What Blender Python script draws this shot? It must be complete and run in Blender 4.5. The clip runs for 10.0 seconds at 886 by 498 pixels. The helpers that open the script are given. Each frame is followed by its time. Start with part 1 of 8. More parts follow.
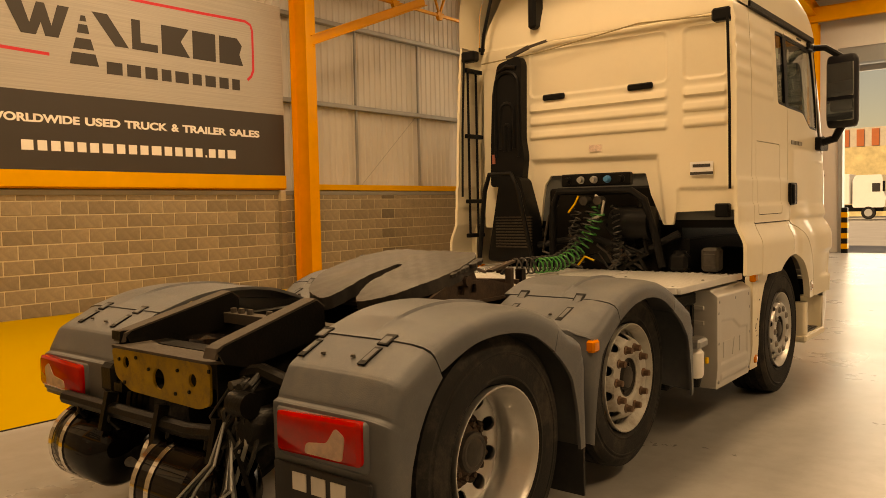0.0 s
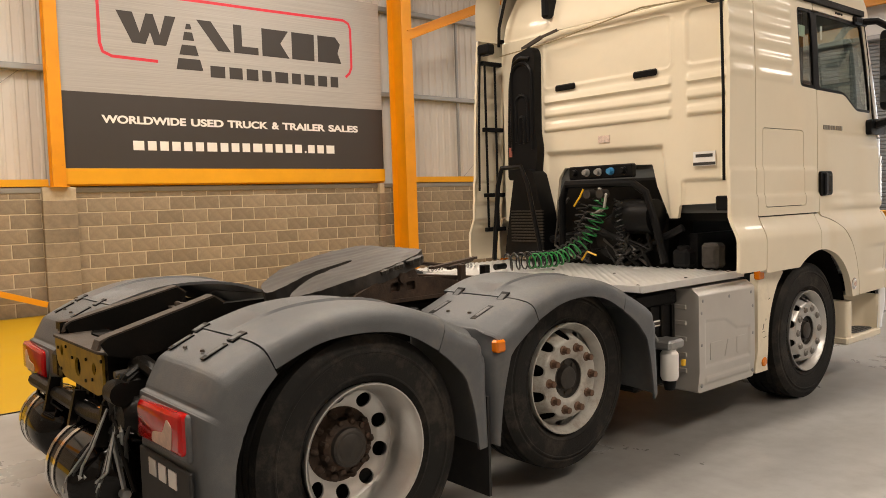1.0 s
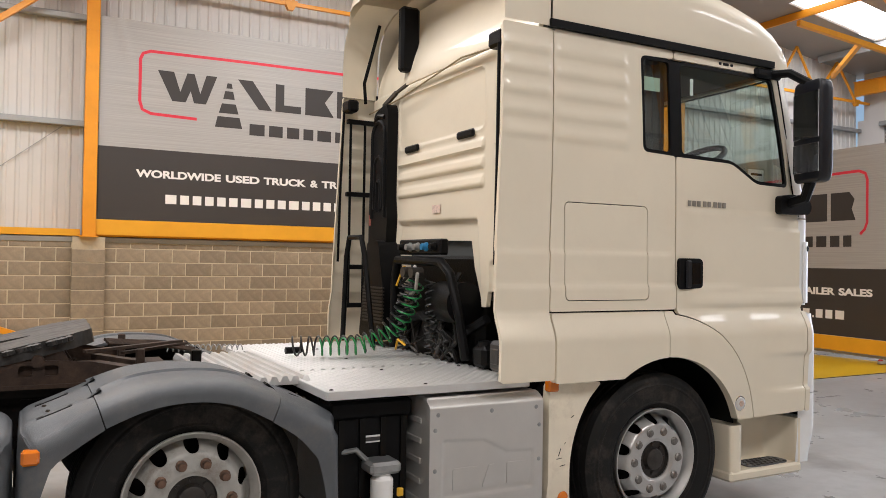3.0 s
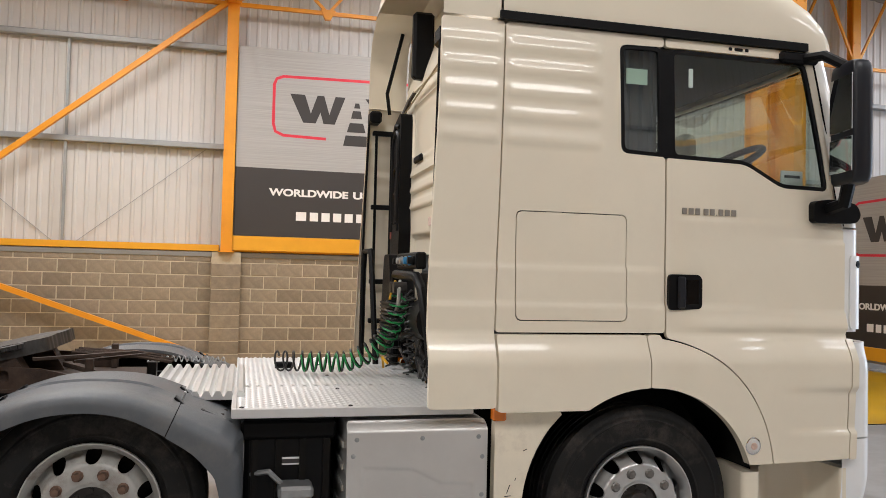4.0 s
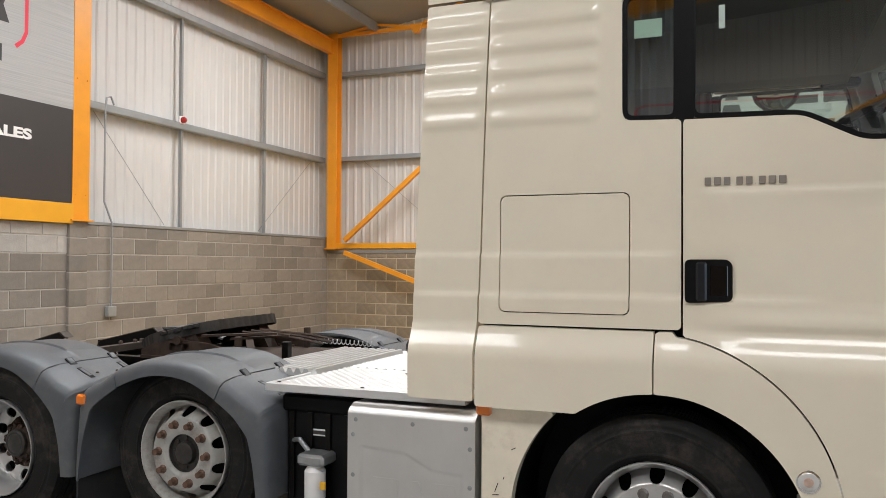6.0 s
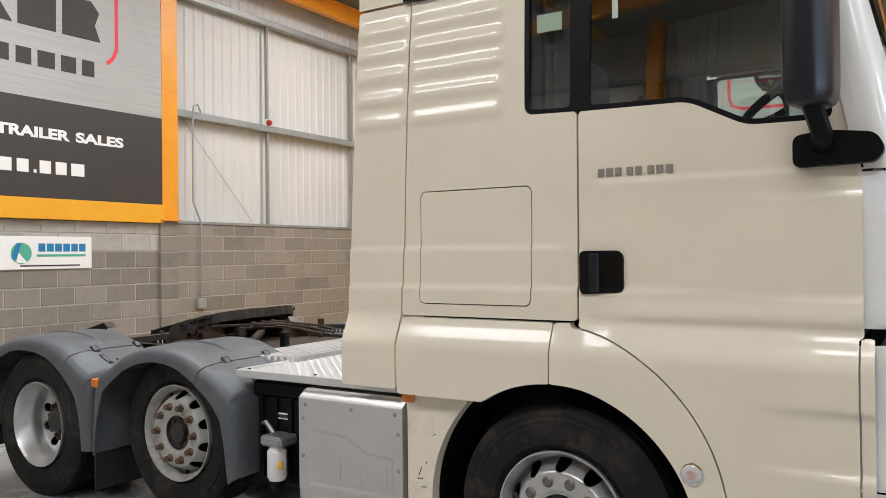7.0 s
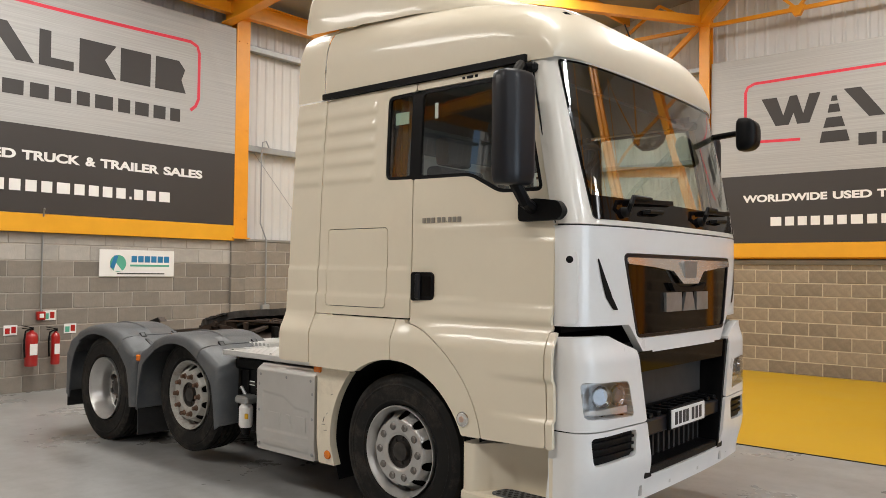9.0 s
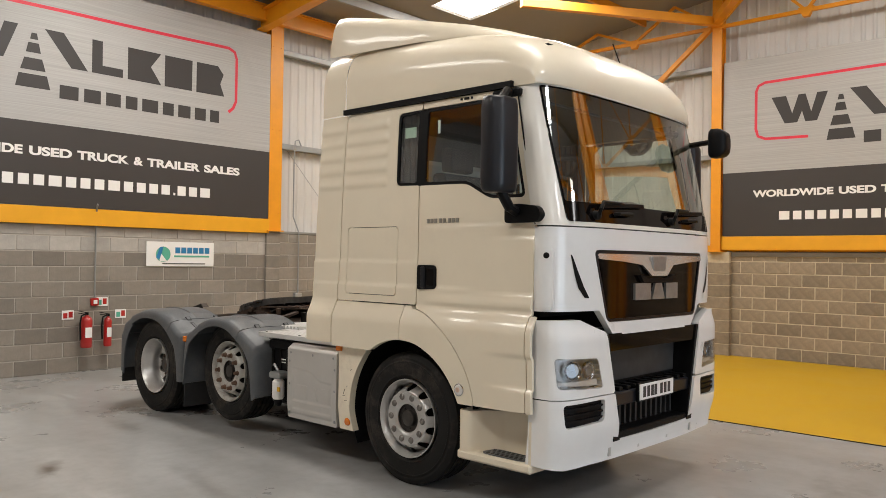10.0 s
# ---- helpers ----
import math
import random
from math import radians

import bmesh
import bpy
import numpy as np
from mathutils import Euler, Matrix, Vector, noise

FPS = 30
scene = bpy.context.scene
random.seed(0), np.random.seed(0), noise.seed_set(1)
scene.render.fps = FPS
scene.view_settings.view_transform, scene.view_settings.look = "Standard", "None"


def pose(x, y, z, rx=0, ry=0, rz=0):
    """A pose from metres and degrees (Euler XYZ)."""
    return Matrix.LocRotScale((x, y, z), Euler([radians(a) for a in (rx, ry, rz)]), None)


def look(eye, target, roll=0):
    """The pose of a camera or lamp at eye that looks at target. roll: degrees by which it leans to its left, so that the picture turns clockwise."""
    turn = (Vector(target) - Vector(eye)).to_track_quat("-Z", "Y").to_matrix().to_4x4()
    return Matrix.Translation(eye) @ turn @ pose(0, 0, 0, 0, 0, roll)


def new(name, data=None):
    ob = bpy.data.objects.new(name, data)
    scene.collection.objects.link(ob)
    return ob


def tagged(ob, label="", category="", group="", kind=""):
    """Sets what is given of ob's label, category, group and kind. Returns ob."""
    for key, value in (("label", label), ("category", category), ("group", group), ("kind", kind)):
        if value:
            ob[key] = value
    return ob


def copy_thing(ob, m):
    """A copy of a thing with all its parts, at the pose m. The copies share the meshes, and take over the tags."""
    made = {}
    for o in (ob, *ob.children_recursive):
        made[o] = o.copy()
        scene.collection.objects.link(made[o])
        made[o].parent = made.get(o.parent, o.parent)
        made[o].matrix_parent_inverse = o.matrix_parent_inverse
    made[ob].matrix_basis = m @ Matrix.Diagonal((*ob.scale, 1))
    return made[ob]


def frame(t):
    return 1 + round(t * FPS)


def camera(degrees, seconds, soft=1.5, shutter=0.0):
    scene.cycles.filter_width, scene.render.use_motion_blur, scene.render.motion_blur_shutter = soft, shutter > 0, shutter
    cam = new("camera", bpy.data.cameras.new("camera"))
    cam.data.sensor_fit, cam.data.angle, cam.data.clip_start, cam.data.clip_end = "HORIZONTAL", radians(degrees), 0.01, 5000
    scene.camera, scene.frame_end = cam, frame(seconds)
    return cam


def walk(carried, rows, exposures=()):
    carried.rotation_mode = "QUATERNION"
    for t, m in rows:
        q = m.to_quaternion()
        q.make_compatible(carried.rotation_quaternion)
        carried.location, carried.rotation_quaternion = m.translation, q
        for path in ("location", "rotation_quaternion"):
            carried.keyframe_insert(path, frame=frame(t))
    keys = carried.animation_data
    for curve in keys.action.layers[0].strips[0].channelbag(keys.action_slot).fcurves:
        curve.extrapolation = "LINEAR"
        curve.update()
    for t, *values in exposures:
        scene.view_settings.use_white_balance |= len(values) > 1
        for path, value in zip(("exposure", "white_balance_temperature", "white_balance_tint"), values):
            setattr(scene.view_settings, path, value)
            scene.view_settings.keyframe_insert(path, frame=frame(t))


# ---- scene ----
cam = camera(58.8, 10.0, soft=0.75)
METRES, EYE, TILT, LEAN, TURN = 11.75, 1.53, 0.0, 0.0, 38.7
ROWS = [
    (0.0, 0.0, 0.0, 0.0, -0.06, -3.01, 1.17),
    (0.5, 0.0505, -0.004, 0.0019, 6.25, -4.1, 2.03),
    (1.0, 0.0993, 0.0067, 0.0014, 10.95, -3.53, 1.8),
    (1.5, 0.1485, 0.0282, 0.0042, 13.69, -2.27, 0.7),
    (2.0, 0.1961, 0.0597, 0.0057, 15.61, -1.0, -0.16),
    (2.5, 0.2406, 0.0957, 0.0075, 18.21, 0.15, -0.49),
    (4.0, 0.3668, 0.2081, 0.01, 37.12, 1.84, -1.34),
    (4.5, 0.4037, 0.2483, 0.0106, 44.4, 2.94, -1.3),
    (5.0, 0.4414, 0.288, 0.0108, 54.02, 2.85, -0.74),
    (5.5, 0.4693, 0.3304, 0.0098, 63.98, 2.02, -0.61),
    (7.0, 0.5162, 0.4572, 0.0114, 83.27, 0.43, 0.61),
    (7.5, 0.5476, 0.4898, 0.0097, 82.35, 0.78, 1.37),
    (8.0, 0.5835, 0.5196, 0.0111, 88.25, 1.21, -0.16),
    (8.5, 0.6262, 0.5443, 0.012, 90.44, 1.53, -0.78),
    (9.0, 0.6688, 0.5683, 0.0132, 91.47, 1.58, -0.66),
    (9.5, 0.7072, 0.5844, 0.0148, 92.72, 1.0, -0.89),
    (10.0, 0.7399, 0.5907, 0.0159, 93.93, 0.78, -0.83),
]
EXPOSURE = [(0.0, -0.54, 27000, 24), (0.3, -0.42, 20000, 21), (0.6, -0.28, 12500, 16), (1.0, -0.08, 7700, 14), (1.5, 0.0, 6550, 12.5), (2.5, -0.12, 6350, 13), (4.5, -0.08, 6150, 11), (6.9, -0.04, 5950, 9), (7.5, -0.07, 6100, 9), (8.5, -0.17, 6400, 9), (10.0, -0.31, 6650, 10)]
walk(cam, [(t, pose(3.0, -6.56, EYE, TILT, LEAN, TURN) @ pose(METRES * x, METRES * y, METRES * z, 90 + pitch, roll, yaw)) for t, x, y, z, yaw, pitch, roll in ROWS], EXPOSURE)

# ---- daylight: rooflights and the open end door ----
world = bpy.data.worlds.new("sky")
scene.world = world
world.use_nodes = True
wn = world.node_tree.nodes
sky = wn.new("ShaderNodeTexSky")
sky.sky_type = 'NISHITA'
sky.sun_disc = False
sky.sun_elevation, sky.sun_rotation = radians(48), radians(207)
wn["Background"].inputs[1].default_value = 0.12
world.node_tree.links.new(sky.outputs[0], wn["Background"].inputs[0])
sun = new("sun", bpy.data.lights.new("sun", 'SUN'))
sun.data.energy, sun.data.angle, sun.data.color = 5.0, radians(0.6), (1, 0.95, 0.87)
sun.matrix_world = look((0, 0, 0), (0.3, 0.6, -0.75))

HALL_W, HALL_E, HALL_S, HALL_N = -9.81, 12.3, -8.05, 18.4
EAVES, RIDGE_Z, RIDGE_Y = 6.45, 8.525, 8.6


def roof_z(y):
    return EAVES + (RIDGE_Z - EAVES) * (1 - abs(y - RIDGE_Y) / (RIDGE_Y - HALL_S))


ROOFLIGHTS = [(x, y) for x in (-6.2, 0.3, 6.8) for y in (-4.6, 1.2, 9.6, 14.6) if (x, y) not in ((-6.2, 9.6), (-6.2, 14.6))] + [(-7.5, 14.6)]
ROOF_POWER, DOOR_POWER = 270, 490
for lx, ly in ROOFLIGHTS:
    lamp = new("rooflight_daylight", bpy.data.lights.new("rooflight_daylight", 'AREA'))
    lamp.data.shape, lamp.data.size, lamp.data.size_y = 'RECTANGLE', 1.2, 3.4
    lamp.data.energy, lamp.data.color = ROOF_POWER * (0.8 if lx < -7 else 0.6 if ly > 9 and lx > 5 else 1.2 if ly > 9 else 0.6 if (lx, ly) == (0.3, 1.2) else 0.95 if lx > 5 else 1.12), ((0.95, 0.97, 1.0) if ly > 9 else (1.0, 0.965, 0.91))
    lamp.matrix_world = pose(lx, ly, roof_z(ly) - 0.12)
DOOR_X0, DOOR_X1, DOOR_TOP = -2.3, 3.4, 5.15
lamp = new("door_daylight", bpy.data.lights.new("door_daylight", 'AREA'))
lamp.data.shape, lamp.data.size, lamp.data.size_y = 'RECTANGLE', DOOR_X1 - DOOR_X0 - 0.2, DOOR_TOP - 0.2
lamp.data.energy, lamp.data.color = DOOR_POWER, (0.64, 0.81, 1.0)
lamp.matrix_world = look(((DOOR_X0 + DOOR_X1) / 2, HALL_N + 0.3, DOOR_TOP / 2), ((DOOR_X0 + DOOR_X1) / 2, 0, DOOR_TOP / 2))


# ---- materials ----
def mat(name, color, rough=0.5, metal=0.0, vary=0.08, scale=3.0, bump=0.0, bump_scale=60.0, coat=0.0, dirt=0.0, dirt_color=(0.12, 0.09, 0.06), dirt_scale=2.0, random_piece=0.0, rough_vary=0.1, glow=0.0, stretch=None, spec=0.5):
    m = bpy.data.materials.new(name)
    m.use_nodes = True
    nt = m.node_tree
    n, link = nt.nodes, nt.links.new
    b = n["Principled BSDF"]
    b.inputs["Metallic"].default_value = metal
    b.inputs["Specular IOR Level"].default_value = spec
    b.inputs["Coat Weight"].default_value = coat
    b.inputs["Coat Roughness"].default_value = 0.045
    co = n.new("ShaderNodeTexCoord")
    big = n.new("ShaderNodeTexNoise")
    big.inputs["Scale"].default_value = scale
    big.inputs["Detail"].default_value = 6
    big.inputs["Roughness"].default_value = 0.65
    if stretch:
        mp = n.new("ShaderNodeMapping")
        mp.inputs["Scale"].default_value = stretch
        link(co.outputs["Object"], mp.inputs["Vector"])
        link(mp.outputs[0], big.inputs["Vector"])
    else:
        link(co.outputs["Object"], big.inputs["Vector"])
    ramp = n.new("ShaderNodeMapRange")
    ramp.inputs[1].default_value, ramp.inputs[2].default_value = 0.3, 0.7
    ramp.inputs[3].default_value, ramp.inputs[4].default_value = 1 - vary, 1 + vary
    link(big.outputs[0], ramp.inputs[0])
    mul = n.new("ShaderNodeMix")
    mul.data_type, mul.blend_type = 'RGBA', 'MULTIPLY'
    mul.inputs[0].default_value = 1
    mul.inputs[6].default_value = (*color, 1)
    link(ramp.outputs[0], mul.inputs[7])
    out = mul.outputs[2]
    if random_piece:
        info = n.new("ShaderNodeObjectInfo")
        rr = n.new("ShaderNodeMapRange")
        rr.inputs[3].default_value, rr.inputs[4].default_value = 1 - random_piece, 1 + random_piece
        link(info.outputs["Random"], rr.inputs[0])
        m2 = n.new("ShaderNodeMix")
        m2.data_type, m2.blend_type = 'RGBA', 'MULTIPLY'
        m2.inputs[0].default_value = 1
        link(out, m2.inputs[6])
        link(rr.outputs[0], m2.inputs[7])
        out = m2.outputs[2]
    if dirt:
        dn = n.new("ShaderNodeTexNoise")
        dn.inputs["Scale"].default_value = dirt_scale
        dn.inputs["Detail"].default_value = 9
        dn.inputs["Roughness"].default_value = 0.75
        link(co.outputs["Object"], dn.inputs["Vector"])
        dr = n.new("ShaderNodeMapRange")
        dr.inputs[1].default_value, dr.inputs[2].default_value = 0.5, 0.72
        dr.inputs[4].default_value = dirt
        link(dn.outputs[0], dr.inputs[0])
        m3 = n.new("ShaderNodeMix")
        m3.data_type = 'RGBA'
        link(dr.outputs[0], m3.inputs[0])
        link(out, m3.inputs[6])
        m3.inputs[7].default_value = (*dirt_color, 1)
        out = m3.outputs[2]
    link(out, b.inputs["Base Color"])
    rv = n.new("ShaderNodeMapRange")
    rv.inputs[1].default_value, rv.inputs[2].default_value = 0.3, 0.7
    rv.inputs[3].default_value, rv.inputs[4].default_value = max(0.02, rough * (1 - rough_vary)), min(1, rough * (1 + rough_vary))
    fine = n.new("ShaderNodeTexNoise")
    fine.inputs["Scale"].default_value = bump_scale
    fine.inputs["Detail"].default_value = 5
    link(co.outputs["Object"], fine.inputs["Vector"])
    link(big.outputs[0], rv.inputs[0])
    link(rv.outputs[0], b.inputs["Roughness"])
    if bump:
        bp = n.new("ShaderNodeBump")
        bp.inputs["Strength"].default_value = bump
        bp.inputs["Distance"].default_value = 0.004
        link(fine.outputs[0], bp.inputs["Height"])
        link(bp.outputs[0], b.inputs["Normal"])
    if glow:
        b.inputs["Emission Color"].default_value = (*color, 1)
        b.inputs["Emission Strength"].default_value = glow
    return m


def glass_mat(name, tint, facing=0.07, rough=0.0):
    """Thin tinted pane: clear transmission, with a reflection that grows towards grazing angles."""
    m = bpy.data.materials.new(name)
    m.use_nodes = True
    n, link = m.node_tree.nodes, m.node_tree.links.new
    n.remove(n["Principled BSDF"])
    tr = n.new("ShaderNodeBsdfTransparent")
    tr.inputs[0].default_value = (*tint, 1)
    gl = n.new("ShaderNodeBsdfGlossy")
    gl.inputs["Roughness"].default_value = rough
    lw = n.new("ShaderNodeLayerWeight")
    lw.inputs[0].default_value = 0.5
    pw = n.new("ShaderNodeMath")
    pw.operation = 'POWER'
    pw.inputs[1].default_value = 4.0
    mr = n.new("ShaderNodeMapRange")
    mr.inputs[3].default_value, mr.inputs[4].default_value = facing, 0.95
    mx = n.new("ShaderNodeMixShader")
    link(lw.outputs["Facing"], pw.inputs[0])
    link(pw.outputs[0], mr.inputs[0])
    link(mr.outputs[0], mx.inputs[0])
    link(tr.outputs[0], mx.inputs[1])
    link(gl.outputs[0], mx.inputs[2])
    link(mx.outputs[0], n["Material Output"].inputs[0])
    return m


CREAM = mat("cream_white_cab_paint", (0.815, 0.731, 0.577), 0.42, vary=0.03, scale=1.2, coat=0.4, dirt=0.10, dirt_color=(0.45, 0.38, 0.28), dirt_scale=1.3)
SKIRTPAINT = mat("scuffed_cream_paint", (0.815, 0.731, 0.577), 0.4, vary=0.05, scale=6, coat=0.4, dirt=0.3, dirt_color=(0.36, 0.28, 0.19), dirt_scale=7)
WHITE = mat("white_bumper_paint", (0.84, 0.84, 0.83), 0.3, vary=0.02, coat=0.5, dirt=0.08, dirt_color=(0.5, 0.45, 0.38))
GREYPLASTIC = mat("grey_mudguard_plastic", (0.089, 0.096, 0.104), 0.47, vary=0.14, scale=5, bump=0.3, bump_scale=350, dirt=0.4, dirt_color=(0.175, 0.155, 0.13), dirt_scale=5)
BLACKPLASTIC = mat("black_plastic", (0.006, 0.006, 0.0065), 0.42, vary=0.15, bump=0.2, bump_scale=300, dirt=0.12, dirt_color=(0.022, 0.020, 0.019), dirt_scale=6, spec=0.13)
GLOSSBLACK = mat("gloss_black_panel", (0.004, 0.003, 0.003), 0.06, vary=0.05, rough_vary=0.3, spec=0.3)
SATINBLACK = mat("satin_black_mirror_shell", (0.009, 0.010, 0.014), 0.34, vary=0.08, bump=0.06, bump_scale=400, spec=0.4)
CHASSIS = mat("black_chassis_paint", (0.005, 0.0045, 0.004), 0.4, vary=0.3, scale=7, bump=0.35, bump_scale=90, dirt=0.3, dirt_color=(0.022, 0.014, 0.009), dirt_scale=6, spec=0.16)
RUBBER = mat("tyre_rubber", (0.010, 0.0095, 0.009), 0.7, vary=0.3, scale=6, bump=0.35, bump_scale=160, dirt=0.65, dirt_color=(0.085, 0.07, 0.057), dirt_scale=4, spec=0.25)
FLAPRUBBER = mat("mudflap_rubber", (0.018, 0.018, 0.019), 0.7, vary=0.2, dirt=0.4, dirt_color=(0.06, 0.052, 0.045), dirt_scale=7)
RIMSILVER = mat("silver_rim_paint", (0.60, 0.595, 0.585), 0.36, metal=0.8, vary=0.12, scale=9, dirt=0.3, dirt_color=(0.2, 0.17, 0.14), dirt_scale=9)
RIMWHITE = mat("worn_white_rim_paint", (0.44, 0.43, 0.40), 0.5, metal=0.2, vary=0.15, scale=10, dirt=0.7, dirt_color=(0.16, 0.11, 0.08), dirt_scale=7)
RUST = mat("rusty_steel", (0.060, 0.038, 0.027), 0.75, metal=0.3, vary=0.5, scale=14, bump=0.7, bump_scale=70, dirt=0.6, dirt_color=(0.022, 0.015, 0.012), dirt_scale=11)
NUT = mat("brown_wheel_nut", (0.16, 0.095, 0.065), 0.55, metal=0.5, vary=0.3, scale=30)
DULLNUT = mat("dull_steel_wheel_nut", (0.22, 0.205, 0.19), 0.45, metal=0.8, vary=0.3, scale=30)
HUBGREY = mat("dark_greasy_hub", (0.046, 0.041, 0.037), 0.45, metal=0.4, vary=0.3, scale=20, bump=0.3, bump_scale=60)
GREASE = mat("greasy_steel_plate", (0.046, 0.043, 0.041), 0.5, metal=0.35, vary=0.4, scale=6, bump=0.8, bump_scale=12, dirt=0.6, dirt_color=(0.11, 0.09, 0.072), dirt_scale=5, stretch=(1, 2.5, 1))
ALU = mat("bright_aluminium_plate", (0.70, 0.70, 0.69), 0.36, metal=0.5, vary=0.07, scale=5)
ALUBOX = mat("painted_silver_box", (0.58, 0.565, 0.54), 0.40, metal=0.5, vary=0.06, scale=3, bump=0.08, bump_scale=300)
RADIATOR = mat("dusty_radiator_core", (0.055, 0.055, 0.055), 0.6, metal=0.3, vary=0.3, scale=7)
STEEL = mat("galvanised_steel", (0.36, 0.37, 0.37), 0.42, metal=0.7, vary=0.15, scale=14)
CHROME = mat("chrome", (0.75, 0.74, 0.72), 0.1, metal=1.0, vary=0.02)
AMBER = mat("amber_lens", (0.72, 0.18, 0.006), 0.2, vary=0.05, coat=0.6)
REDLENS = mat("red_lamp_lens", (0.46, 0.004, 0.005), 0.12, vary=0.25, scale=8, coat=0.3, spec=0.35, dirt=0.25, dirt_color=(0.16, 0.004, 0.004), dirt_scale=9)
LAMPBOWL = mat("headlamp_reflector_tray", (0.50, 0.505, 0.51), 0.3, metal=0.5, vary=0.2, scale=8)
LAMPSHELL = mat("headlamp_reflector", (0.42, 0.43, 0.45), 0.2, metal=1.0, vary=0.12, scale=10)
# dusty steel parts, and the strip of painted shade under the cab's roof moulding
DUSTANDSHADE = mat("dusty_steel_and_shade_brown", (0.05, 0.037, 0.028), 0.7, vary=0.3, scale=9, bump=0.4, bump_scale=70, dirt=0.5, dirt_color=(0.03, 0.022, 0.016), dirt_scale=9)
CLEARLENS = mat("clear_lamp_lens", (0.62, 0.60, 0.57), 0.2, vary=0.15, coat=0.8)
DULLLENS = mat("dark_projector_glass", (0.16, 0.165, 0.17), 0.08, vary=0.1, coat=1.0)
PINKLENS = mat("worn_reversing_lens", (0.55, 0.38, 0.30), 0.4, vary=0.3, scale=20)
HOSEGREEN = mat("green_coiled_hose", (0.012, 0.24, 0.06), 0.35, vary=0.1)
HOSEBLACK = mat("black_hose", (0.012, 0.012, 0.012), 0.4, vary=0.1)
YELLOWTIP = mat("yellow_fitting", (0.75, 0.42, 0.02), 0.4)
GREYCAB = mat("interior_dark_trim", (0.05, 0.05, 0.052), 0.7, vary=0.15, bump=0.2)
LINING = mat("grey_cab_lining", (0.075, 0.08, 0.08), 0.8, vary=0.1, bump=0.2)
BEIGECAB = mat("interior_cream_trim", (0.55, 0.50, 0.42), 0.8, vary=0.1, bump=0.2)
ORANGE = mat("orange_structural_paint", (0.80, 0.32, 0.012), 0.42, vary=0.07, scale=2, dirt=0.12, dirt_color=(0.35, 0.12, 0.02), dirt_scale=3)
YELLOWFLASH = mat("amber_flashing_paint", (0.80, 0.38, 0.015), 0.45, vary=0.06, scale=2)
CLAD = mat("white_liner_sheet", (0.61, 0.595, 0.57), 0.5, vary=0.06, scale=0.8, dirt=0.12, dirt_color=(0.5, 0.46, 0.4), dirt_scale=0.8)
GALV = mat("grey_sheeting_rail", (0.33, 0.34, 0.34), 0.5, metal=0.4, vary=0.1)
BLOCK = mat("buff_concrete_block", (0.272, 0.222, 0.162), 0.9, vary=0.2, scale=9, bump=0.7, bump_scale=55, random_piece=0.17, dirt=0.3, dirt_color=(0.17, 0.145, 0.115), dirt_scale=1.3)
BLOCKDARK = mat("dark_concrete_block", (0.19, 0.155, 0.115), 0.9, vary=0.2, scale=9, bump=0.7, bump_scale=55, random_piece=0.2)
BLOCKGREY = mat("grey_concrete_block", (0.238, 0.21, 0.178), 0.9, vary=0.16, scale=6, bump=0.7, bump_scale=55, random_piece=0.19, dirt=0.4, dirt_color=(0.15, 0.135, 0.12), dirt_scale=1.1)
BLOCKPALE = mat("pale_concrete_block", (0.42, 0.395, 0.36), 0.9, vary=0.14, scale=6, bump=0.7, bump_scale=55, random_piece=0.12)
MORTAR = mat("pale_mortar", (0.52, 0.45, 0.335), 0.95, vary=0.12, scale=12, bump=0.5)
MORTARGREY = mat("grey_mortar", (0.42, 0.385, 0.34), 0.95, vary=0.15, scale=8, bump=0.5)
CONCRETECAP = mat("grey_wall_capping", (0.24, 0.235, 0.22), 0.7, vary=0.1)
ROOFSHEET = mat("grey_roof_liner", (0.29, 0.272, 0.245), 0.6, vary=0.06, scale=0.7)
BANNERSILVER = mat("silver_banner_vinyl", (0.41, 0.405, 0.395), 0.58, metal=0.1, vary=0.16, scale=1.5, stretch=(0.35, 1, 45))
BANNERDARK = mat("charcoal_banner_print", (0.042, 0.037, 0.035), 0.5, vary=0.05)
PRINTDARK = mat("dark_grey_print", (0.038, 0.034, 0.033), 0.55, vary=0.03)
PRINTRED = mat("red_print", (0.70, 0.03, 0.06), 0.5, vary=0.02)
PRINTWHITE = mat("white_print", (0.85, 0.84, 0.82), 0.5, vary=0.02)
PRINTBLUE = mat("blue_print", (0.02, 0.20, 0.42), 0.5, vary=0.02)
PRINTGREEN = mat("green_print", (0.10, 0.42, 0.30), 0.5, vary=0.02)
REDPAINT = mat("red_extinguisher_paint", (0.40, 0.014, 0.012), 0.3, vary=0.04, coat=0.5)
BADGEGREY = mat("badge_grey", (0.34, 0.31, 0.27), 0.4, metal=0.5)
SHUTTER = mat("grey_roller_shutter", (0.22, 0.23, 0.235), 0.5, metal=0.2, vary=0.05)
YARD = mat("yard_concrete", (0.42, 0.42, 0.42), 0.9, vary=0.12, scale=0.6)
ROOFGLOW = mat("rooflight_panel", (1.0, 0.98, 0.95), 0.5, glow=3.5)
GLASS = glass_mat("cab_side_glass", (0.82, 0.94, 0.89), 0.16)
SCREEN = glass_mat("cab_windscreen_glass", (0.81, 0.87, 0.81), 0.36)
MIRROR = mat("mirror_glass", (0.55, 0.58, 0.6), 0.02, metal=1.0, vary=0.0)
LAMPGLASS = glass_mat("headlamp_glass", (0.9, 0.9, 0.9), 0.12)


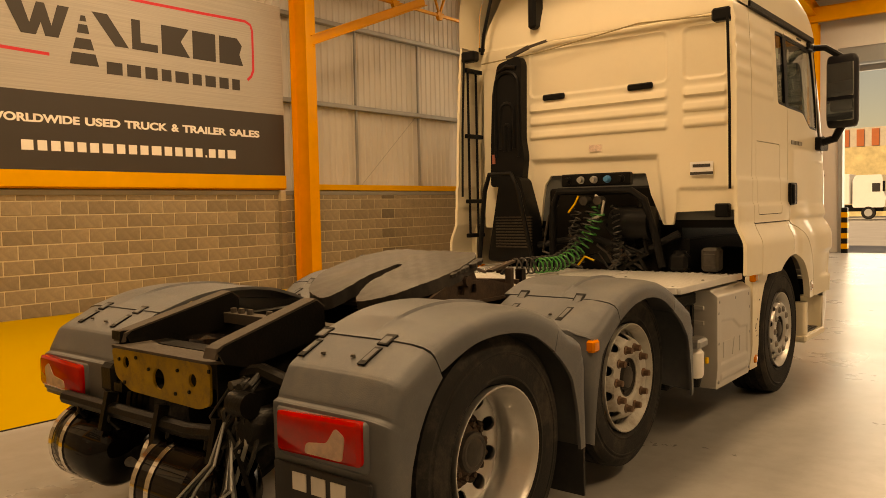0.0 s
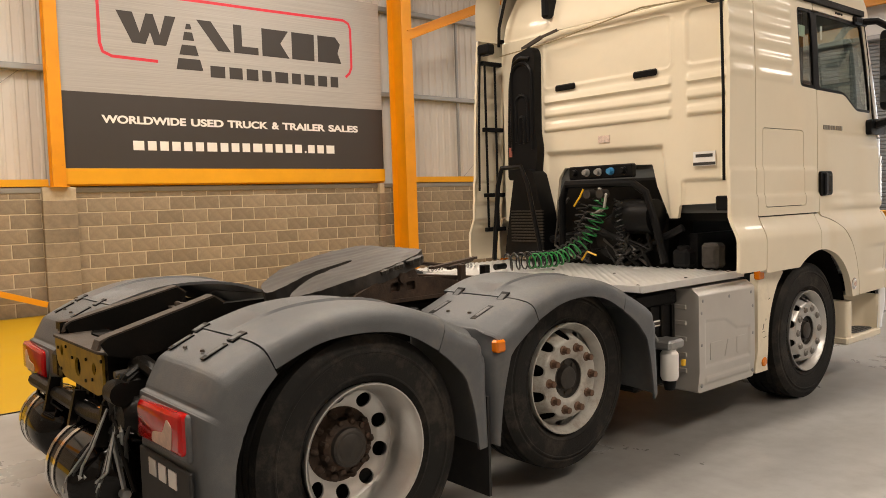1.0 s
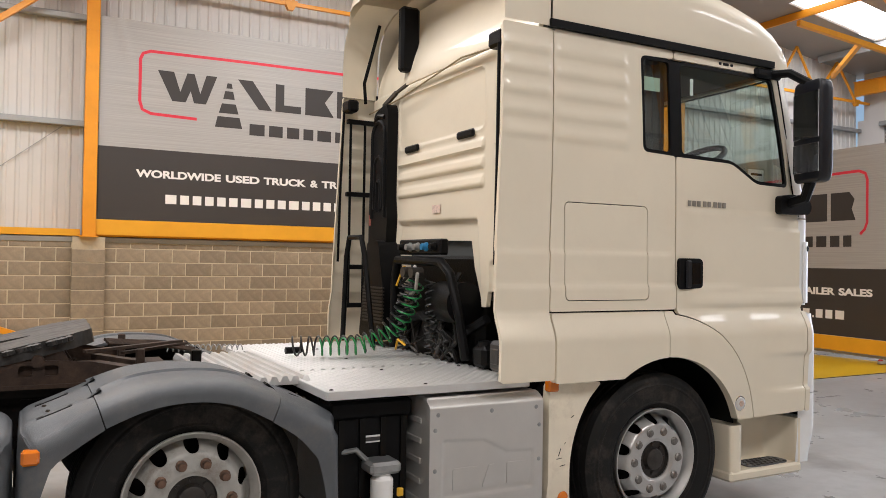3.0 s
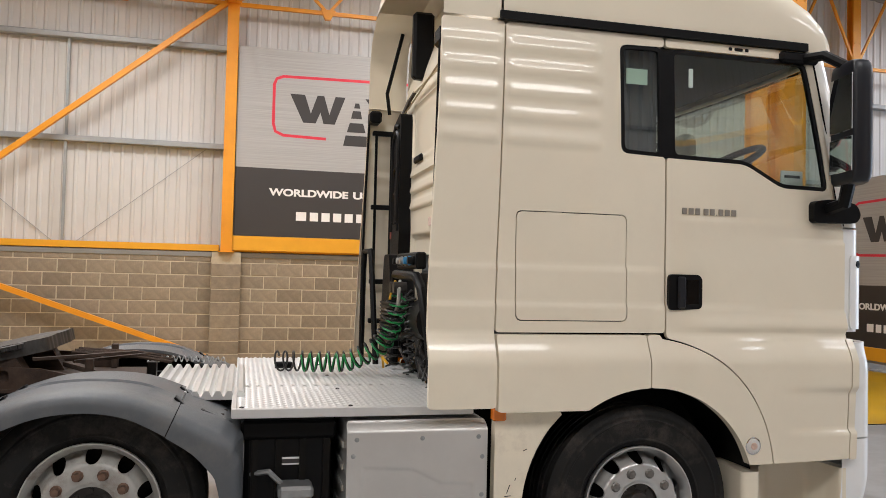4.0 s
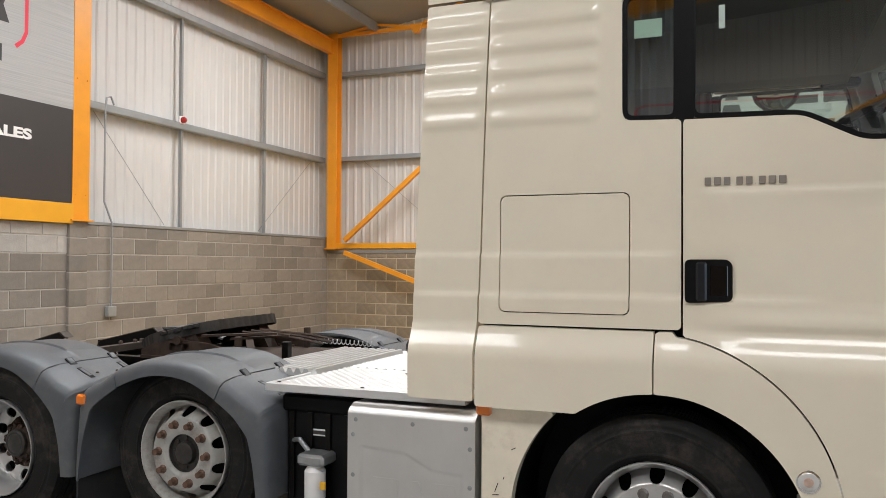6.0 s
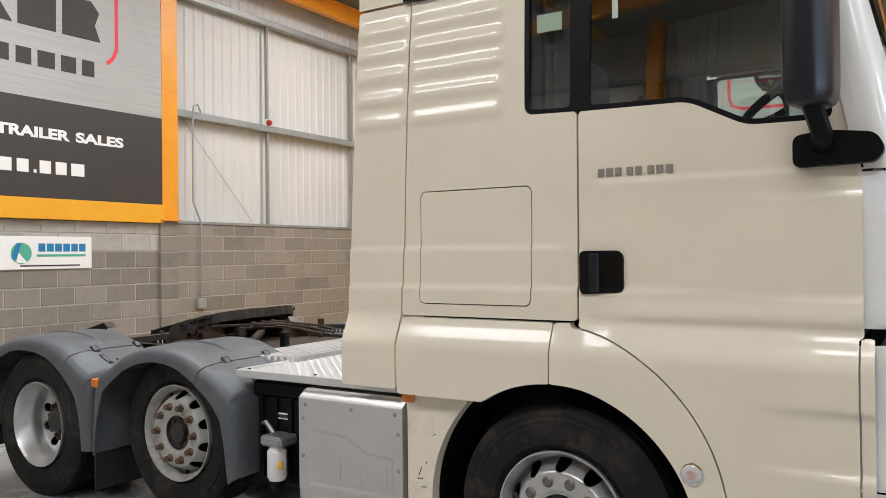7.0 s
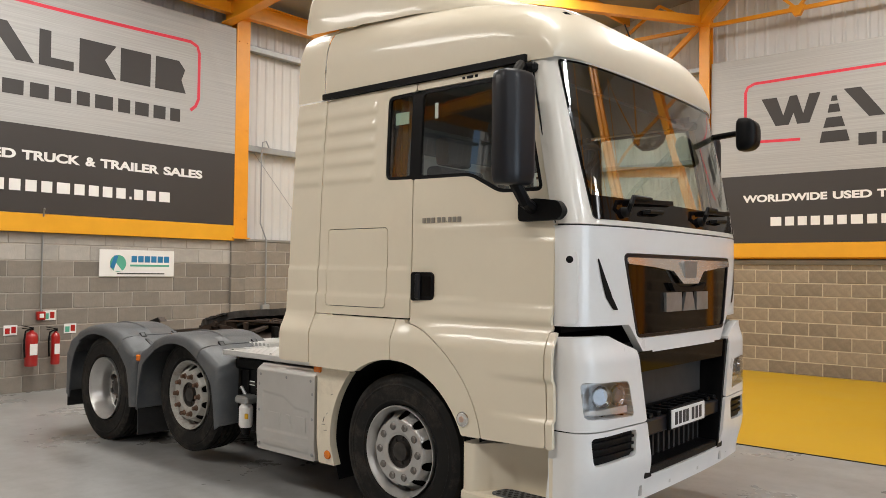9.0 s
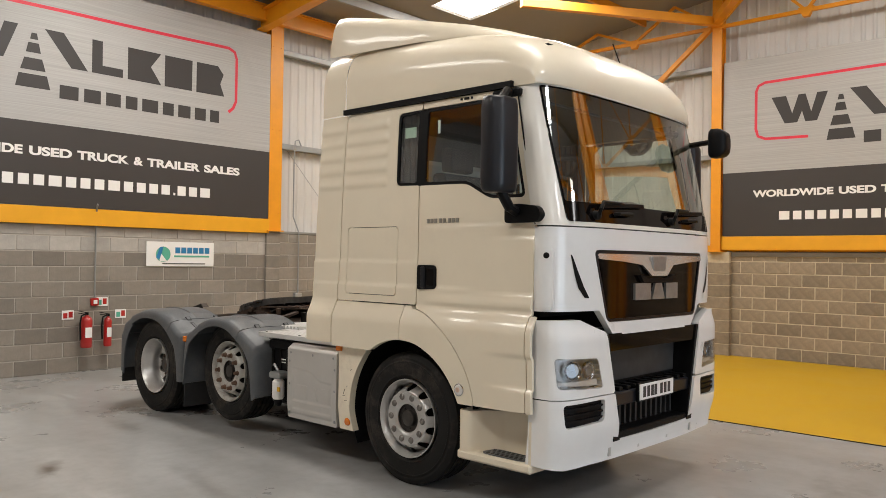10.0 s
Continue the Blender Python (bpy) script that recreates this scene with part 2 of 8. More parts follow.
def floor_material():
    m = mat("polished_grey_concrete", (0.36, 0.362, 0.358), 0.29, vary=0.06, scale=0.9, bump=0.012, bump_scale=40, rough_vary=0.12)
    # soft wheel scuffs and damp patches
    n, link = m.node_tree.nodes, m.node_tree.links.new
    b = n["Principled BSDF"]
    was = b.inputs["Base Color"].links[0].from_socket
    co, soft = n.new("ShaderNodeTexCoord"), n.new("ShaderNodeTexNoise")
    mp = n.new("ShaderNodeMapping")
    mp.inputs["Scale"].default_value = (1.0, 0.35, 1.0)
    link(co.outputs["Object"], mp.inputs["Vector"])
    link(mp.outputs[0], soft.inputs["Vector"])
    soft.inputs["Scale"].default_value, soft.inputs["Detail"].default_value, soft.inputs["Roughness"].default_value = 1.6, 5, 0.55
    mr, mx = n.new("ShaderNodeMapRange"), n.new("ShaderNodeMix")
    mr.inputs[1].default_value, mr.inputs[2].default_value, mr.inputs[4].default_value = 0.36, 0.86, 0.85
    link(soft.outputs[0], mr.inputs[0])
    mx.data_type = 'RGBA'
    link(mr.outputs[0], mx.inputs[0])
    link(was, mx.inputs[6])
    mx.inputs[7].default_value = (0.185, 0.178, 0.168, 1)
    out = mx.outputs[2]
    # fine mottling, specks and dust
    for scale, lo, hi, amount, tone in ((7.0, 0.42, 0.75, 0.35, (0.17, 0.16, 0.145, 1)), (2.3, 0.55, 0.8, 0.5, (0.40, 0.395, 0.38, 1)), (46.0, 0.66, 0.72, 0.6, (0.09, 0.08, 0.07, 1))):
        nz, r2, m2 = n.new("ShaderNodeTexNoise"), n.new("ShaderNodeMapRange"), n.new("ShaderNodeMix")
        nz.inputs["Scale"].default_value, nz.inputs["Detail"].default_value, nz.inputs["Roughness"].default_value = scale, 8, 0.62
        link(co.outputs["Object"], nz.inputs["Vector"])
        r2.inputs[1].default_value, r2.inputs[2].default_value, r2.inputs[4].default_value = lo, hi, amount
        link(nz.outputs[0], r2.inputs[0])
        m2.data_type = 'RGBA'
        link(r2.outputs[0], m2.inputs[0])
        link(out, m2.inputs[6])
        m2.inputs[7].default_value = tone
        out = m2.outputs[2]
    # oil and rubber stains, last a broad faint darker oval beneath the truck: centre, half sizes, turn, strength
    ragged = n.new("ShaderNodeTexNoise")
    ragged.inputs["Scale"].default_value, ragged.inputs["Detail"].default_value, ragged.inputs["Roughness"].default_value = 5.5, 5, 0.55
    link(co.outputs["Object"], ragged.inputs["Vector"])
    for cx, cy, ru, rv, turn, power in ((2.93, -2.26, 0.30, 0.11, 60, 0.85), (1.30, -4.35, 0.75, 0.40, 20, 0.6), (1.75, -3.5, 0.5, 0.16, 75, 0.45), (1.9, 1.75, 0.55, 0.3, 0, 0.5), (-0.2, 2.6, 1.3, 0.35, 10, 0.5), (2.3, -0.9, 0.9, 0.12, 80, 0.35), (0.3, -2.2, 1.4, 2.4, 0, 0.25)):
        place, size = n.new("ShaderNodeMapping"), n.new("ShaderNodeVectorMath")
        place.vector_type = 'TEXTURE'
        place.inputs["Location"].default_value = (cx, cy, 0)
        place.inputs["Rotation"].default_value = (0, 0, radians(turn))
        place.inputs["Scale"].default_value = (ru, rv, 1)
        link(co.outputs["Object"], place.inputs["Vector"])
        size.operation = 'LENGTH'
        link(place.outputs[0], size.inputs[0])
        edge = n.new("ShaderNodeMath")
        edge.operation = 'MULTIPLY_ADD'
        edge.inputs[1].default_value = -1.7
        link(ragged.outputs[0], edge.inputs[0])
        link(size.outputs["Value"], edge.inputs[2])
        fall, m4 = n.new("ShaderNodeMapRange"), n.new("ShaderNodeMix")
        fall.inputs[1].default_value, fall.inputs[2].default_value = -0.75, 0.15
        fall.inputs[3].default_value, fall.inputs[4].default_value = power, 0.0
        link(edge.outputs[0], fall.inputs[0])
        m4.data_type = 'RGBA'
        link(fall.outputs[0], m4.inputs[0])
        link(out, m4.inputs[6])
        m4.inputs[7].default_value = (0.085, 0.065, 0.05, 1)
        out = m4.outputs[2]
    link(out, b.inputs["Base Color"])
    return m


FLOOR = floor_material()
YELLOWFLOOR = mat("yellow_floor_paint", (0.53, 0.31, 0.008), 0.42, vary=0.05, scale=0.9, bump=0.012, bump_scale=40, rough_vary=0.12, spec=0.28)


# ---- mesh tools ----
class Geo:
    """Collects vertices and faces of one mesh."""

    def __init__(self):
        self.v, self.f = [], []

    def add(self, verts, faces):
        k = len(self.v)
        self.v.extend(tuple(map(float, p)) for p in verts)
        self.f.extend(tuple(i + k for i in f) for f in faces)
        return self

    def box(self, x0, x1, y0, y1, z0, z1, c=0.0):
        if c <= 0:
            v = [(x, y, z) for x in (x0, x1) for y in (y0, y1) for z in (z0, z1)]
            return self.add(v, [(0, 1, 3, 2), (4, 6, 7, 5), (0, 4, 5, 1), (2, 3, 7, 6), (0, 2, 6, 4), (1, 5, 7, 3)])
        lo, hi = (x0, y0, z0), (x1, y1, z1)
        c = min(c, *[(b - a) * 0.45 for a, b in zip(lo, hi)])
        v, idx = [], {}
        for sx in (0, 1):
            for sy in (0, 1):
                for sz in (0, 1):
                    s = (sx, sy, sz)
                    for ax in range(3):
                        p = [(hi[k] - c if s[k] else lo[k] + c) for k in range(3)]
                        p[ax] = hi[ax] if s[ax] else lo[ax]
                        idx[s, ax] = len(v)
                        v.append(p)
        f = []
        for ax in range(3):
            a, b = [k for k in range(3) if k != ax]
            for side in (0, 1):
                ring = []
                for sa, sb in ((0, 0), (1, 0), (1, 1), (0, 1)):
                    s = [0, 0, 0]
                    s[ax], s[a], s[b] = side, sa, sb
                    ring.append(idx[tuple(s), ax])
                f.append(tuple(ring))
            for sa in (0, 1):
                for sb in (0, 1):
                    s0, s1 = [0, 0, 0], [0, 0, 0]
                    s0[a] = s1[a] = sa
                    s0[b] = s1[b] = sb
                    s1[ax] = 1
                    f.append((idx[tuple(s0), a], idx[tuple(s1), a], idx[tuple(s1), b], idx[tuple(s0), b]))
        for sx in (0, 1):
            for sy in (0, 1):
                for sz in (0, 1):
                    f.append(tuple(idx[(sx, sy, sz), ax] for ax in range(3)))
        return self.add(v, f)

    def lathe(self, profile, centre=(0, 0, 0), axis="x", n=32, closed=False, caps=True):
        """profile: (along, radius) pairs turned round an axis."""
        v, f = [], []
        for k in range(n):
            a = 2 * math.pi * k / n
            for d, r in profile:
                c, s = r * math.cos(a), r * math.sin(a)
                p = {"x": (d, c, s), "y": (c, d, s), "z": (c, s, d)}[axis]
                v.append([p[i] + centre[i] for i in range(3)])
        m = len(profile)
        for k in range(n):
            for i in range(m if closed else m - 1):
                j = (i + 1) % m
                f.append((k * m + i, k * m + j, (k + 1) % n * m + j, (k + 1) % n * m + i))
        if caps and not closed:
            if profile[0][1] > 1e-4:
                f.append(tuple(k * m for k in range(n)))
            if profile[-1][1] > 1e-4:
                f.append(tuple(k * m + m - 1 for k in range(n)))
        return self.add(v, f)

    def tube(self, path, r, n=8, closed=False):
        path = [Vector(p) for p in path]
        v, f = [], []
        up = Vector((0, 0, 1))
        last = None
        for i, p in enumerate(path):
            a = path[i - 1] if (i or closed) else p
            b = path[(i + 1) % len(path)] if (i < len(path) - 1 or closed) else p
            d = (b - a).normalized()
            side = last - d * last.dot(d) if last is not None else d.cross(up)
            if side.length < 1e-4:
                side = d.cross(Vector((1, 0, 0)))
            side.normalize()
            last = side
            other = d.cross(side)
            for k in range(n):
                t = 2 * math.pi * k / n
                v.append(p + side * (r * math.cos(t)) + other * (r * math.sin(t)))
        m = len(path)
        for i in range(m if closed else m - 1):
            for k in range(n):
                j = (i + 1) % m
                f.append((i * n + k, i * n + (k + 1) % n, j * n + (k + 1) % n, j * n + k))
        if not closed:
            f.append(tuple(range(n)))
            f.append(tuple((m - 1) * n + k for k in range(n)))
        return self.add(v, f)

    def prism(self, pts, axis, a, b):
        """A flat outline pushed from a to b along an axis; pts hold the other two coordinates in xyz order."""
        def place(p, d):
            return {"x": (d, p[0], p[1]), "y": (p[0], d, p[1]), "z": (p[0], p[1], d)}[axis]
        n = len(pts)
        v = [place(p, a) for p in pts] + [place(p, b) for p in pts]
        f = [tuple(range(n)), tuple(range(2 * n - 1, n - 1, -1))]
        f += [(i, (i + 1) % n, (i + 1) % n + n, i + n) for i in range(n)]
        return self.add(v, f)

    def loft(self, rings, closed=True, caps=True):
        n = len(rings[0])
        v = [p for r in rings for p in r]
        f = []
        for i in range(len(rings) - 1):
            for k in range(n if closed else n - 1):
                j = (k + 1) % n
                f.append((i * n + k, i * n + j, (i + 1) * n + j, (i + 1) * n + k))
        if caps and closed:
            f.append(tuple(range(n)))
            f.append(tuple((len(rings) - 1) * n + k for k in range(n)))
        return self.add(v, f)

    def beam(self, p, q, w, h, flange=0.0):
        """A straight bar from p to q, w wide and h high; with a flange thickness it is an I-section."""
        p, q = Vector(p), Vector(q)
        d = (q - p).normalized()
        side = d.cross(Vector((0, 0, 1)))
        if side.length < 1e-3:
            side = Vector((0, 1, 0))
        side.normalize()
        up = side.cross(d)
        def bar(u0, u1, s0, s1):
            v = [c + side * s + up * u for c in (p, q) for s, u in ((s0, u0), (s1, u0), (s1, u1), (s0, u1))]
            self.add(v, [(0, 1, 2, 3), (7, 6, 5, 4), (0, 4, 5, 1), (1, 5, 6, 2), (2, 6, 7, 3), (3, 7, 4, 0)])
        if flange:
            bar(h / 2 - flange, h / 2, -w / 2, w / 2)
            bar(-h / 2, -h / 2 + flange, -w / 2, w / 2)
            bar(-h / 2 + flange, h / 2 - flange, -flange * 0.4, flange * 0.4)
        else:
            bar(-h / 2, h / 2, -w / 2, w / 2)
        return self

    def moved(self, m):
        self.v = [tuple(m @ Vector(p)) for p in self.v]
        return self

    def mirrored(self):
        g = Geo()
        g.v = [(-x, y, z) for x, y, z in self.v]
        g.f = [tuple(reversed(f)) for f in self.f]
        return g

    def mesh(self, name, material, smooth=True, angle=35):
        me = bpy.data.meshes.new(name)
        me.from_pydata(self.v, [], self.f)
        me.update()
        bm = bmesh.new()
        bm.from_mesh(me)
        if len(bm.faces) < 60000:
            bmesh.ops.recalc_face_normals(bm, faces=bm.faces)
        bm.to_mesh(me)
        bm.free()
        if smooth:
            me.polygons.foreach_set("use_smooth", [True] * len(me.polygons))
            me.set_sharp_from_angle(angle=radians(angle))
        me.materials.append(material)
        return me


def thing(name, label, category, at=(0, 0, 0), group="", kind=""):
    ob = new(name)
    ob.empty_display_size = 0.2
    ob.location = at
    return tagged(ob, label, category, group, kind)


def part(name, geo, material, parent, label="", smooth=True, angle=35):
    ob = new(name, geo.mesh(name, material, smooth, angle))
    ob.parent = parent
    if label:
        ob["label"] = label
    return ob


def solid(name, geo, material, label, category, kind="", group="", at=(0, 0, 0), smooth=True, angle=35):
    ob = new(name, geo.mesh(name, material, smooth, angle))
    ob.location = at
    return tagged(ob, label, category, group, kind)


def rounded(pts, r, n=5):
    """The outline with its corners filleted."""
    out = []
    m = len(pts)
    for i in range(m):
        p, a, b = Vector(pts[i]), Vector(pts[i - 1]), Vector(pts[(i + 1) % m])
        da, db = (a - p), (b - p)
        q = min(r, da.length * 0.45, db.length * 0.45)
        s, e = p + da.normalized() * q, p + db.normalized() * q
        for k in range(n + 1):
            t = k / n
            out.append(tuple(s * (1 - t) ** 2 + p * 2 * t * (1 - t) + e * t * t))
    return out


def rect(u0, u1, v0, v1, r=0.0):
    pts = [(u0, v0), (u1, v0), (u1, v1), (u0, v1)]
    return rounded(pts, r) if r else pts


# signed distances, positive inside
def s_box(u, v, u0, u1, v0, v1, r=0.0):
    du, dv = np.abs(u - (u0 + u1) / 2) - (u1 - u0) / 2 + r, np.abs(v - (v0 + v1) / 2) - (v1 - v0) / 2 + r
    return -(np.hypot(np.maximum(du, 0), np.maximum(dv, 0)) + np.minimum(np.maximum(du, dv), 0) - r)


def s_disc(u, v, cu, cv, r):
    return r - np.hypot(u - cu, v - cv)


def s_poly(u, v, pts):
    d = np.full(u.shape, 1e9)
    inside = np.zeros(u.shape, bool)
    n = len(pts)
    for i in range(n):
        (ax, ay), (bx, by) = pts[i], pts[(i + 1) % n]
        ex, ey = bx - ax, by - ay
        t = np.clip(((u - ax) * ex + (v - ay) * ey) / (ex * ex + ey * ey + 1e-12), 0, 1)
        d = np.minimum(d, np.hypot(u - ax - t * ex, v - ay - t * ey))
        cross = (ay > v) != (by > v)
        with np.errstate(divide="ignore", invalid="ignore"):
            xi = ax + (v - ay) * ex / (ey if abs(ey) > 1e-12 else 1e-12)
        inside ^= cross & (u < xi)
    return np.where(inside, d, -d)


def relief(place, region, u0, u1, v0, v1, step=0.015, depth=0.02, into=(-1, 0, 0)):
    """A pressed panel: place(u, v) gives its surface, region(u, v) > 0 its extent, and its rim turns in by depth."""
    nu, nv = int((u1 - u0) / step) + 3, int((v1 - v0) / step) + 3
    us, vs = np.linspace(u0 - step, u1 + step, nu), np.linspace(v0 - step, v1 + step, nv)
    U, V = np.meshgrid(us, vs, indexing="ij")
    S = region(U, V)
    S = np.where(np.abs(S) < 1e-6, 1e-6, S)
    S[0, :] = S[-1, :] = S[:, 0] = S[:, -1] = np.minimum(S[0, 0], -1e-4)
    index, params, faces, rim = {}, [], [], []

    def corner(i, j):
        k = index.get((i, j))
        if k is None:
            k = index[i, j] = len(params)
            params.append((us[i], vs[j]))
        return k

    def crossing(i, j, a, b):
        key = ((i, j), (a, b)) if (i, j) < (a, b) else ((a, b), (i, j))
        k = index.get(key)
        if k is None:
            t = S[i, j] / (S[i, j] - S[a, b])
            k = index[key] = len(params)
            params.append((us[i] + t * (us[a] - us[i]), vs[j] + t * (vs[b] - vs[j])))
        return k

    pos = S > 0
    some = pos[:-1, :-1] | pos[1:, :-1] | pos[1:, 1:] | pos[:-1, 1:]
    for i, j in np.argwhere(some):
        ring = ((i, j), (i + 1, j), (i + 1, j + 1), (i, j + 1))
        face, cuts = [], []
        for k in range(4):
            a, b = ring[k], ring[(k + 1) % 4]
            if pos[a]:
                face.append(corner(*a))
            if pos[a] != pos[b]:
                c = crossing(*a, *b)
                face.append(c)
                cuts.append((c, pos[a]))
        if len(face) >= 3:
            faces.append(tuple(face))
        for k, (c, leaving) in enumerate(cuts):
            if leaving:
                rim.append((c, cuts[(k + 1) % len(cuts)][0]))
    pu, pv = np.array([p[0] for p in params]), np.array([p[1] for p in params])
    x, y, z = place(pu, pv)
    verts = np.stack([x, y, z], 1)
    g = Geo()
    g.add(verts, faces)
    if depth and rim:
        back = verts + np.array(into) * depth
        used = {}
        rv, rf = [], []
        for a, b in rim:
            q = []
            for k in (a, b):
                if k not in used:
                    used[k] = len(rv)
                    rv.extend((verts[k], back[k]))
                q.append(used[k])
            rf.append((q[0], q[1], q[1] + 1, q[0] + 1))
        g.add(rv, rf)
    return g


def smooth_step(a, b, t):
    t = np.clip((t - a) / (b - a), 0, 1)
    return t * t * (3 - 2 * t)


def lettering(text, width, height, bold=0.0):
    """Raised lettering as a flat mesh in the xz plane, its lower left corner at the origin."""
    cu = bpy.data.curves.new("lettering", 'FONT')
    cu.body, cu.size, cu.offset, cu.extrude = text, 1.0, bold, 0.002
    ob = bpy.data.objects.new("lettering", cu)
    scene.collection.objects.link(ob)
    bpy.context.view_layer.update()
    me = bpy.data.meshes.new_from_object(ob.evaluated_get(bpy.context.evaluated_depsgraph_get()))
    bpy.data.objects.remove(ob)
    co = np.array([v.co for v in me.vertices])
    lo, hi = co.min(0), co.max(0)
    place = [((p[0] - lo[0]) / (hi[0] - lo[0]) * width, -p[2], (p[1] - lo[1]) / (hi[1] - lo[1]) * height) for p in co]
    faces = [tuple(p.vertices) for p in me.polygons]
    # split the mesh into its separate letters
    group = list(range(len(place)))

    def root(i):
        while group[i] != i:
            i = group[i]
        return i

    for f in faces:
        for i in f[1:]:
            group[root(i)] = root(f[0])
    letters = {}
    for f in faces:
        letters.setdefault(root(f[0]), []).append(f)
    out = []
    for key in sorted(letters):
        used = sorted({i for f in letters[key] for i in f})
        at = {i: k for k, i in enumerate(used)}
        out.append(Geo().add([place[i] for i in used], [tuple(at[i] for i in f) for f in letters[key]]))
    bpy.data.meshes.remove(me)
    return out


# ---- the hall ----
ground = solid("ground", Geo().box(-120, 120, -90, 160, -0.5, -0.13), YARD, "pale concrete yard round the hall", "ground", "structure")


def floor_z(x, y):
    """The slab is level round the truck and falls gently to the walls."""
    return -0.09 * max(min(max((-3.0 - x) / 6.7, 0), 1), min(max((-5.2 - y) / 2.85, 0), 1))


def floor_sheet(x0, x1, y0, y1, lift, thick, step=0.45):
    nx, ny = max(1, round((x1 - x0) / step)), max(1, round((y1 - y0) / step))
    xs, ys = [x0 + (x1 - x0) * k / nx for k in range(nx + 1)], [y0 + (y1 - y0) * k / ny for k in range(ny + 1)]
    g = Geo()
    m = ny + 1
    g.add([(x, y, floor_z(x, y) + lift) for x in xs for y in ys], [(i * m + j, (i + 1) * m + j, (i + 1) * m + j + 1, i * m + j + 1) for i in range(nx) for j in range(ny)])
    rim = [(i, 0) for i in range(nx)] + [(nx, j) for j in range(ny)] + [(i, ny) for i in range(nx, 0, -1)] + [(0, j) for j in range(ny, 0, -1)]
    top = [(xs[i], ys[j], floor_z(xs[i], ys[j]) + lift) for i, j in rim]
    n = len(top)
    return g.add(top + [(x, y, z - thick) for x, y, z in top], [(k, (k + 1) % n, (k + 1) % n + n, k + n) for k in range(n)])


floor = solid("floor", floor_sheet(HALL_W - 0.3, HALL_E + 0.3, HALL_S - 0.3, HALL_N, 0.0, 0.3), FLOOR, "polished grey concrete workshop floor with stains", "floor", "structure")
yellow = solid("floor_marking", floor_sheet(HALL_W + 0.005, -2.95, HALL_S + 0.005, 10.1, 0.005, 0.004), YELLOWFLOOR, "glossy yellow painted floor bay", "floor paint", "structure")
solid("trim", floor_sheet(-2.949, -2.925, HALL_S + 0.005, 10.1, 0.0055, 0.0045), BLACKPLASTIC, "thin dark edge of the yellow floor paint", "floor line", "structure")


def corrugated(along, a, b, plane, z0, top, inward, period=0.19, d=0.018):
    """Ribbed liner sheet; along is x or y, plane the other coordinate, top(s) its upper edge."""
    g = Geo()
    pts = []
    s = a
    while s < b:
        for o, h in ((0, 0), (0.55, 0), (0.68, 1), (0.87, 1)):
            q = s + o * period
            if q <= b:
                pts.append((q, h * d * inward))
        s += period
    pts.append((b, 0))
    v, f = [], []
    for q, h in pts:
        for z in (z0, top(q)):
            v.append((q, plane + h, z) if along == "x" else (plane + h, q, z))
    for i in range(len(pts) - 1):
        f.append((2 * i, 2 * i + 2, 2 * i + 3, 2 * i + 1))
    return g.add(v, f)


# west wall: buff blocks below, liner sheet above
wall_west = thing("wall_west", "block dado wall with white liner sheet above", "wall", (0, 0, 0), kind="structure")
part("core", Geo().box(HALL_W - 0.2, HALL_W - 0.004, HALL_S - 0.2, HALL_N, -0.2, 1.86), MORTAR, wall_west, "pale mortar joints")
part("capping", Geo().box(HALL_W - 0.25, HALL_W + 0.015, HALL_S, HALL_N, 1.86, 1.95, 0.008), CONCRETECAP, wall_west, "grey capping")
part("liner_sheet", corrugated("y", HALL_S - 0.39, HALL_N, HALL_W - 0.25, 1.95, lambda y: roof_z(y), 1), CLAD, wall_west, "white ribbed liner sheet")
part("band", Geo().box(HALL_W - 0.2, HALL_W + 0.03, HALL_S + 0.2, -2.41, 1.965, 2.08, 0.004).box(HALL_W - 0.2, HALL_W + 0.03, -2.17, 4.2, 1.965, 2.07, 0.004).box(HALL_W - 0.2, HALL_W + 0.03, 4.72, HALL_N, 1.965, 2.09, 0.004), YELLOWFLASH, wall_west, "orange flashing band")

wall_south = thing("wall_south", "grey block dado wall with white liner sheet above", "wall", (0, 0, 0), kind="structure")
part("core", Geo().box(HALL_W, HALL_E, HALL_S - 0.2, HALL_S - 0.005, -0.2, 2.16), MORTARGREY, wall_south, "grey mortar joints")
part("capping", Geo().box(HALL_W, HALL_E, HALL_S - 0.25, HALL_S + 0.012, 2.165, 2.21, 0.006), CONCRETECAP, wall_south, "grey capping")
part("liner_sheet", corrugated("x", HALL_W - 0.39, HALL_E, HALL_S - 0.25, 2.2, lambda x: EAVES, 1), CLAD, wall_south, "white ribbed liner sheet")

wall_east = thing("wall_east", "block dado wall with white liner sheet above", "wall", (0, 0, 0), kind="structure")
part("core", Geo().box(HALL_E, HALL_E + 0.25, HALL_S, HALL_N, 0, 1.9), BLOCK, wall_east)
part("liner_sheet", corrugated("y", HALL_S - 0.2, HALL_N, HALL_E + 0.2, 1.9, lambda y: roof_z(y), -1), CLAD, wall_east, "white ribbed liner sheet")

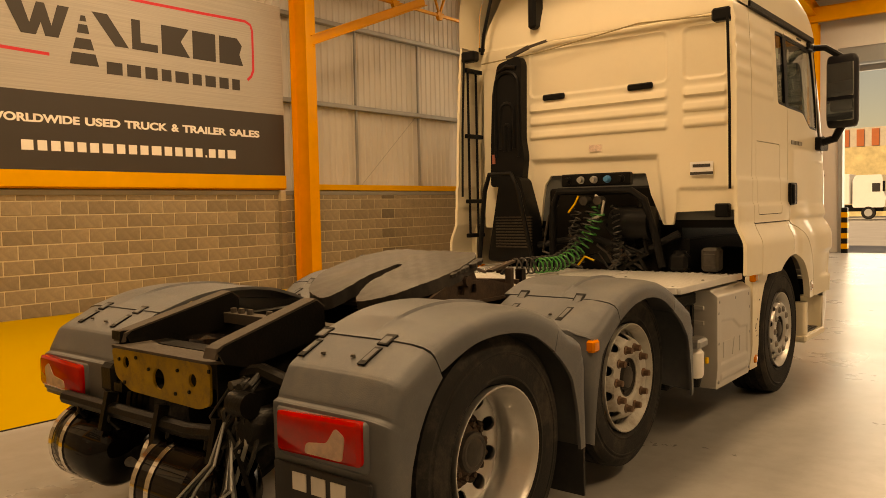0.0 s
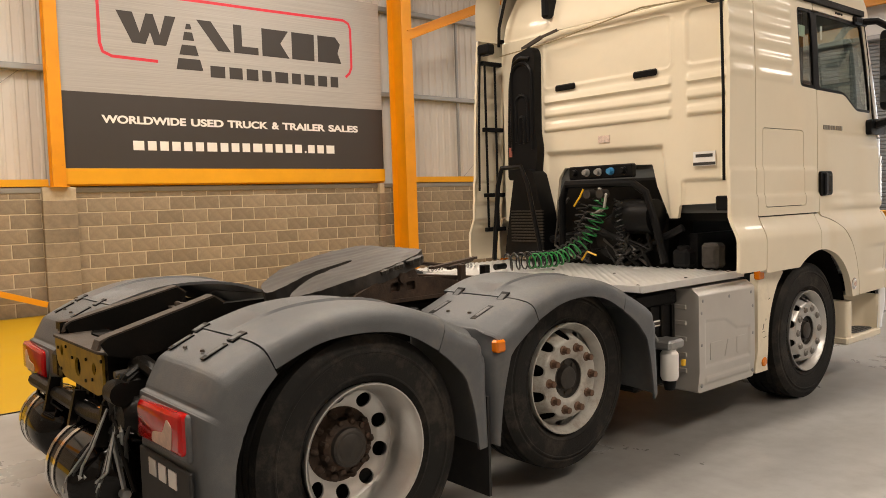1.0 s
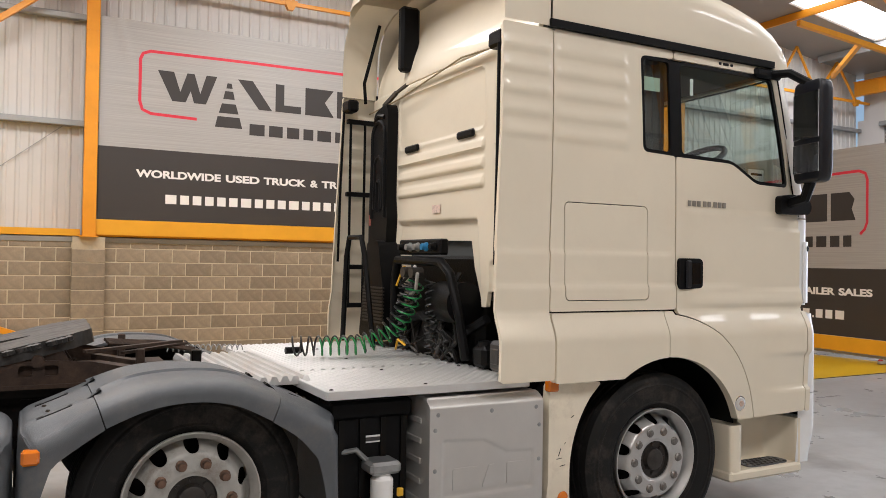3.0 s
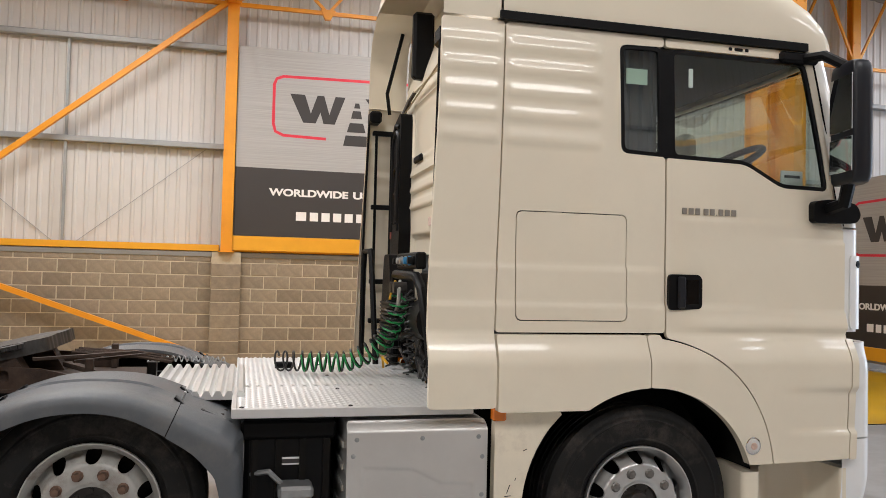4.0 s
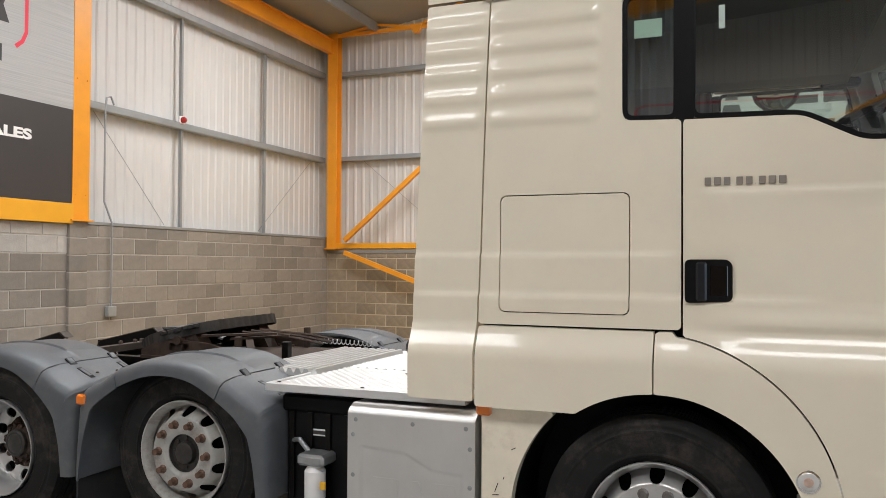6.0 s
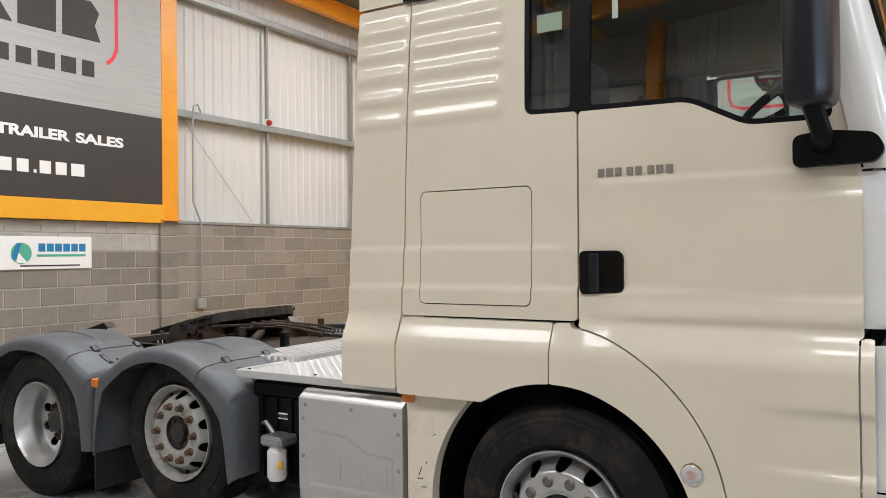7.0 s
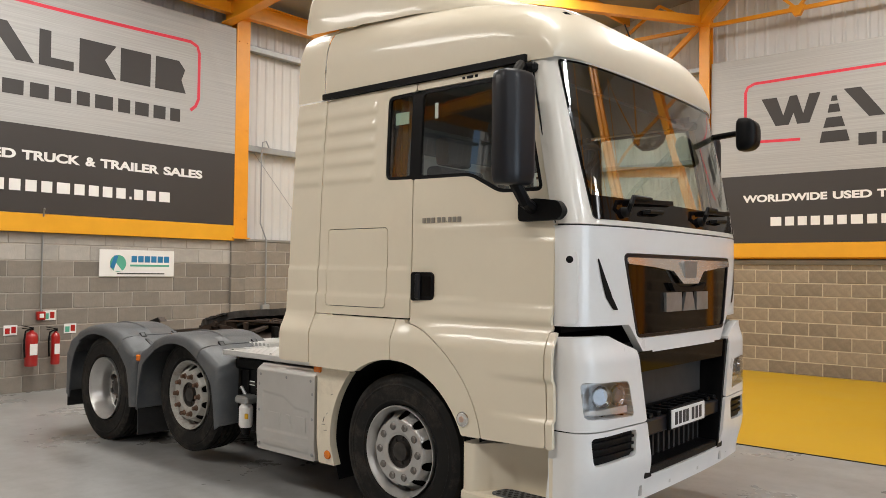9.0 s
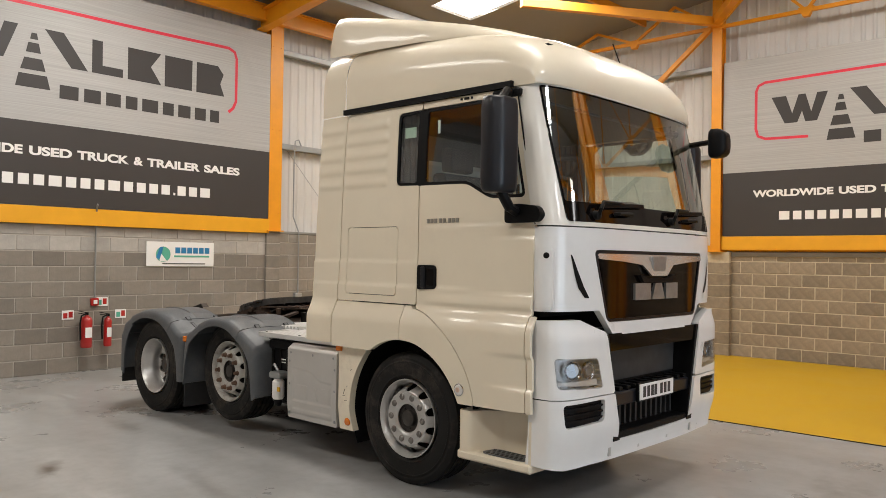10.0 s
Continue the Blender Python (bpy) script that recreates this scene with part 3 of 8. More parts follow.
# north wall with a raised and a closed roller door
wall_north = thing("wall_north", "end wall with two tall roller door openings", "wall", (0, 0, 0), kind="structure")
part("lintel", Geo().box(HALL_W, HALL_E, HALL_N, HALL_N + 0.3, 5.95, 7.4).box(DOOR_X0, DOOR_X1, HALL_N, HALL_N + 0.3, DOOR_TOP + 0.25, 5.95).box(-9.2, -3.3, HALL_N, HALL_N + 0.3, 5.82, 5.95), CLAD, wall_north, "white sheeted wall over the doors")
part("pier", Geo().box(-3.3, DOOR_X0, HALL_N, HALL_N + 0.3, 0, 5.95), CLAD, wall_north)
part("pier", Geo().box(DOOR_X1, HALL_E, HALL_N, HALL_N + 0.3, 0, 5.95), CLAD, wall_north)
part("pier", Geo().box(HALL_W - 0.2, -9.2, HALL_N, HALL_N + 0.3, 0, 5.95), CLAD, wall_north)
door_1 = thing("door_1", "raised roller shutter in its grey box", "roller door", (0, 0, 0), kind="structure")
part("shutter_roll", Geo().box(DOOR_X0, DOOR_X1, HALL_N - 0.35, HALL_N - 0.01, DOOR_TOP + 0.15, DOOR_TOP + 0.65, 0.05), SHUTTER, door_1)
part("bottom_rail", Geo().box(DOOR_X0 + 0.1, DOOR_X1 - 0.1, HALL_N + 0.05, HALL_N + 0.15, DOOR_TOP, DOOR_TOP + 0.25), GALV, door_1)
part("guide", Geo().box(DOOR_X0, DOOR_X0 + 0.12, HALL_N - 0.08, HALL_N + 0.2, 0, DOOR_TOP + 0.2), GALV, door_1)
part("guide", Geo().box(DOOR_X1 - 0.12, DOOR_X1, HALL_N - 0.08, HALL_N + 0.2, 0, DOOR_TOP + 0.2), GALV, door_1)
guard = part("guard_post", Geo().box(DOOR_X0 + 0.14, DOOR_X0 + 0.3, HALL_N - 0.3, HALL_N - 0.14, 0, 1.3, 0.01), BLACKPLASTIC, door_1, "black guard post with orange bands")
for gz in (0.12, 0.42, 0.72, 1.02):
    part("warning_band", Geo().box(DOOR_X0 + 0.135, DOOR_X0 + 0.305, HALL_N - 0.305, HALL_N - 0.135, gz, gz + 0.15), ORANGE, guard)
door_2 = thing("door_2", "closed grey slatted roller shutter", "roller door", (0, 0, 0), kind="structure")
slat = Geo()
sz = 0.0
while sz < 5.9:
    slat.box(-9.2, -3.3, HALL_N + 0.04, HALL_N + 0.10, sz + 0.004, sz + 0.1, 0.02)
    sz += 0.105
part("shutter_curtain", slat, SHUTTER, door_2)
part("backing", Geo().box(-9.2, -3.3, HALL_N + 0.12, HALL_N + 0.16, 0, 5.82), SHUTTER, door_2)
part("shutter_box", Geo().box(-9.25, -3.25, HALL_N - 0.2, HALL_N - 0.01, 5.70, 5.83, 0.02), GALV, door_2)

# roof
roof = Geo()
for y0, y1 in ((HALL_S - 0.3, RIDGE_Y), (RIDGE_Y, HALL_N + 0.3)):
    z0, z1 = roof_z(y0), roof_z(y1)
    cuts = sorted([(lx, ly) for lx, ly in ROOFLIGHTS if y0 < ly < y1])
    xs = sorted({HALL_W - 0.4, HALL_E + 0.4, *[c[0] - 0.6 for c in cuts], *[c[0] + 0.6 for c in cuts]})
    ys = sorted({y0, y1, *[c[1] - 1.7 for c in cuts], *[c[1] + 1.7 for c in cuts]})
    for xa, xb in zip(xs, xs[1:]):
        for ya, yb in zip(ys, ys[1:]):
            cx, cy = (xa + xb) / 2, (ya + yb) / 2
            if any(abs(cx - lx) < 0.6 and abs(cy - ly) < 1.7 for lx, ly in cuts):
                continue
            v = [(x, y, roof_z(y) + o) for o in (0, 0.12) for x, y in ((xa, ya), (xb, ya), (xb, yb), (xa, yb))]
            roof.add(v, [(0, 1, 2, 3), (7, 6, 5, 4), (0, 4, 5, 1), (1, 5, 6, 2), (2, 6, 7, 3), (3, 7, 4, 0)])
solid("ceiling", roof, ROOFSHEET, "grey lined sloping roof with rooflight openings", "roof", "structure", smooth=False)
for lx, ly in ROOFLIGHTS:
    g = Geo()
    v = [(lx + dx, ly + dy, roof_z(ly + dy) + o) for o in (0.05, 0.07) for dx, dy in ((-0.64, -1.74), (0.64, -1.74), (0.64, 1.74), (-0.64, 1.74))]
    g.add(v, [(0, 1, 2, 3), (7, 6, 5, 4), (0, 4, 5, 1), (1, 5, 6, 2), (2, 6, 7, 3), (3, 7, 4, 0)])
    solid("rooflight", g, ROOFGLOW, "bright translucent rooflight panel in the roof", "rooflight", "structure", "rooflights", smooth=False)

# roof purlins and the frames that carry them
for k in range(9):
    y = HALL_S + 1.2 + k * 2.9
    solid("purlin", Geo().beam((HALL_W, y, roof_z(y) - 0.1), (HALL_E, y, roof_z(y) - 0.1), 0.06, 0.18), ORANGE if k % 2 else GALV, "steel roof purlin under the lining", "purlin", "structure", "roof purlins", smooth=False)
for x in (-2.9, 3.6, 9.9):
    g = Geo()
    for y0, y1 in ((HALL_S, RIDGE_Y), (RIDGE_Y, HALL_N)):
        g.beam((x, y0, roof_z(y0) - 0.38), (x, y1, roof_z(y1) - 0.38), 0.2, 0.36, 0.025)
    rafter = solid("rafter", g, ORANGE, "orange steel I-section roof rafter", "rafter", "structure", "roof frames", smooth=False)
    for ky in (-5.5, -1.5, 2.5, 8.5, 12.5):
        part("knee_brace", Geo().beam((x, ky, roof_z(ky) - 0.55), (x + 1.2, ky, roof_z(ky) - 0.12), 0.06, 0.06), ORANGE, rafter, smooth=False)


def column(x, y, z0, z1, wx, wy, facing, label):
    """Steel I-section; its web runs along facing."""
    g = Geo()
    t = 0.022
    if facing == "x":
        g.box(x - wx / 2, x - wx / 2 + t, y - wy / 2, y + wy / 2, z0, z1, 0.003).box(x + wx / 2 - t, x + wx / 2, y - wy / 2, y + wy / 2, z0, z1, 0.003)
        g.box(x - wx / 2 + t, x + wx / 2 - t, y - 0.008, y + 0.008, z0, z1)
    else:
        g.box(x - wx / 2, x + wx / 2, y - wy / 2, y - wy / 2 + t, z0, z1, 0.003).box(x - wx / 2, x + wx / 2, y + wy / 2 - t, y + wy / 2, z0, z1, 0.003)
        g.box(x - 0.008, x + 0.008, y - wy / 2 + t, y + wy / 2 - t, z0, z1)
    ob = solid("column", g, ORANGE, label, "steel column", "structure", "hall columns", smooth=False)
    part("base_plate", Geo().box(x - wx / 2 - 0.04, x + wx / 2 + 0.04, y - wy / 2 - 0.04, y + wy / 2 + 0.04, z0, z0 + 0.02), ORANGE, ob, smooth=False)
    for bz in np.arange(z0 + 0.35, z1, 1.55):
        for s in (-1, 1):
            c = Geo().lathe([(0, 0.014), (0.012, 0.012)], axis="x", n=6) if facing == "x" else Geo().lathe([(0, 0.014), (0.012, 0.012)], axis="y", n=6)
            c.moved(pose(x + wx / 2, y + s * wy * 0.3, bz) if facing == "x" else pose(x + s * wx * 0.3, y + wy / 2, bz))
            part("bolt", c, ORANGE, ob)
    return ob


column(-9.76, -7.87, 1.95, roof_z(-7.6), 0.22, 0.22, "x", "orange corner column on the block wall")
column(-9.73, -2.28, 1.95, roof_z(-2.3), 0.2, 0.2, "x", "orange gable column on a block pier")
column(-9.42, 4.46, -0.12, roof_z(4.3), 0.5, 0.26, "x", "deep orange column standing on the floor")
for x in (-3.83, -3.33):
    column(x, 4.36, 0.0, roof_z(4.36), 0.46, 0.16, "x", "tall orange column of the twin post beside the banner")
column(-9.73, 11.0, 1.95, roof_z(11), 0.2, 0.2, "x", "orange gable column on the block wall")
for x in (-2.9, 3.6, 9.9):
    column(x - 0.32, HALL_S, 2.2, EAVES - 0.3, 0.28, 0.16, "y", "orange wall column on a block pier")
    column(x, HALL_N - 0.3, 0.0, 6.58, 0.28, 0.3, "y", "orange column beside the door opening")
column(12.2, -2.9, 0, roof_z(-2.9), 0.3, 0.25, "x", "orange column against the wall")
column(12.2, 4.6, 0, roof_z(4.6), 0.4, 0.25, "x", "orange column against the wall")
column(12.2, 11.0, 0, roof_z(11), 0.3, 0.25, "x", "orange column against the wall")

# piers of block under the columns
for (x0, x1, y0, y1, top, m) in ((HALL_W - 0.02, HALL_W + 0.1, -2.53, -2.02, 1.95, BLOCK), (HALL_W - 0.02, HALL_W + 0.1, 4.02, 4.15, 1.95, BLOCK), (-3.37, -3.07, HALL_S - 0.02, HALL_S + 0.05, 2.2, BLOCKGREY)):
    pier = thing("pier", "block pier bonded into the wall", "pier", (0, 0, 0), kind="structure")
    part("core", Geo().box(x0, x1 - 0.006, y0 + 0.006, y1 - 0.006, -0.15, top), MORTAR if m is BLOCK else MORTARGREY, pier)
    z = -0.09
    while z + 0.2 < top:
        part("block", Geo().box(x0, x1, y0, y1, z + 0.005, z + 0.22, 0.004), m, pier)
        z += 0.23

# eaves beams, lattice girder and wall bracing
solid("eaves_beam", Geo().beam((HALL_W, -7.9, 6.2), (HALL_E, -7.9, 6.2), 0.14, 0.3, 0.02), ORANGE, "orange steel eaves beam along the wall", "beam", "structure", smooth=False)
solid("eaves_beam", Geo().beam((HALL_W, HALL_N - 0.45, 6.80), (HALL_E, HALL_N - 0.45, 6.80), 0.14, 0.42, 0.02), ORANGE, "orange steel beam over the doors", "beam", "structure", smooth=False)
girder = thing("lattice_girder", "orange lattice girder along the gable wall", "girder", (0, 0, 0), kind="structure")
part("bottom_chord", Geo().beam((-9.665, -8.0, 6.41), (-9.665, HALL_N, 6.41), 0.06, 0.07), ORANGE, girder, smooth=False)
node_y = [-7.75, -5.95, -4.12, -2.28, -0.6, 1.08, 2.77, 4.46, 6.0, 7.6, 9.3, 11.0, 12.7, 14.4, 16.1, 17.8]
for a, b in zip(node_y, node_y[1:]):
    m = (a + b) / 2
    part("lacing", Geo().beam((-9.665, a, 6.41), (-9.665, m, roof_z(m) - 0.05), 0.05, 0.05), ORANGE, girder, smooth=False)
    part("lacing", Geo().beam((-9.665, b, 6.41), (-9.665, m, roof_z(m) - 0.05), 0.05, 0.05), ORANGE, girder, smooth=False)
    part("gusset", Geo().prism([(b - 0.14, 6.47), (b - 0.05, 6.29), (b + 0.05, 6.29), (b + 0.14, 6.47)], "x", -9.715, -9.62), ORANGE, girder, smooth=False)


def brace(p, q, w=0.09, h=0.09, label="orange diagonal wall brace"):
    return solid("brace", Geo().beam(p, q, w, h), ORANGE, label, "brace", "structure", "bracing", smooth=False)


brace((-9.63, -7.54, 2.13), (-9.63, -2.4, 6.41))
brace((-9.63, -7.54, 1.88), (-9.63, -2.58, 0.1))
solid("brace", Geo().beam((-9.2, 4.5, 5.0), (-9.2, 8.15, 6.46), 0.12, 0.2, 0.02), ORANGE, "orange steel knee beam on the deep column", "brace", "structure", "bracing", smooth=False)
solid("brace", Geo().beam((-9.65, -2.2, 6.49), (-6.15, -4.5, 6.5), 0.14, 0.16), ORANGE, "orange roof bracing beam", "brace", "structure", "bracing", smooth=False)
solid("brace", Geo().beam((-9.65, -2.35, 6.49), (-6.25, 0.3, 6.7), 0.14, 0.16), ORANGE, "orange roof bracing beam", "brace", "structure", "bracing", smooth=False)
for p, q in (((-4.2, 10.6, 6.62), (-6.15, 15.5, 6.5)), ((-8.4, 15.0, 6.55), (-6.3, 13.0, 6.62)), ((-6.27, 10.9, 6.72), (-6.25, 17.9, 6.3)), ((-4.2, 10.6, 6.7), (-2.9, 13.2, 6.6))):
    solid("brace", Geo().beam(p, q, 0.09, 0.12), ORANGE, "orange roof bracing beam", "brace", "structure", "bracing", smooth=False)
brace((12.15, -2.9, 2.0), (12.15, 4.4, 6.3))
brace((12.15, -7.2, 6.2), (12.15, -2.9, 2.0))

# grey sheeting rails and posts
for z in (3.86, 5.66):
    solid("sheeting_rail", Geo().box(-10.04, -9.88, HALL_S, HALL_N, z - 0.05, z + 0.05, 0.01), GALV, "grey galvanised sheeting rail", "rail", "structure", "sheeting rails", smooth=False)
    solid("sheeting_rail", Geo().box(HALL_W, HALL_E, HALL_S - 0.2, HALL_S - 0.06, z - 0.08, z + 0.03, 0.01), GALV, "grey galvanised sheeting rail", "rail", "structure", "sheeting rails", smooth=False)
    solid("sheeting_rail", Geo().box(12.3, 12.46, HALL_S, HALL_N, z - 0.05, z + 0.05, 0.01), GALV, "grey galvanised sheeting rail", "rail", "structure", "sheeting rails", smooth=False)
for y in (-5.03, 6.5, 8.72, 10.6):
    solid("rail_post", Geo().box(-9.98, -9.93, y - 0.022, y + 0.022, 1.95, 5.7), GALV, "thin grey rail tie rod", "post", "structure", "rail ties", smooth=False)
for x in (-5.4, -7.69):
    solid("rail_post", Geo().box(x - 0.022, x + 0.022, HALL_S - 0.16, HALL_S - 0.11, 2.2, 5.6), GALV, "thin grey rail tie rod", "post", "structure", "rail ties", smooth=False)
for a, b in (((-10.02, -7.3, 3.81), (-10.02, -5.08, 1.97)), ((-10.02, -2.7, 3.81), (-10.02, -4.95, 1.97)), ((-10.02, 6.55, 1.97), (-10.02, 8.67, 3.81)), ((-3.65, -8.24, 3.8), (-5.1, -8.24, 2.25)), ((-7.6, -8.24, 2.25), (-9.4, -8.24, 3.75))):
    solid("stay_wire", Geo().tube([a, b], 0.006, 5), GALV, "thin steel stay wire on the wall", "wire", "structure", "stay wires")


# ---- banners ----
def banner(at, turn, label):
    """A printed vinyl banner, 6.12 m wide, 3.35 m high, facing its own -y."""
    b = thing("banner", label, "banner", (0, 0, 0), "", "")

    def place(u, v):
        fold = 0.012 * np.sin(u * 2.1 + v) + 0.02 * np.exp(-((u - 0.45 + 0.25 * (v - 2.6)) / 0.06) ** 2) * smooth_step(2.3, 3.2, v)
        fold = fold + 0.010 * np.exp(-((u - 5.75 + 0.5 * (v - 2.6)) / 0.07) ** 2) * smooth_step(1.6, 3.0, v) + 0.004 * np.sin(5.3 * u - 2.2 * v) * smooth_step(2.2, 3.3, v)
        return u, -fold, v

    def drape(g, lift=0.003):
        g.v = [(x, float(place(np.array(x), np.array(z))[1]) - lift + y, z) for x, y, z in g.v]
        return g

    part("vinyl", relief(place, lambda u, v: s_box(u, v, 0, 6.12, 1.2, 3.33 - 0.0), 0, 6.12, 1.2, 3.33, 0.06, 0.01, (0, 1, 0)), BANNERSILVER, b, "silver brushed-effect vinyl")
    part("print_panel", relief(place, lambda u, v: s_box(u, v, 0, 6.12, 0, 1.2), 0, 6.12, 0, 1.2, 0.06, 0.01, (0, 1, 0)), BANNERDARK, b, "charcoal printed panel")
    part("frame", Geo().box(-0.02, 6.14, -0.02, 0.03, -0.26, -0.005, 0.006), YELLOWFLASH, b, "orange lower frame")
    # printed outline with rounded corners
    path = [(1.55, 1.78), (0.80, 1.80), (0.66, 1.86), (0.62, 2.0), (0.62, 2.70), (0.66, 2.80), (0.78, 2.85), (5.25, 2.90), (5.37, 2.85), (5.41, 2.74), (5.41, 2.0), (5.36, 1.88), (5.27, 1.80)]
    w = 0.05
    path = [tuple(Vector(a).lerp(Vector(b), k / m)) for a, b in zip(path, path[1:]) for m in [max(2, int((Vector(b) - Vector(a)).length / 0.07))] for k in range(m)] + [path[-1]]
    line = Geo()
    v, n = [], len(path)
    for i, p in enumerate(path):
        a, c = Vector(path[max(i - 1, 0)]), Vector(path[min(i + 1, n - 1)])
        d = (c - a).normalized()
        s = Vector((-d.y, d.x)) * (w / 2)
        v += [(p[0] + s.x, 0, p[1] + s.y), (p[0] - s.x, 0, p[1] - s.y)]
    line.add(v, [(2 * i, 2 * i + 1, 2 * i + 3, 2 * i + 2) for i in range(n - 1)])
    part("red_outline", drape(line), PRINTRED, b, "red rounded outline", smooth=False)
    # the mark as plain dark shapes
    mark = [
        [(0.90, 2.55), (1.16, 2.55), (1.27, 2.22), (1.38, 2.55), (1.50, 2.55), (1.60, 2.22), (1.70, 2.55), (1.88, 2.55), (1.70, 2.05), (1.50, 2.05), (1.44, 2.25), (1.36, 2.05), (1.14, 2.05)],
        [(2.02, 2.32), (2.16, 2.32), (2.19, 2.18), (1.99, 2.18)], [(1.97, 2.10), (2.21, 2.10), (2.26, 1.93), (1.92, 1.93)], [(1.90, 1.87), (2.28, 1.87), (2.33, 1.68), (1.86, 1.68)], [(2.06, 2.46), (2.13, 2.46), (2.15, 2.37), (2.04, 2.37)],
        [(2.24, 2.55), (2.50, 2.55), (2.86, 2.05), (2.62, 2.05)],
        [(2.92, 2.55), (3.08, 2.55), (3.08, 2.18), (3.40, 2.18), (3.40, 2.05), (2.92, 2.05)],
        [(3.48, 2.05), (3.64, 2.05), (4.04, 2.05), (3.86, 2.31), (4.03, 2.55), (3.64, 2.55), (3.48, 2.55)],
        [(4.10, 2.05), (4.58, 2.05), (4.58, 2.55), (4.10, 2.55)],
        [(4.66, 2.05), (5.18, 2.05), (5.10, 2.25), (5.16, 2.42), (5.05, 2.55), (4.66, 2.55)],
    ]
    for m in mark:
        part("printed_shape", drape(Geo().prism(m, "y", -0.001, 0.002)), PRINTDARK, b, smooth=False)
    x = 2.46
    for wd in (0.34, 0.32, 0.30, 0.26, 0.34, 0.26, 0.29, 0.27, 0.24):
        part("printed_bar", drape(Geo().prism(rect(x, x + wd - 0.07, 1.585, 1.785), "y", -0.001, 0.002)), PRINTDARK, b, smooth=False)
        x += wd * 1.035
    x0 = 0.58
    for word, wide in (("WORLDWIDE", 1.42), ("USED", 0.60), ("TRUCK", 0.80), ("&", 0.155), ("TRAILER", 0.95), ("SALES", 0.69)):
        for g in lettering(word, wide * 0.985, 0.132, 0.04):
            part("letter", drape(g.moved(pose(x0, 0, 0.72))), PRINTWHITE, b, "white printed letter", smooth=False)
        x0 += wide + 0.066
    x = 1.06
    for k in range(19):
        wd = 0.075 if k == 15 else (0.24 if k in (0, 6, 10, 18) else 0.205)
        hh = 0.05 if k == 15 else 0.165
        part("printed_bar", drape(Geo().prism(rect(x, x + wd - 0.06 if hh > 0.1 else x + 0.035, 0.295, 0.285 + hh), "y", -0.001, 0.002)), PRINTWHITE, b, smooth=False)
        x += wd * 1.012
    size = Matrix.Diagonal((1.03, 1.0, 1.03, 1.0))
    for piece in b.children:
        piece.data.transform(size)
    b.matrix_basis = pose(*at, 0, 0, turn)
    return b


first_banner = banner((-9.71, -2.167, 2.257), 90, "silver and charcoal sales banner on the gable wall")
for at, turn, label in (((3.23, -7.98, 2.43), 180, "silver and charcoal sales banner above the grey block wall"), ((12.15, 3.9, 2.25), -90, "silver and charcoal sales banner on the side wall"), ((-9.62, 10.4, 0.385), -5, "silver and charcoal sales banner on a free-standing frame")):
    tagged(copy_thing(first_banner, pose(*at, 0, 0, turn)), label)
stand = thing("banner_stand", "grey steel stand that props the free-standing banner", "stand", (0, 0, 0))
for u in (0.03, 3.15, 6.28):
    at = pose(-9.62, 10.4, 0, 0, 0, -5) @ pose(u, 0.06, 0)
    part("upright", Geo().beam((0, 0, 0.05), (0, 0, 3.74), 0.05, 0.05).moved(at), GALV, stand, smooth=False)
    part("prop", Geo().beam((0, 0.03, 1.75), (-0.25, 1.12, 0.06), 0.035, 0.035).moved(at), BLACKPLASTIC, stand, smooth=False)
    part("brace", Geo().beam((0, 0.03, 0.75), (-0.14, 0.62, 0.06), 0.03, 0.03).moved(at), BLACKPLASTIC, stand, smooth=False)
    part("foot", Geo().box(-0.28, -0.22, -0.35, 1.2, 0.006, 0.06, 0.01).moved(at), STEEL, stand)
    part("caster", Geo().lathe([(-0.02, 0.03), (-0.02, 0.045), (0.02, 0.045), (0.02, 0.03)], (-0.25, -0.3, 0.046), "x", 14).moved(at), REDPAINT, stand, "small red caster")
part("base_rail", Geo().box(0, 6.3, 0.03, 0.09, 0.06, 0.11, 0.008).moved(pose(-9.62, 10.4, 0, 0, 0, -5)), STEEL, stand)

# ---- things on the south wall ----
sign = thing("wall_sign", "white printed company sign on the grey block wall", "sign", (0, 0, 0))
part("board", Geo().box(-1.99, -0.75, -8.038, -8.028, 1.54, 1.95, 0.002), PRINTWHITE, sign)
part("printed_shape", Geo().lathe([(0, 0.13), (0.003, 0.13)], (-1.044, -8.027, 1.74), "y", 24), PRINTGREEN, sign)
part("printed_shape", Geo().prism([(-0.981, 1.62), (-0.981, 1.78), (-1.118, 1.62)], "y", -8.023, -8.021), PRINTWHITE, sign, smooth=False)
part("printed_shape", Geo().prism([(-0.918, 1.68), (-0.981, 1.86), (-1.044, 1.86), (-0.981, 1.66)], "y", -8.023, -8.020), PRINTBLUE, sign, smooth=False)
for k in range(6):
    part("printed_bar", Geo().prism(rect(-1.90 + k * 0.11, -1.90 + k * 0.11 + 0.09, 1.76, 1.86), "y", -8.027, -8.024), PRINTBLUE, sign, smooth=False)
part("printed_bar", Geo().prism(rect(-1.90, -1.24, 1.695, 1.725), "y", -8.027, -8.024), PRINTGREEN, sign, smooth=False)
part("printed_bar", Geo().prism(rect(-1.82, -1.03, 1.575, 1.592), "y", -8.027, -8.024), PRINTDARK, sign, smooth=False)


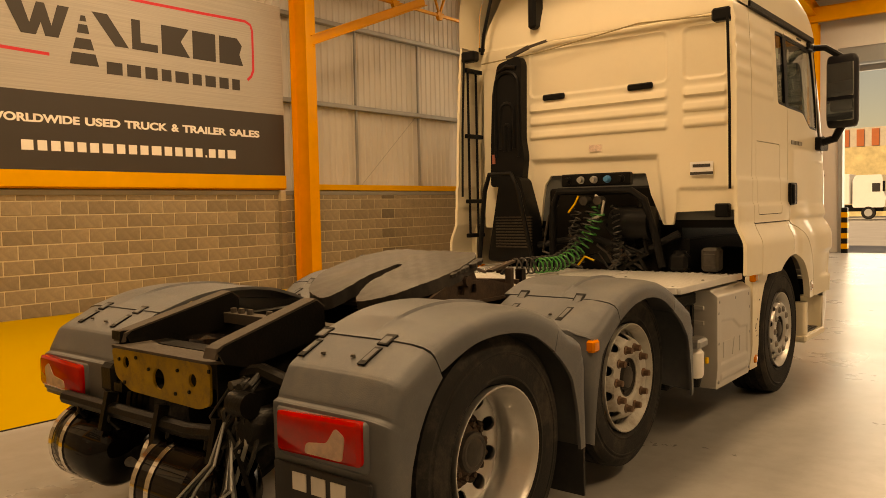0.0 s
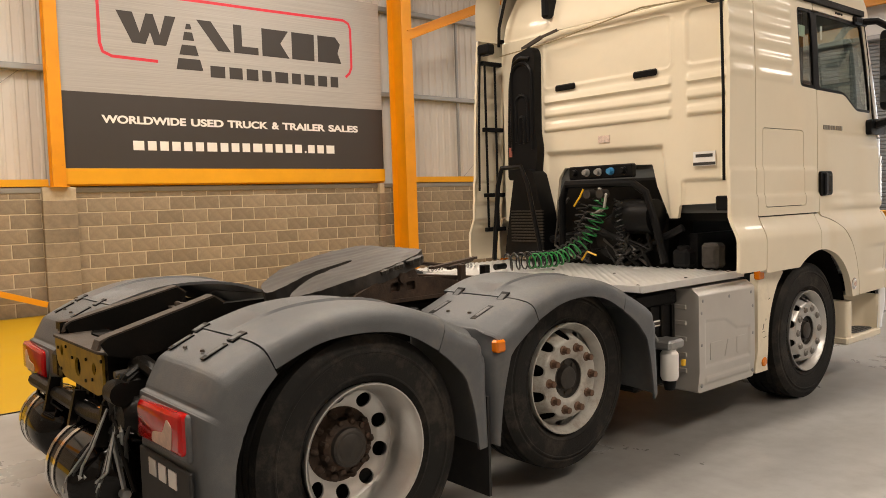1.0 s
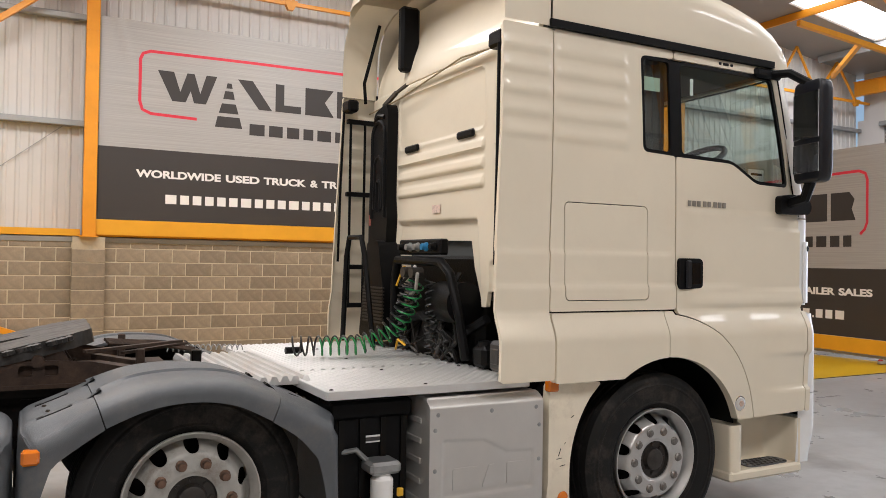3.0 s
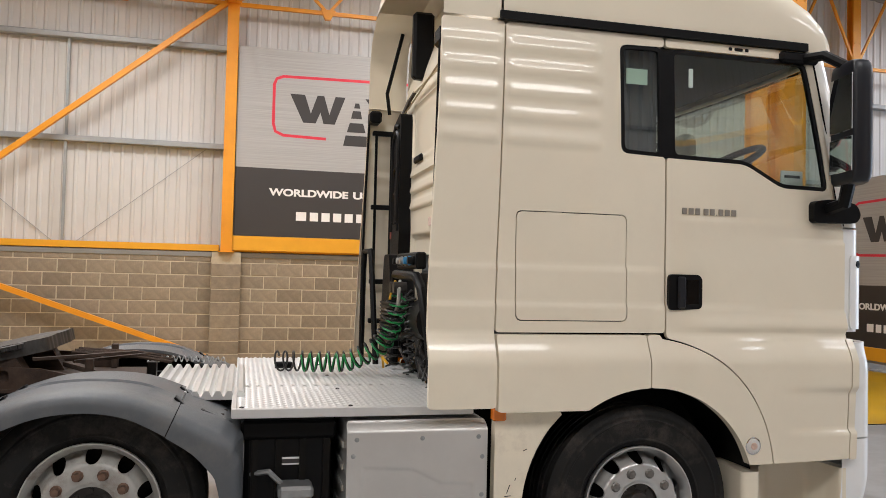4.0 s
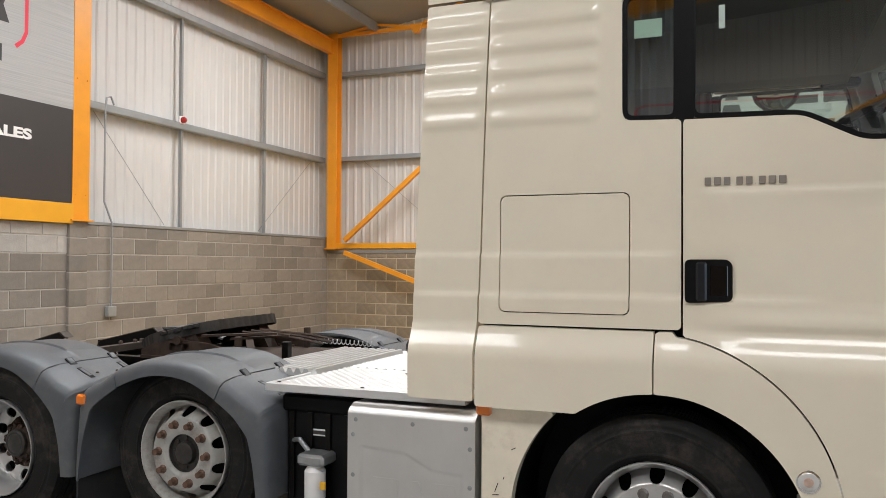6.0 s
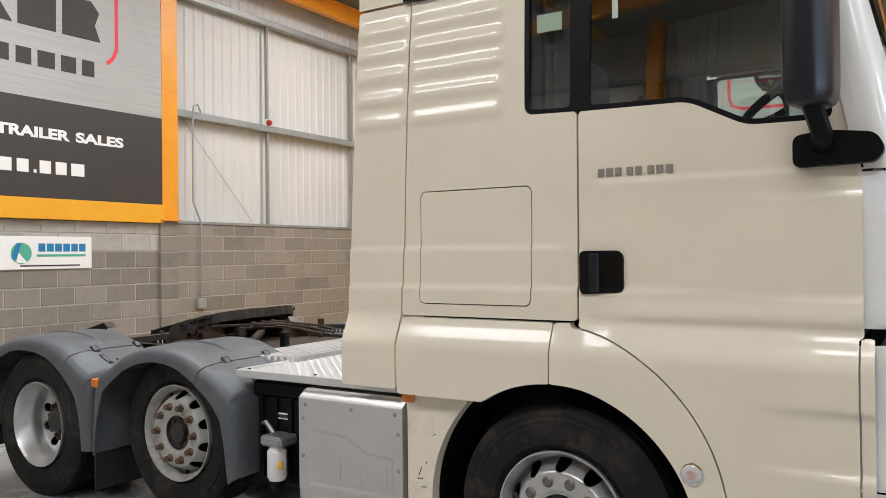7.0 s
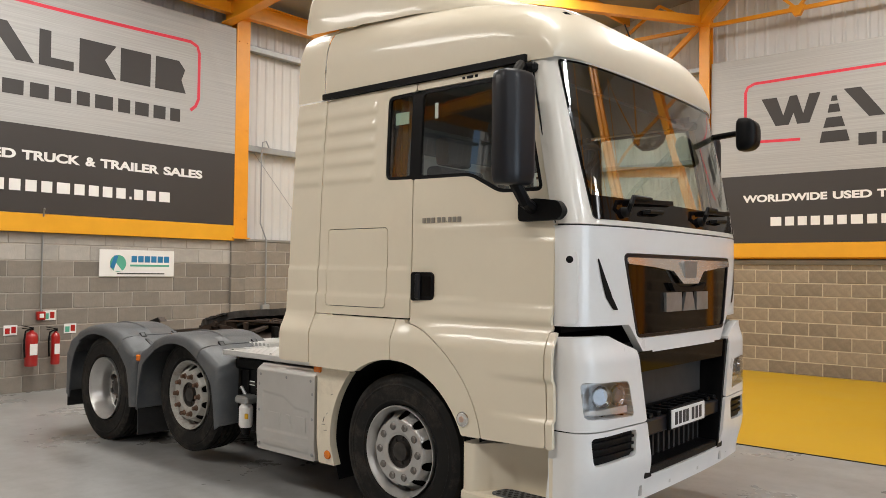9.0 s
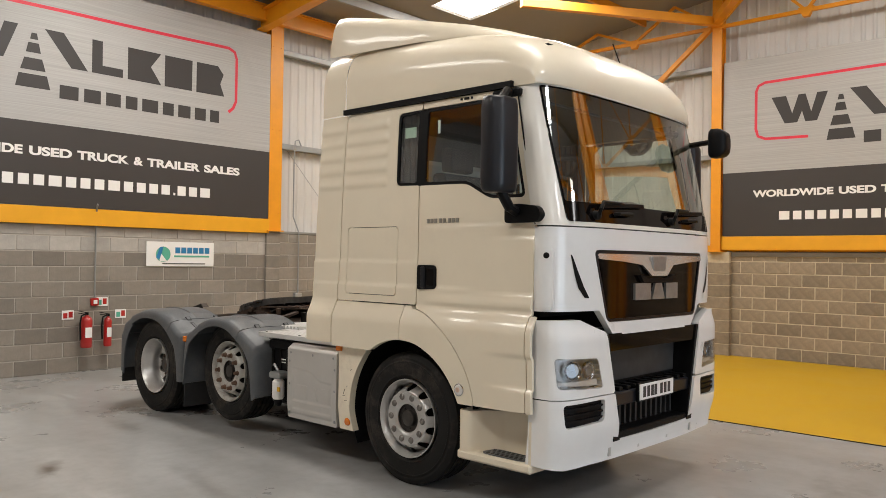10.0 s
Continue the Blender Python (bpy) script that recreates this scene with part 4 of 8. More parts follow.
def extinguisher(x, h, r, label):
    e = thing("fire_extinguisher", label, "fire extinguisher", (x, -7.910, 0.29), "fire extinguishers")
    part("cylinder", Geo().lathe([(0, 0.0), (0, r * 0.92), (0.02, r), (h * 0.8, r), (h * 0.88, r * 0.8), (h * 0.93, r * 0.35), (h * 0.96, r * 0.3)], axis="z", n=24), REDPAINT, e)
    part("valve", Geo().box(-0.025, 0.025, -0.02, 0.02, h * 0.95, h * 1.04, 0.006).beam((0, 0.0, h * 1.03), (0.13, 0, h * 1.09), 0.03, 0.012).beam((0, 0, h * 0.98), (0.12, 0, h * 1.02), 0.03, 0.012), BLACKPLASTIC, e, "black valve and lever")
    part("hose", Geo().tube([(0.02, 0.03, h * 1.0), (0.1, 0.05, h * 0.95), (0.12, 0.06, h * 0.7), (0.11, 0.05, h * 0.4), (0.1, 0.04, h * 0.25)], 0.012, 7), BLACKPLASTIC, e, "black hose")
    part("instruction_panel", Geo().box(-r * 0.6, r * 0.6, r * 0.96, r * 1.02, h * 0.3, h * 0.6, 0.002), PRINTWHITE, e, "pale printed panel")
    part("bracket", Geo().box(-0.05, 0.05, -0.13, -r * 0.7, h * 0.75, h * 0.82), GALV, e)
    return e


extinguisher(0.25, 0.52, 0.085, "large red fire extinguisher hung on the wall")
extinguisher(-0.08, 0.49, 0.06, "slim red fire extinguisher hung on the wall")
for x, z in ((0.48, 0.79), (-0.34, 0.78), (-0.04, 0.98)):
    s = thing("safety_sign", "small white and red safety sign on the wall", "sign", (0, 0, 0), "safety signs")
    part("plate", Geo().box(x - 0.09, x + 0.09, -8.040, -8.034, z - 0.07, z + 0.07, 0.002), PRINTWHITE, s)
    part("printed_bar", Geo().box(x - 0.07, x - 0.01, -8.034, -8.031, z - 0.04, z + 0.05), REDPAINT, s)
    part("printed_bar", Geo().box(x + 0.01, x + 0.07, -8.034, -8.031, z - 0.05, z + 0.03), PRINTGREEN if x < 0.1 else REDPAINT, s)
call = thing("call_point", "red fire call point on a grey conduit", "alarm", (0, 0, 0))
part("case", Geo().box(0.03, 0.15, -8.040, -7.980, 0.92, 1.04, 0.01), REDPAINT, call)
part("cover", Geo().box(0.06, 0.12, -7.980, -7.970, 0.95, 1.01, 0.005), PRINTWHITE, call)
part("conduit", Geo().tube([(0.09, -8.010, 1.04), (0.09, -8.010, 2.32), (0.11, -7.950, 2.42), (0.13, -7.880, 2.5)], 0.013, 7), GALV, call)
cond = thing("conduit_outlet", "grey conduit drop with a small socket box", "conduit", (0, 0, 0))
part("conduit", Geo().tube([(-3.86, -8.05, 3.88), (-3.80, -8.05, 3.99), (-3.72, -8.05, 3.96), (-3.70, -8.05, 3.7), (-3.70, -8.05, 2.5), (-3.80, -8.0, 2.2), (-3.80, -8.0, 1.04)], 0.014, 7), GALV, cond)
part("socket_box", Geo().box(-3.88, -3.72, -8.04, -7.97, 0.89, 1.04, 0.01), GALV, cond)
bell = thing("alarm_sounder", "small red alarm sounder on the sheeting rail", "alarm", (0, 0, 0))
part("case", Geo().lathe([(0, 0.05), (0.04, 0.05), (0.07, 0.032), (0.085, 0.0)], (-5.35, -8.110, 3.93), "y", 16), REDPAINT, bell)
part("base", Geo().box(-5.41, -5.29, -8.130, -8.105, 3.87, 3.99, 0.005), PRINTWHITE, bell)

# ---- far end of the hall and the yard outside ----
bench = thing("work_trolley", "grey metal workshop trolley by the shutter", "trolley", (-2.9, 0, 0))
part("body", Geo().box(-2.6, -1.5, 13.6, 14.4, 0.12, 0.62, 0.02), STEEL, bench)
part("tray", Geo().box(-2.7, -1.2, 13.5, 14.5, 0.85, 0.92, 0.01), STEEL, bench)
part("post", Geo().box(-1.6, -1.52, 13.6, 13.7, 0.6, 1.5), BLACKPLASTIC, bench)
part("post", Geo().box(-2.6, -2.52, 13.6, 13.7, 0.6, 0.86), BLACKPLASTIC, bench)
for x in (-2.5, -1.6):
    part("wheel", Geo().lathe([(-0.03, 0.06), (0.03, 0.06)], (x, 13.8, 0.061), "x", 14), BLACKPLASTIC, bench)
hopper = thing("grit_spreader", "orange hopper on a red wheeled frame", "spreader", (-2.7, 0.2, 0))
part("hopper", Geo().loft([[(-1.1, 12.9, 1.0), (0.0, 12.9, 1.0), (0.0, 13.8, 1.0), (-1.1, 13.8, 1.0)], [(-0.8, 13.2, 0.55), (-0.3, 13.2, 0.55), (-0.3, 13.5, 0.55), (-0.8, 13.5, 0.55)]]), ORANGE, hopper, smooth=False)
part("frame", Geo().box(-0.75, -0.35, 13.15, 13.55, 0.2, 0.56, 0.02), REDPAINT, hopper)
for x in (-0.9, -0.2):
    part("wheel", Geo().lathe([(-0.05, 0.1), (-0.05, 0.2), (0.05, 0.2), (0.05, 0.1)], (x, 13.35, 0.201), "x", 18), RUBBER, hopper)

fence = thing("yard_wall", "sunlit rendered wall with red panels across the yard", "wall", (0, 0, 0), kind="structure")
part("render", Geo().box(-40, 40, 72, 72.5, -0.02, 6.2), mat("sunlit_rendered_wall", (0.62, 0.52, 0.30), 0.9, vary=0.25, scale=1.2), fence)
part("top_band", Geo().box(-40, 40, 72.05, 72.5, 6.2, 7.9), BEIGECAB, fence, "pale band between the panels", smooth=False)
REDPANEL = mat("red_panel", (0.50, 0.14, 0.06), 0.8)
for k in range(30):
    part("panel", Geo().box(-29 + k * 1.2, -28.4 + k * 1.2, 71.95, 72.05, 6.25, 7.75), REDPANEL, fence)
lorry = thing("parked_lorry", "white lorry cab parked outside in the yard", "lorry", (-10.3, 62.0, -0.02))
part("cab", Geo().prism(rounded([(0.0, 0.9), (2.2, 0.9), (2.3, 1.9), (2.0, 3.4), (0.2, 3.4), (0.0, 3.0)], 0.15), "y", -1.2, 1.2), WHITE, lorry)
part("body", Geo().box(-4.6, -0.2, -1.2, 1.2, 1.15, 3.5, 0.04), PRINTWHITE, lorry)
part("chassis", Geo().box(-4.6, 2.1, -0.9, 0.9, 0.6, 1.1), CHASSIS, lorry)
part("window", Geo().box(1.35, 1.9, -1.22, -1.19, 2.1, 2.75, 0.004), HUBGREY, lorry)
part("mirror", Geo().box(2.1, 2.25, -1.5, -1.25, 2.1, 2.9, 0.03), BLACKPLASTIC, lorry)
for x in (1.1, -3.2):
    w = part("wheel", Geo().lathe([(-1.23, 0.0), (-1.23, 0.28), (-1.18, 0.30)], (x, 0, 0.5), "y", 20), RIMSILVER, lorry)
    part("tyre", Geo().lathe([(-1.2, 0.29), (-1.22, 0.45), (-1.18, 0.5), (-0.95, 0.5), (-0.95, 0.29)], (x, 0, 0.5), "y", 28), RUBBER, w)


# ---- the tractor unit: front axle at y = 0, nose to +y, driver's side at +x ----
truck = thing("tractor_unit", "cream-white three-axle tractor unit with grey mudguards, parked", "lorry", (0, 0, 0))
FW_Y, MID_Y, REAR_Y = 0.02, -2.58, -3.95
FW_Z, MID_Z, REAR_Z = 0.5, 0.575, 0.5


def side_x(y, z):
    """The pressed surface of the cab's side."""
    x = 1.205 - 0.035 * np.clip((z - 1.9) / 1.0, 0, 1) ** 2
    x = x + 0.009 * smooth_step(1.71, 1.685, z) * smooth_step(0.2, 0.0, y)
    x = x + 0.011 * smooth_step(1.525, 1.50, z) * smooth_step(1.0, 0.75, np.abs(y + 0.25)) + 0.012 * smooth_step(1.50, 1.475, z) * smooth_step(0.55, 1.2, y)
    x = x + 0.009 * smooth_step(1.975, 1.955, z) * smooth_step(0.15, 0.3, y) * smooth_step(1.3, 0.9, y)
    x = x + 0.058 * smooth_step(1.392, 1.215, z) + 0.003 * (z < 1.37) - 0.02 * smooth_step(1.15, 0.6, z)
    x = x + 0.012 * smooth_step(1.88, 1.865, z) * smooth_step(0.7, 1.25, y)
    x = x + 0.022 * smooth_step(0.875, 0.85, z) * smooth_step(0.75, 1.2, y)
    x = x - 0.022 * smooth_step(1.10, 1.06, z) * smooth_step(0.72, 1.2, y)
    x = x + smooth_step(0.14, 0.5, y) * (0.014 * smooth_step(1.48, 1.41, z) - 0.020 * smooth_step(1.405, 1.372, z) + 0.006 * smooth_step(1.36, 1.30, z))
    # five pressed ribs, each fullest low down and ending in a short step
    k = (2.862 - z) / 0.1155
    f = k - np.floor(k)
    rib = np.sin(np.pi * np.clip(f, 0, 1) ** 1.7) ** 1.3 * (k > 0) * (k < 5)
    near_seam = np.exp(-((y + 0.783 - 0.027 * (z - 1.35)) / 0.025) ** 2)
    x = x + 0.011 * rib * smooth_step(-0.21, -0.26, y) * smooth_step(-1.115, -1.03, y) * (1 - 0.9 * near_seam)
    x = x - 0.05 * smooth_step(0.95, 1.3, y) ** 2 * smooth_step(1.9, 2.2, z)
    return x


def side_place(u, v):
    return side_x(u, v), u, v


def side_panel(name, region, box, parent, label="", material=None, depth=0.025, step=0.014):
    g = relief(side_place, region, *box, step, depth, (-1, 0, 0))
    a = part(name, g, material or CREAM, parent, label, angle=50)
    part(name, g.mirrored(), material or CREAM, parent, label, angle=50)
    return a


cab = part("cab_floor", Geo().box(-1.12, 1.12, -0.72, 1.2, 1.34, 1.40).box(-0.62, 0.62, -0.6, 1.2, 0.75, 1.34), BLACKPLASTIC, truck, "dark cab underside")

# rear air fairings, lower and upper
def seam_y(z):
    return -0.783 + 0.042 * np.clip((z - 1.35) / 1.55, 0, 1)


def rear_edge(z):
    return -1.115 + 0.05 * smooth_step(1.3, 2.9, z)


side_panel("side_fairing", lambda u, v: np.minimum(np.minimum(u - rear_edge(v), seam_y(v) - 0.004 - u), np.minimum(v - 1.02, 2.905 - v)), (-1.13, -0.72, 1.0, 2.92), truck, "cream cab side fairing")

# side window, flap and door outlines
SIDE_WIN = rounded([(-0.12, 2.285), (0.118, 2.275), (0.118, 2.858), (-0.125, 2.85)], 0.05)
DOOR_WIN = rounded([(0.165, 2.275), (0.60, 2.265), (0.82, 2.15), (1.125, 2.145), (0.985, 2.853), (0.165, 2.853)], 0.05)
SIDE_HOLE = rounded([(-0.12, 2.285), (0.10, 2.277), (0.20, 2.275), (0.20, 2.858), (-0.125, 2.85)], 0.04)
DOOR_HOLE = rounded([(0.06, 2.275), (0.60, 2.265), (0.82, 2.15), (1.125, 2.145), (0.985, 2.858), (0.06, 2.858)], 0.045)
FLAP = (-0.68, -0.085, 1.43, 1.97)
side_panel("rear_quarter", lambda u, v: np.minimum(np.minimum(np.minimum(s_box(u, v, -0.80, 0.128, 1.375, 2.905), u - seam_y(v) - 0.004), -s_poly(u, v, SIDE_HOLE)), -s_box(u, v, *FLAP, 0.03)), (-0.78, 0.13, 1.37, 2.91), truck, "cream rear cab side with pressed ribs")
side_panel("locker_flap", lambda u, v: s_box(u, v, FLAP[0] + 0.005, FLAP[1] - 0.005, FLAP[2] + 0.005, FLAP[3] - 0.005, 0.027), FLAP, truck, "cream locker flap")


def door_region(u, v):
    upper = np.minimum(np.minimum(u - 0.137, 2.905 - v), v - 1.0)
    arc = np.hypot((u - 0.02) / 0.735, (v - 0.60) / 0.757) - 1.0
    rear = np.minimum(u - 0.137, arc * 0.7)
    front = np.where(v < 1.355, 1.197, 1.212) - 0.2 * np.clip(v - 1.95, 0, 9) - u
    r = np.minimum(np.minimum(rear, front), np.minimum(v - 0.70 - 0.03 * (u - 0.7), 2.905 - v))
    return np.minimum(r, -s_poly(u, v, DOOR_HOLE))


door = side_panel("door", door_region, (0.12, 1.24, 0.68, 2.92), truck, "cream cab door")


def arch_region(u, v):
    outer = 1.0 - np.hypot((u - 0.02) / 0.728, (v - 0.60) / 0.75)
    r = np.where(u > 0.1, np.minimum(outer * 0.7, 1.365 - v), 1.365 - v)
    hole = np.hypot(u - 0.03, v - 0.50) - 0.605
    r = np.minimum(np.minimum(r, hole), np.minimum(u + 0.775, 0.8 - u))
    low = np.where(u < 0, v - 1.0, v - 0.70)
    return np.minimum(r, low)


side_panel("wheel_arch_panel", lambda u, v: np.minimum(arch_region(u, v), 0.018 - u), (-0.8, 0.03, 0.68, 1.38), truck, "cream wheel arch panel", depth=0.05)
side_panel("wheel_arch_panel", lambda u, v: np.minimum(arch_region(u, v), u - 0.024), (0.01, 0.8, 0.68, 1.38), truck, "cream wheel arch panel", depth=0.05)
def skirt_place(u, v):
    return 1.209 + 0.006 * smooth_step(0.90, 0.94, v) - 0.02 * smooth_step(0.5, 0.3, v), u, v


skirt = relief(skirt_place, lambda u, v: np.minimum(s_box(u, v, -0.765, -0.3, 0.305, 0.985, 0.012), np.hypot(u - 0.03, v - 0.50) - 0.655), -0.8, -0.3, 0.28, 1.0, 0.014, 0.06, (-1, 0, 0))
for g in (skirt, skirt.mirrored()):
    sk = part("side_skirt", g, SKIRTPAINT, truck, "scuffed cream skirt panel behind the wheel", angle=50)
for sy0, sz0, sy1, sz1 in ((-0.70, 0.60, -0.685, 0.64), (-0.712, 0.585, -0.68, 0.588), (-0.69, 0.545, -0.655, 0.55), (-0.66, 0.66, -0.655, 0.672), (-0.62, 0.80, -0.60, 0.81)):
    part("scratch", Geo().beam((1.2095, sy0, sz0), (1.2095, sy1, sz1), 0.004, 0.003), CHASSIS, sk)

# glazing with black rubber surrounds
for outline, nm in ((SIDE_WIN, "side_window"), (DOOR_WIN, "door_window")):
    for s in (1, -1):
        g = relief(side_place, lambda u, v: s_poly(u, v, outline), -0.15, 1.2, 2.1, 2.9, 0.03, 0.0)
        g.v = [(x - 0.012, y, z) for x, y, z in g.v]
        rim = relief(side_place, lambda u, v: np.minimum(s_poly(u, v, outline), 0.022 - s_poly(u, v, outline)), -0.15, 1.2, 2.1, 2.9, 0.012, 0.02)
        rim.v = [(x - 0.004, y, z) for x, y, z in rim.v]
        if s < 0:
            g, rim = g.mirrored(), rim.mirrored()
        pane = part(nm, g, GLASS, truck, "tinted cab glass")
        pane.visible_shadow = False
        part("seal", rim, BLACKPLASTIC, pane, "black rubber seal")
    # pillar between the panes
pl = relief(side_place, lambda u, v: s_box(u, v, 0.105, 0.182, 2.272, 2.84), 0.09, 0.2, 2.25, 2.86, 0.012, 0.03)
pl.v = [(x - 0.003, y, z) for x, y, z in pl.v]
for g in (pl, pl.mirrored()):
    part("pillar_trim", g, BLACKPLASTIC, truck, "black window pillar")

# door handle, badge, side lamp, drip rail on the right side
for s in (1, -1):
    gx = lambda a, b: tuple(sorted((s * a, s * b)))
    h = part("door_handle", Geo().prism(rounded([(0.145, 1.49), (0.335, 1.50), (0.335, 1.655), (0.315, 1.675), (0.145, 1.675)], 0.025), "x", *gx(1.195, 1.228)), BLACKPLASTIC, truck, "black recessed door handle")
    part("grip", Geo().box(*gx(1.226, 1.246), 0.19, 0.235, 1.50, 1.665, 0.01), SATINBLACK, h)
    part("recess", Geo().box(*gx(1.222, 1.230), 0.245, 0.318, 1.52, 1.65, 0.006), GLOSSBLACK, h)
    lamp = part("side_lamp", Geo().lathe([(0, 0.040), (0.010, 0.038), (0.016, 0.03), (0.019, 0.0)], (0, 0.615, 0.80), "x", 20).moved(pose(1.262, 0, 0) if s > 0 else pose(-1.286, 0, 0)), CLEARLENS, truck, "round clear side lamp")
    part("lens_centre", Geo().lathe([(0.0, 0.02), (0.006, 0.017), (0.008, 0)], (0, 0, 0), "x", 14).moved(pose(s * 1.277, 0.615, 0.80, 0, 0, 0 if s > 0 else 180)), PINKLENS, lamp)
    part("bezel", Geo().lathe([(-0.01, 0.046), (0.008, 0.046), (0.010, 0.038)], (s * 1.262, 0.615, 0.80), "x", 20), CHROME, lamp)
    part("drip_rail", Geo().beam((s * 1.182, -0.775, 2.931), (s * 1.178, 0.99, 2.931), 0.03, 0.042), BLACKPLASTIC, truck, "black roof drip rail", smooth=False)
    part("side_marker", Geo().box(*gx(1.19, 1.235), -0.785, -0.715, 0.95, 1.01, 0.008), AMBER, truck, "amber side marker lamp")
    part("side_marker", Geo().lathe([(0, 0.034), (0.012, 0.03), (0.016, 0)], (0, 0, 0), "x", 16).moved(pose(s * 1.192, -0.66, 0.375, 0, 0, 0 if s > 0 else 180)), AMBER, truck, "round amber reflector")
bx = 0.225
for k, w in enumerate((0.034, 0.036, 0.034, 0.0, 0.034, 0.034, 0.010, 0.034, 0.036, 0.036)):
    if w:
        hh = 0.010 if k == 6 else 0.038
        part("badge", Geo().box(1.206, 1.2135, bx, bx + w - 0.008, 1.987, 1.985 + hh - 0.003, 0.002), BADGEGREY, truck, "small grey model badge")
        bx += w + 0.003
    else:
        bx += 0.012

# cab step below the door
side_panel("corner_strip", lambda u, v: s_box(u, v, 1.204, 1.246, 0.71, 1.35, 0.006), (1.19, 1.26, 0.70, 1.36), truck, "cream strip beside the door")
for s in (1, -1):
    gx = lambda a, b: tuple(sorted((s * a, s * b)))
    plan = rounded([(s * 1.232, 0.585), (s * 1.232, 0.68), (s * 1.13, 0.745), (s * 1.045, 0.86), (s * 1.03, 1.12), (s * 1.12, 1.175), (s * 1.228, 1.185), (s * 1.228, 1.235), (s * 0.9, 1.235), (s * 0.9, 0.585)], 0.035)
    st = part("step_well", Geo().prism(plan, "z", 0.36, 0.655), CREAM, truck, "cream moulded step well", angle=50)
    part("tread", Geo().box(*gx(0.86, 1.24), 0.575, 1.225, 0.31, 0.375, 0.015), CREAM, st)
    part("tread_plate", Geo().prism(rounded([(s * 1.06, 0.80), (s * 1.205, 0.77), (s * 1.215, 0.92), (s * 1.205, 1.15), (s * 1.07, 1.14)], 0.05), "z", 0.372, 0.384), GREYPLASTIC, st, "perforated grey tread")
    dots = Geo()
    for i in range(4):
        for j in range(8):
            dots.lathe([(0.384, 0.013), (0.3855, 0.013)], (s * (1.085 + i * 0.036), 0.81 + j * 0.04 + 0.02 * (i % 2), 0), "z", 8)
    part("perforation", dots, BLACKPLASTIC, st)

# ---- front ----
_xs = np.concatenate([np.linspace(0, 1.0, 60), np.linspace(1.0, 1.205, 90)[1:]])
_ys = 1.24 + 0.225 * np.clip(1 - (_xs / 1.205) ** 3.2, 0, 1) ** (1 / 2.6)
_arc = np.concatenate([[0], np.cumsum(np.hypot(np.diff(_xs), np.diff(_ys)))])
U_MAX = float(_arc[-1])


def front_place(u, v):
    a = np.clip(np.abs(u), 0, U_MAX)
    x, y = np.interp(a, _arc, _xs), np.interp(a, _arc, _ys)
    y = y - 0.20 * np.clip(v - 1.95, 0, 9)
    x = x - 0.05 * np.clip((v - 1.9) / 1.0, 0, 1) ** 2 * (x / 1.2)
    return np.sign(u) * x, y, v


def bumper_place(u, v):
    x, y, z = front_place(u, np.minimum(v, 1.9))
    out = 0.035 - 0.05 * smooth_step(0.62, 0.36, v) - 0.03 * smooth_step(1.18, 1.32, v)
    side = np.abs(x) / 1.2
    y = y + out * np.where(y > 1.25, 1, 0.4) - 0.045 * smooth_step(1.0, 1.2, np.abs(x)) * 0
    return x * (1 + 0.018 * side), y + 0.03 * smooth_step(0.8, 1.15, np.abs(x)) * smooth_step(1.25, 1.32, y), v


# nose panel with its gap for the black grille, and the corner panels
GRILLE = rounded([(-0.83, 1.80), (-0.68, 1.30), (0.68, 1.30), (0.83, 1.80)], 0.05)
CHIN = [(-0.80, 1.42), (-0.60, 1.21), (0.60, 1.21), (0.80, 1.42)]


def nose_region(u, v):
    body = np.minimum(np.minimum(v - 1.385, 1.945 - v), U_MAX + 0.0 - np.abs(u))
    body = np.maximum(body, s_poly(u, v, CHIN))
    body = np.minimum(body, -s_poly(u, v, GRILLE))
    return body


nose = part("nose_panel", relief(front_place, nose_region, -U_MAX - 0.01, U_MAX + 0.01, 1.18, 1.96, 0.016, 0.05, (0, -1, 0)), WHITE, truck, "white nose panel", angle=50)
gr = relief(front_place, lambda u, v: s_poly(u, v, GRILLE) - 0.003, -0.9, 0.9, 1.28, 1.82, 0.03, 0.04, (0, -1, 0))
gr.v = [(x, y - 0.008, z) for x, y, z in gr.v]
grille = part("grille_panel", gr, GLOSSBLACK, truck, "glossy black grille panel", angle=50)
edge = relief(front_place, lambda u, v: np.minimum(s_poly(u, v, GRILLE) - 0.004, 0.022 - s_poly(u, v, GRILLE)), -0.9, 0.9, 1.28, 1.82, 0.012, 0.02, (0, -1, 0))
edge.v = [(x, y + 0.001, z) for x, y, z in edge.v]
part("grille_rim", edge, SATINBLACK, grille, angle=50)
wing = [(-0.80, 1.775), (0.80, 1.775), (0.79, 1.738), (0.50, 1.722), (0.24, 1.70), (0.12, 1.62), (-0.12, 1.62), (-0.24, 1.70), (-0.50, 1.722), (-0.79, 1.738)]
wg = relief(front_place, lambda u, v: s_poly(u, v, wing), -0.82, 0.82, 1.6, 1.79, 0.012, 0.02, (0, -1, 0))
wg.v = [(x, y + 0.004 + 0.16 * max(0.0, 1.79 - z), z) for x, y, z in wg.v]
part("chrome_wing", wg, mat("satin_chrome", (0.82, 0.81, 0.79), 0.2, metal=0.85, vary=0.03), grille, "chrome grille wing", angle=50)
part("emblem", Geo().prism(rounded([(-0.085, 1.655), (0.085, 1.655), (0.11, 1.765), (-0.11, 1.765)], 0.02), "y", 1.465, 1.494), STEEL, grille, "grey metal emblem")
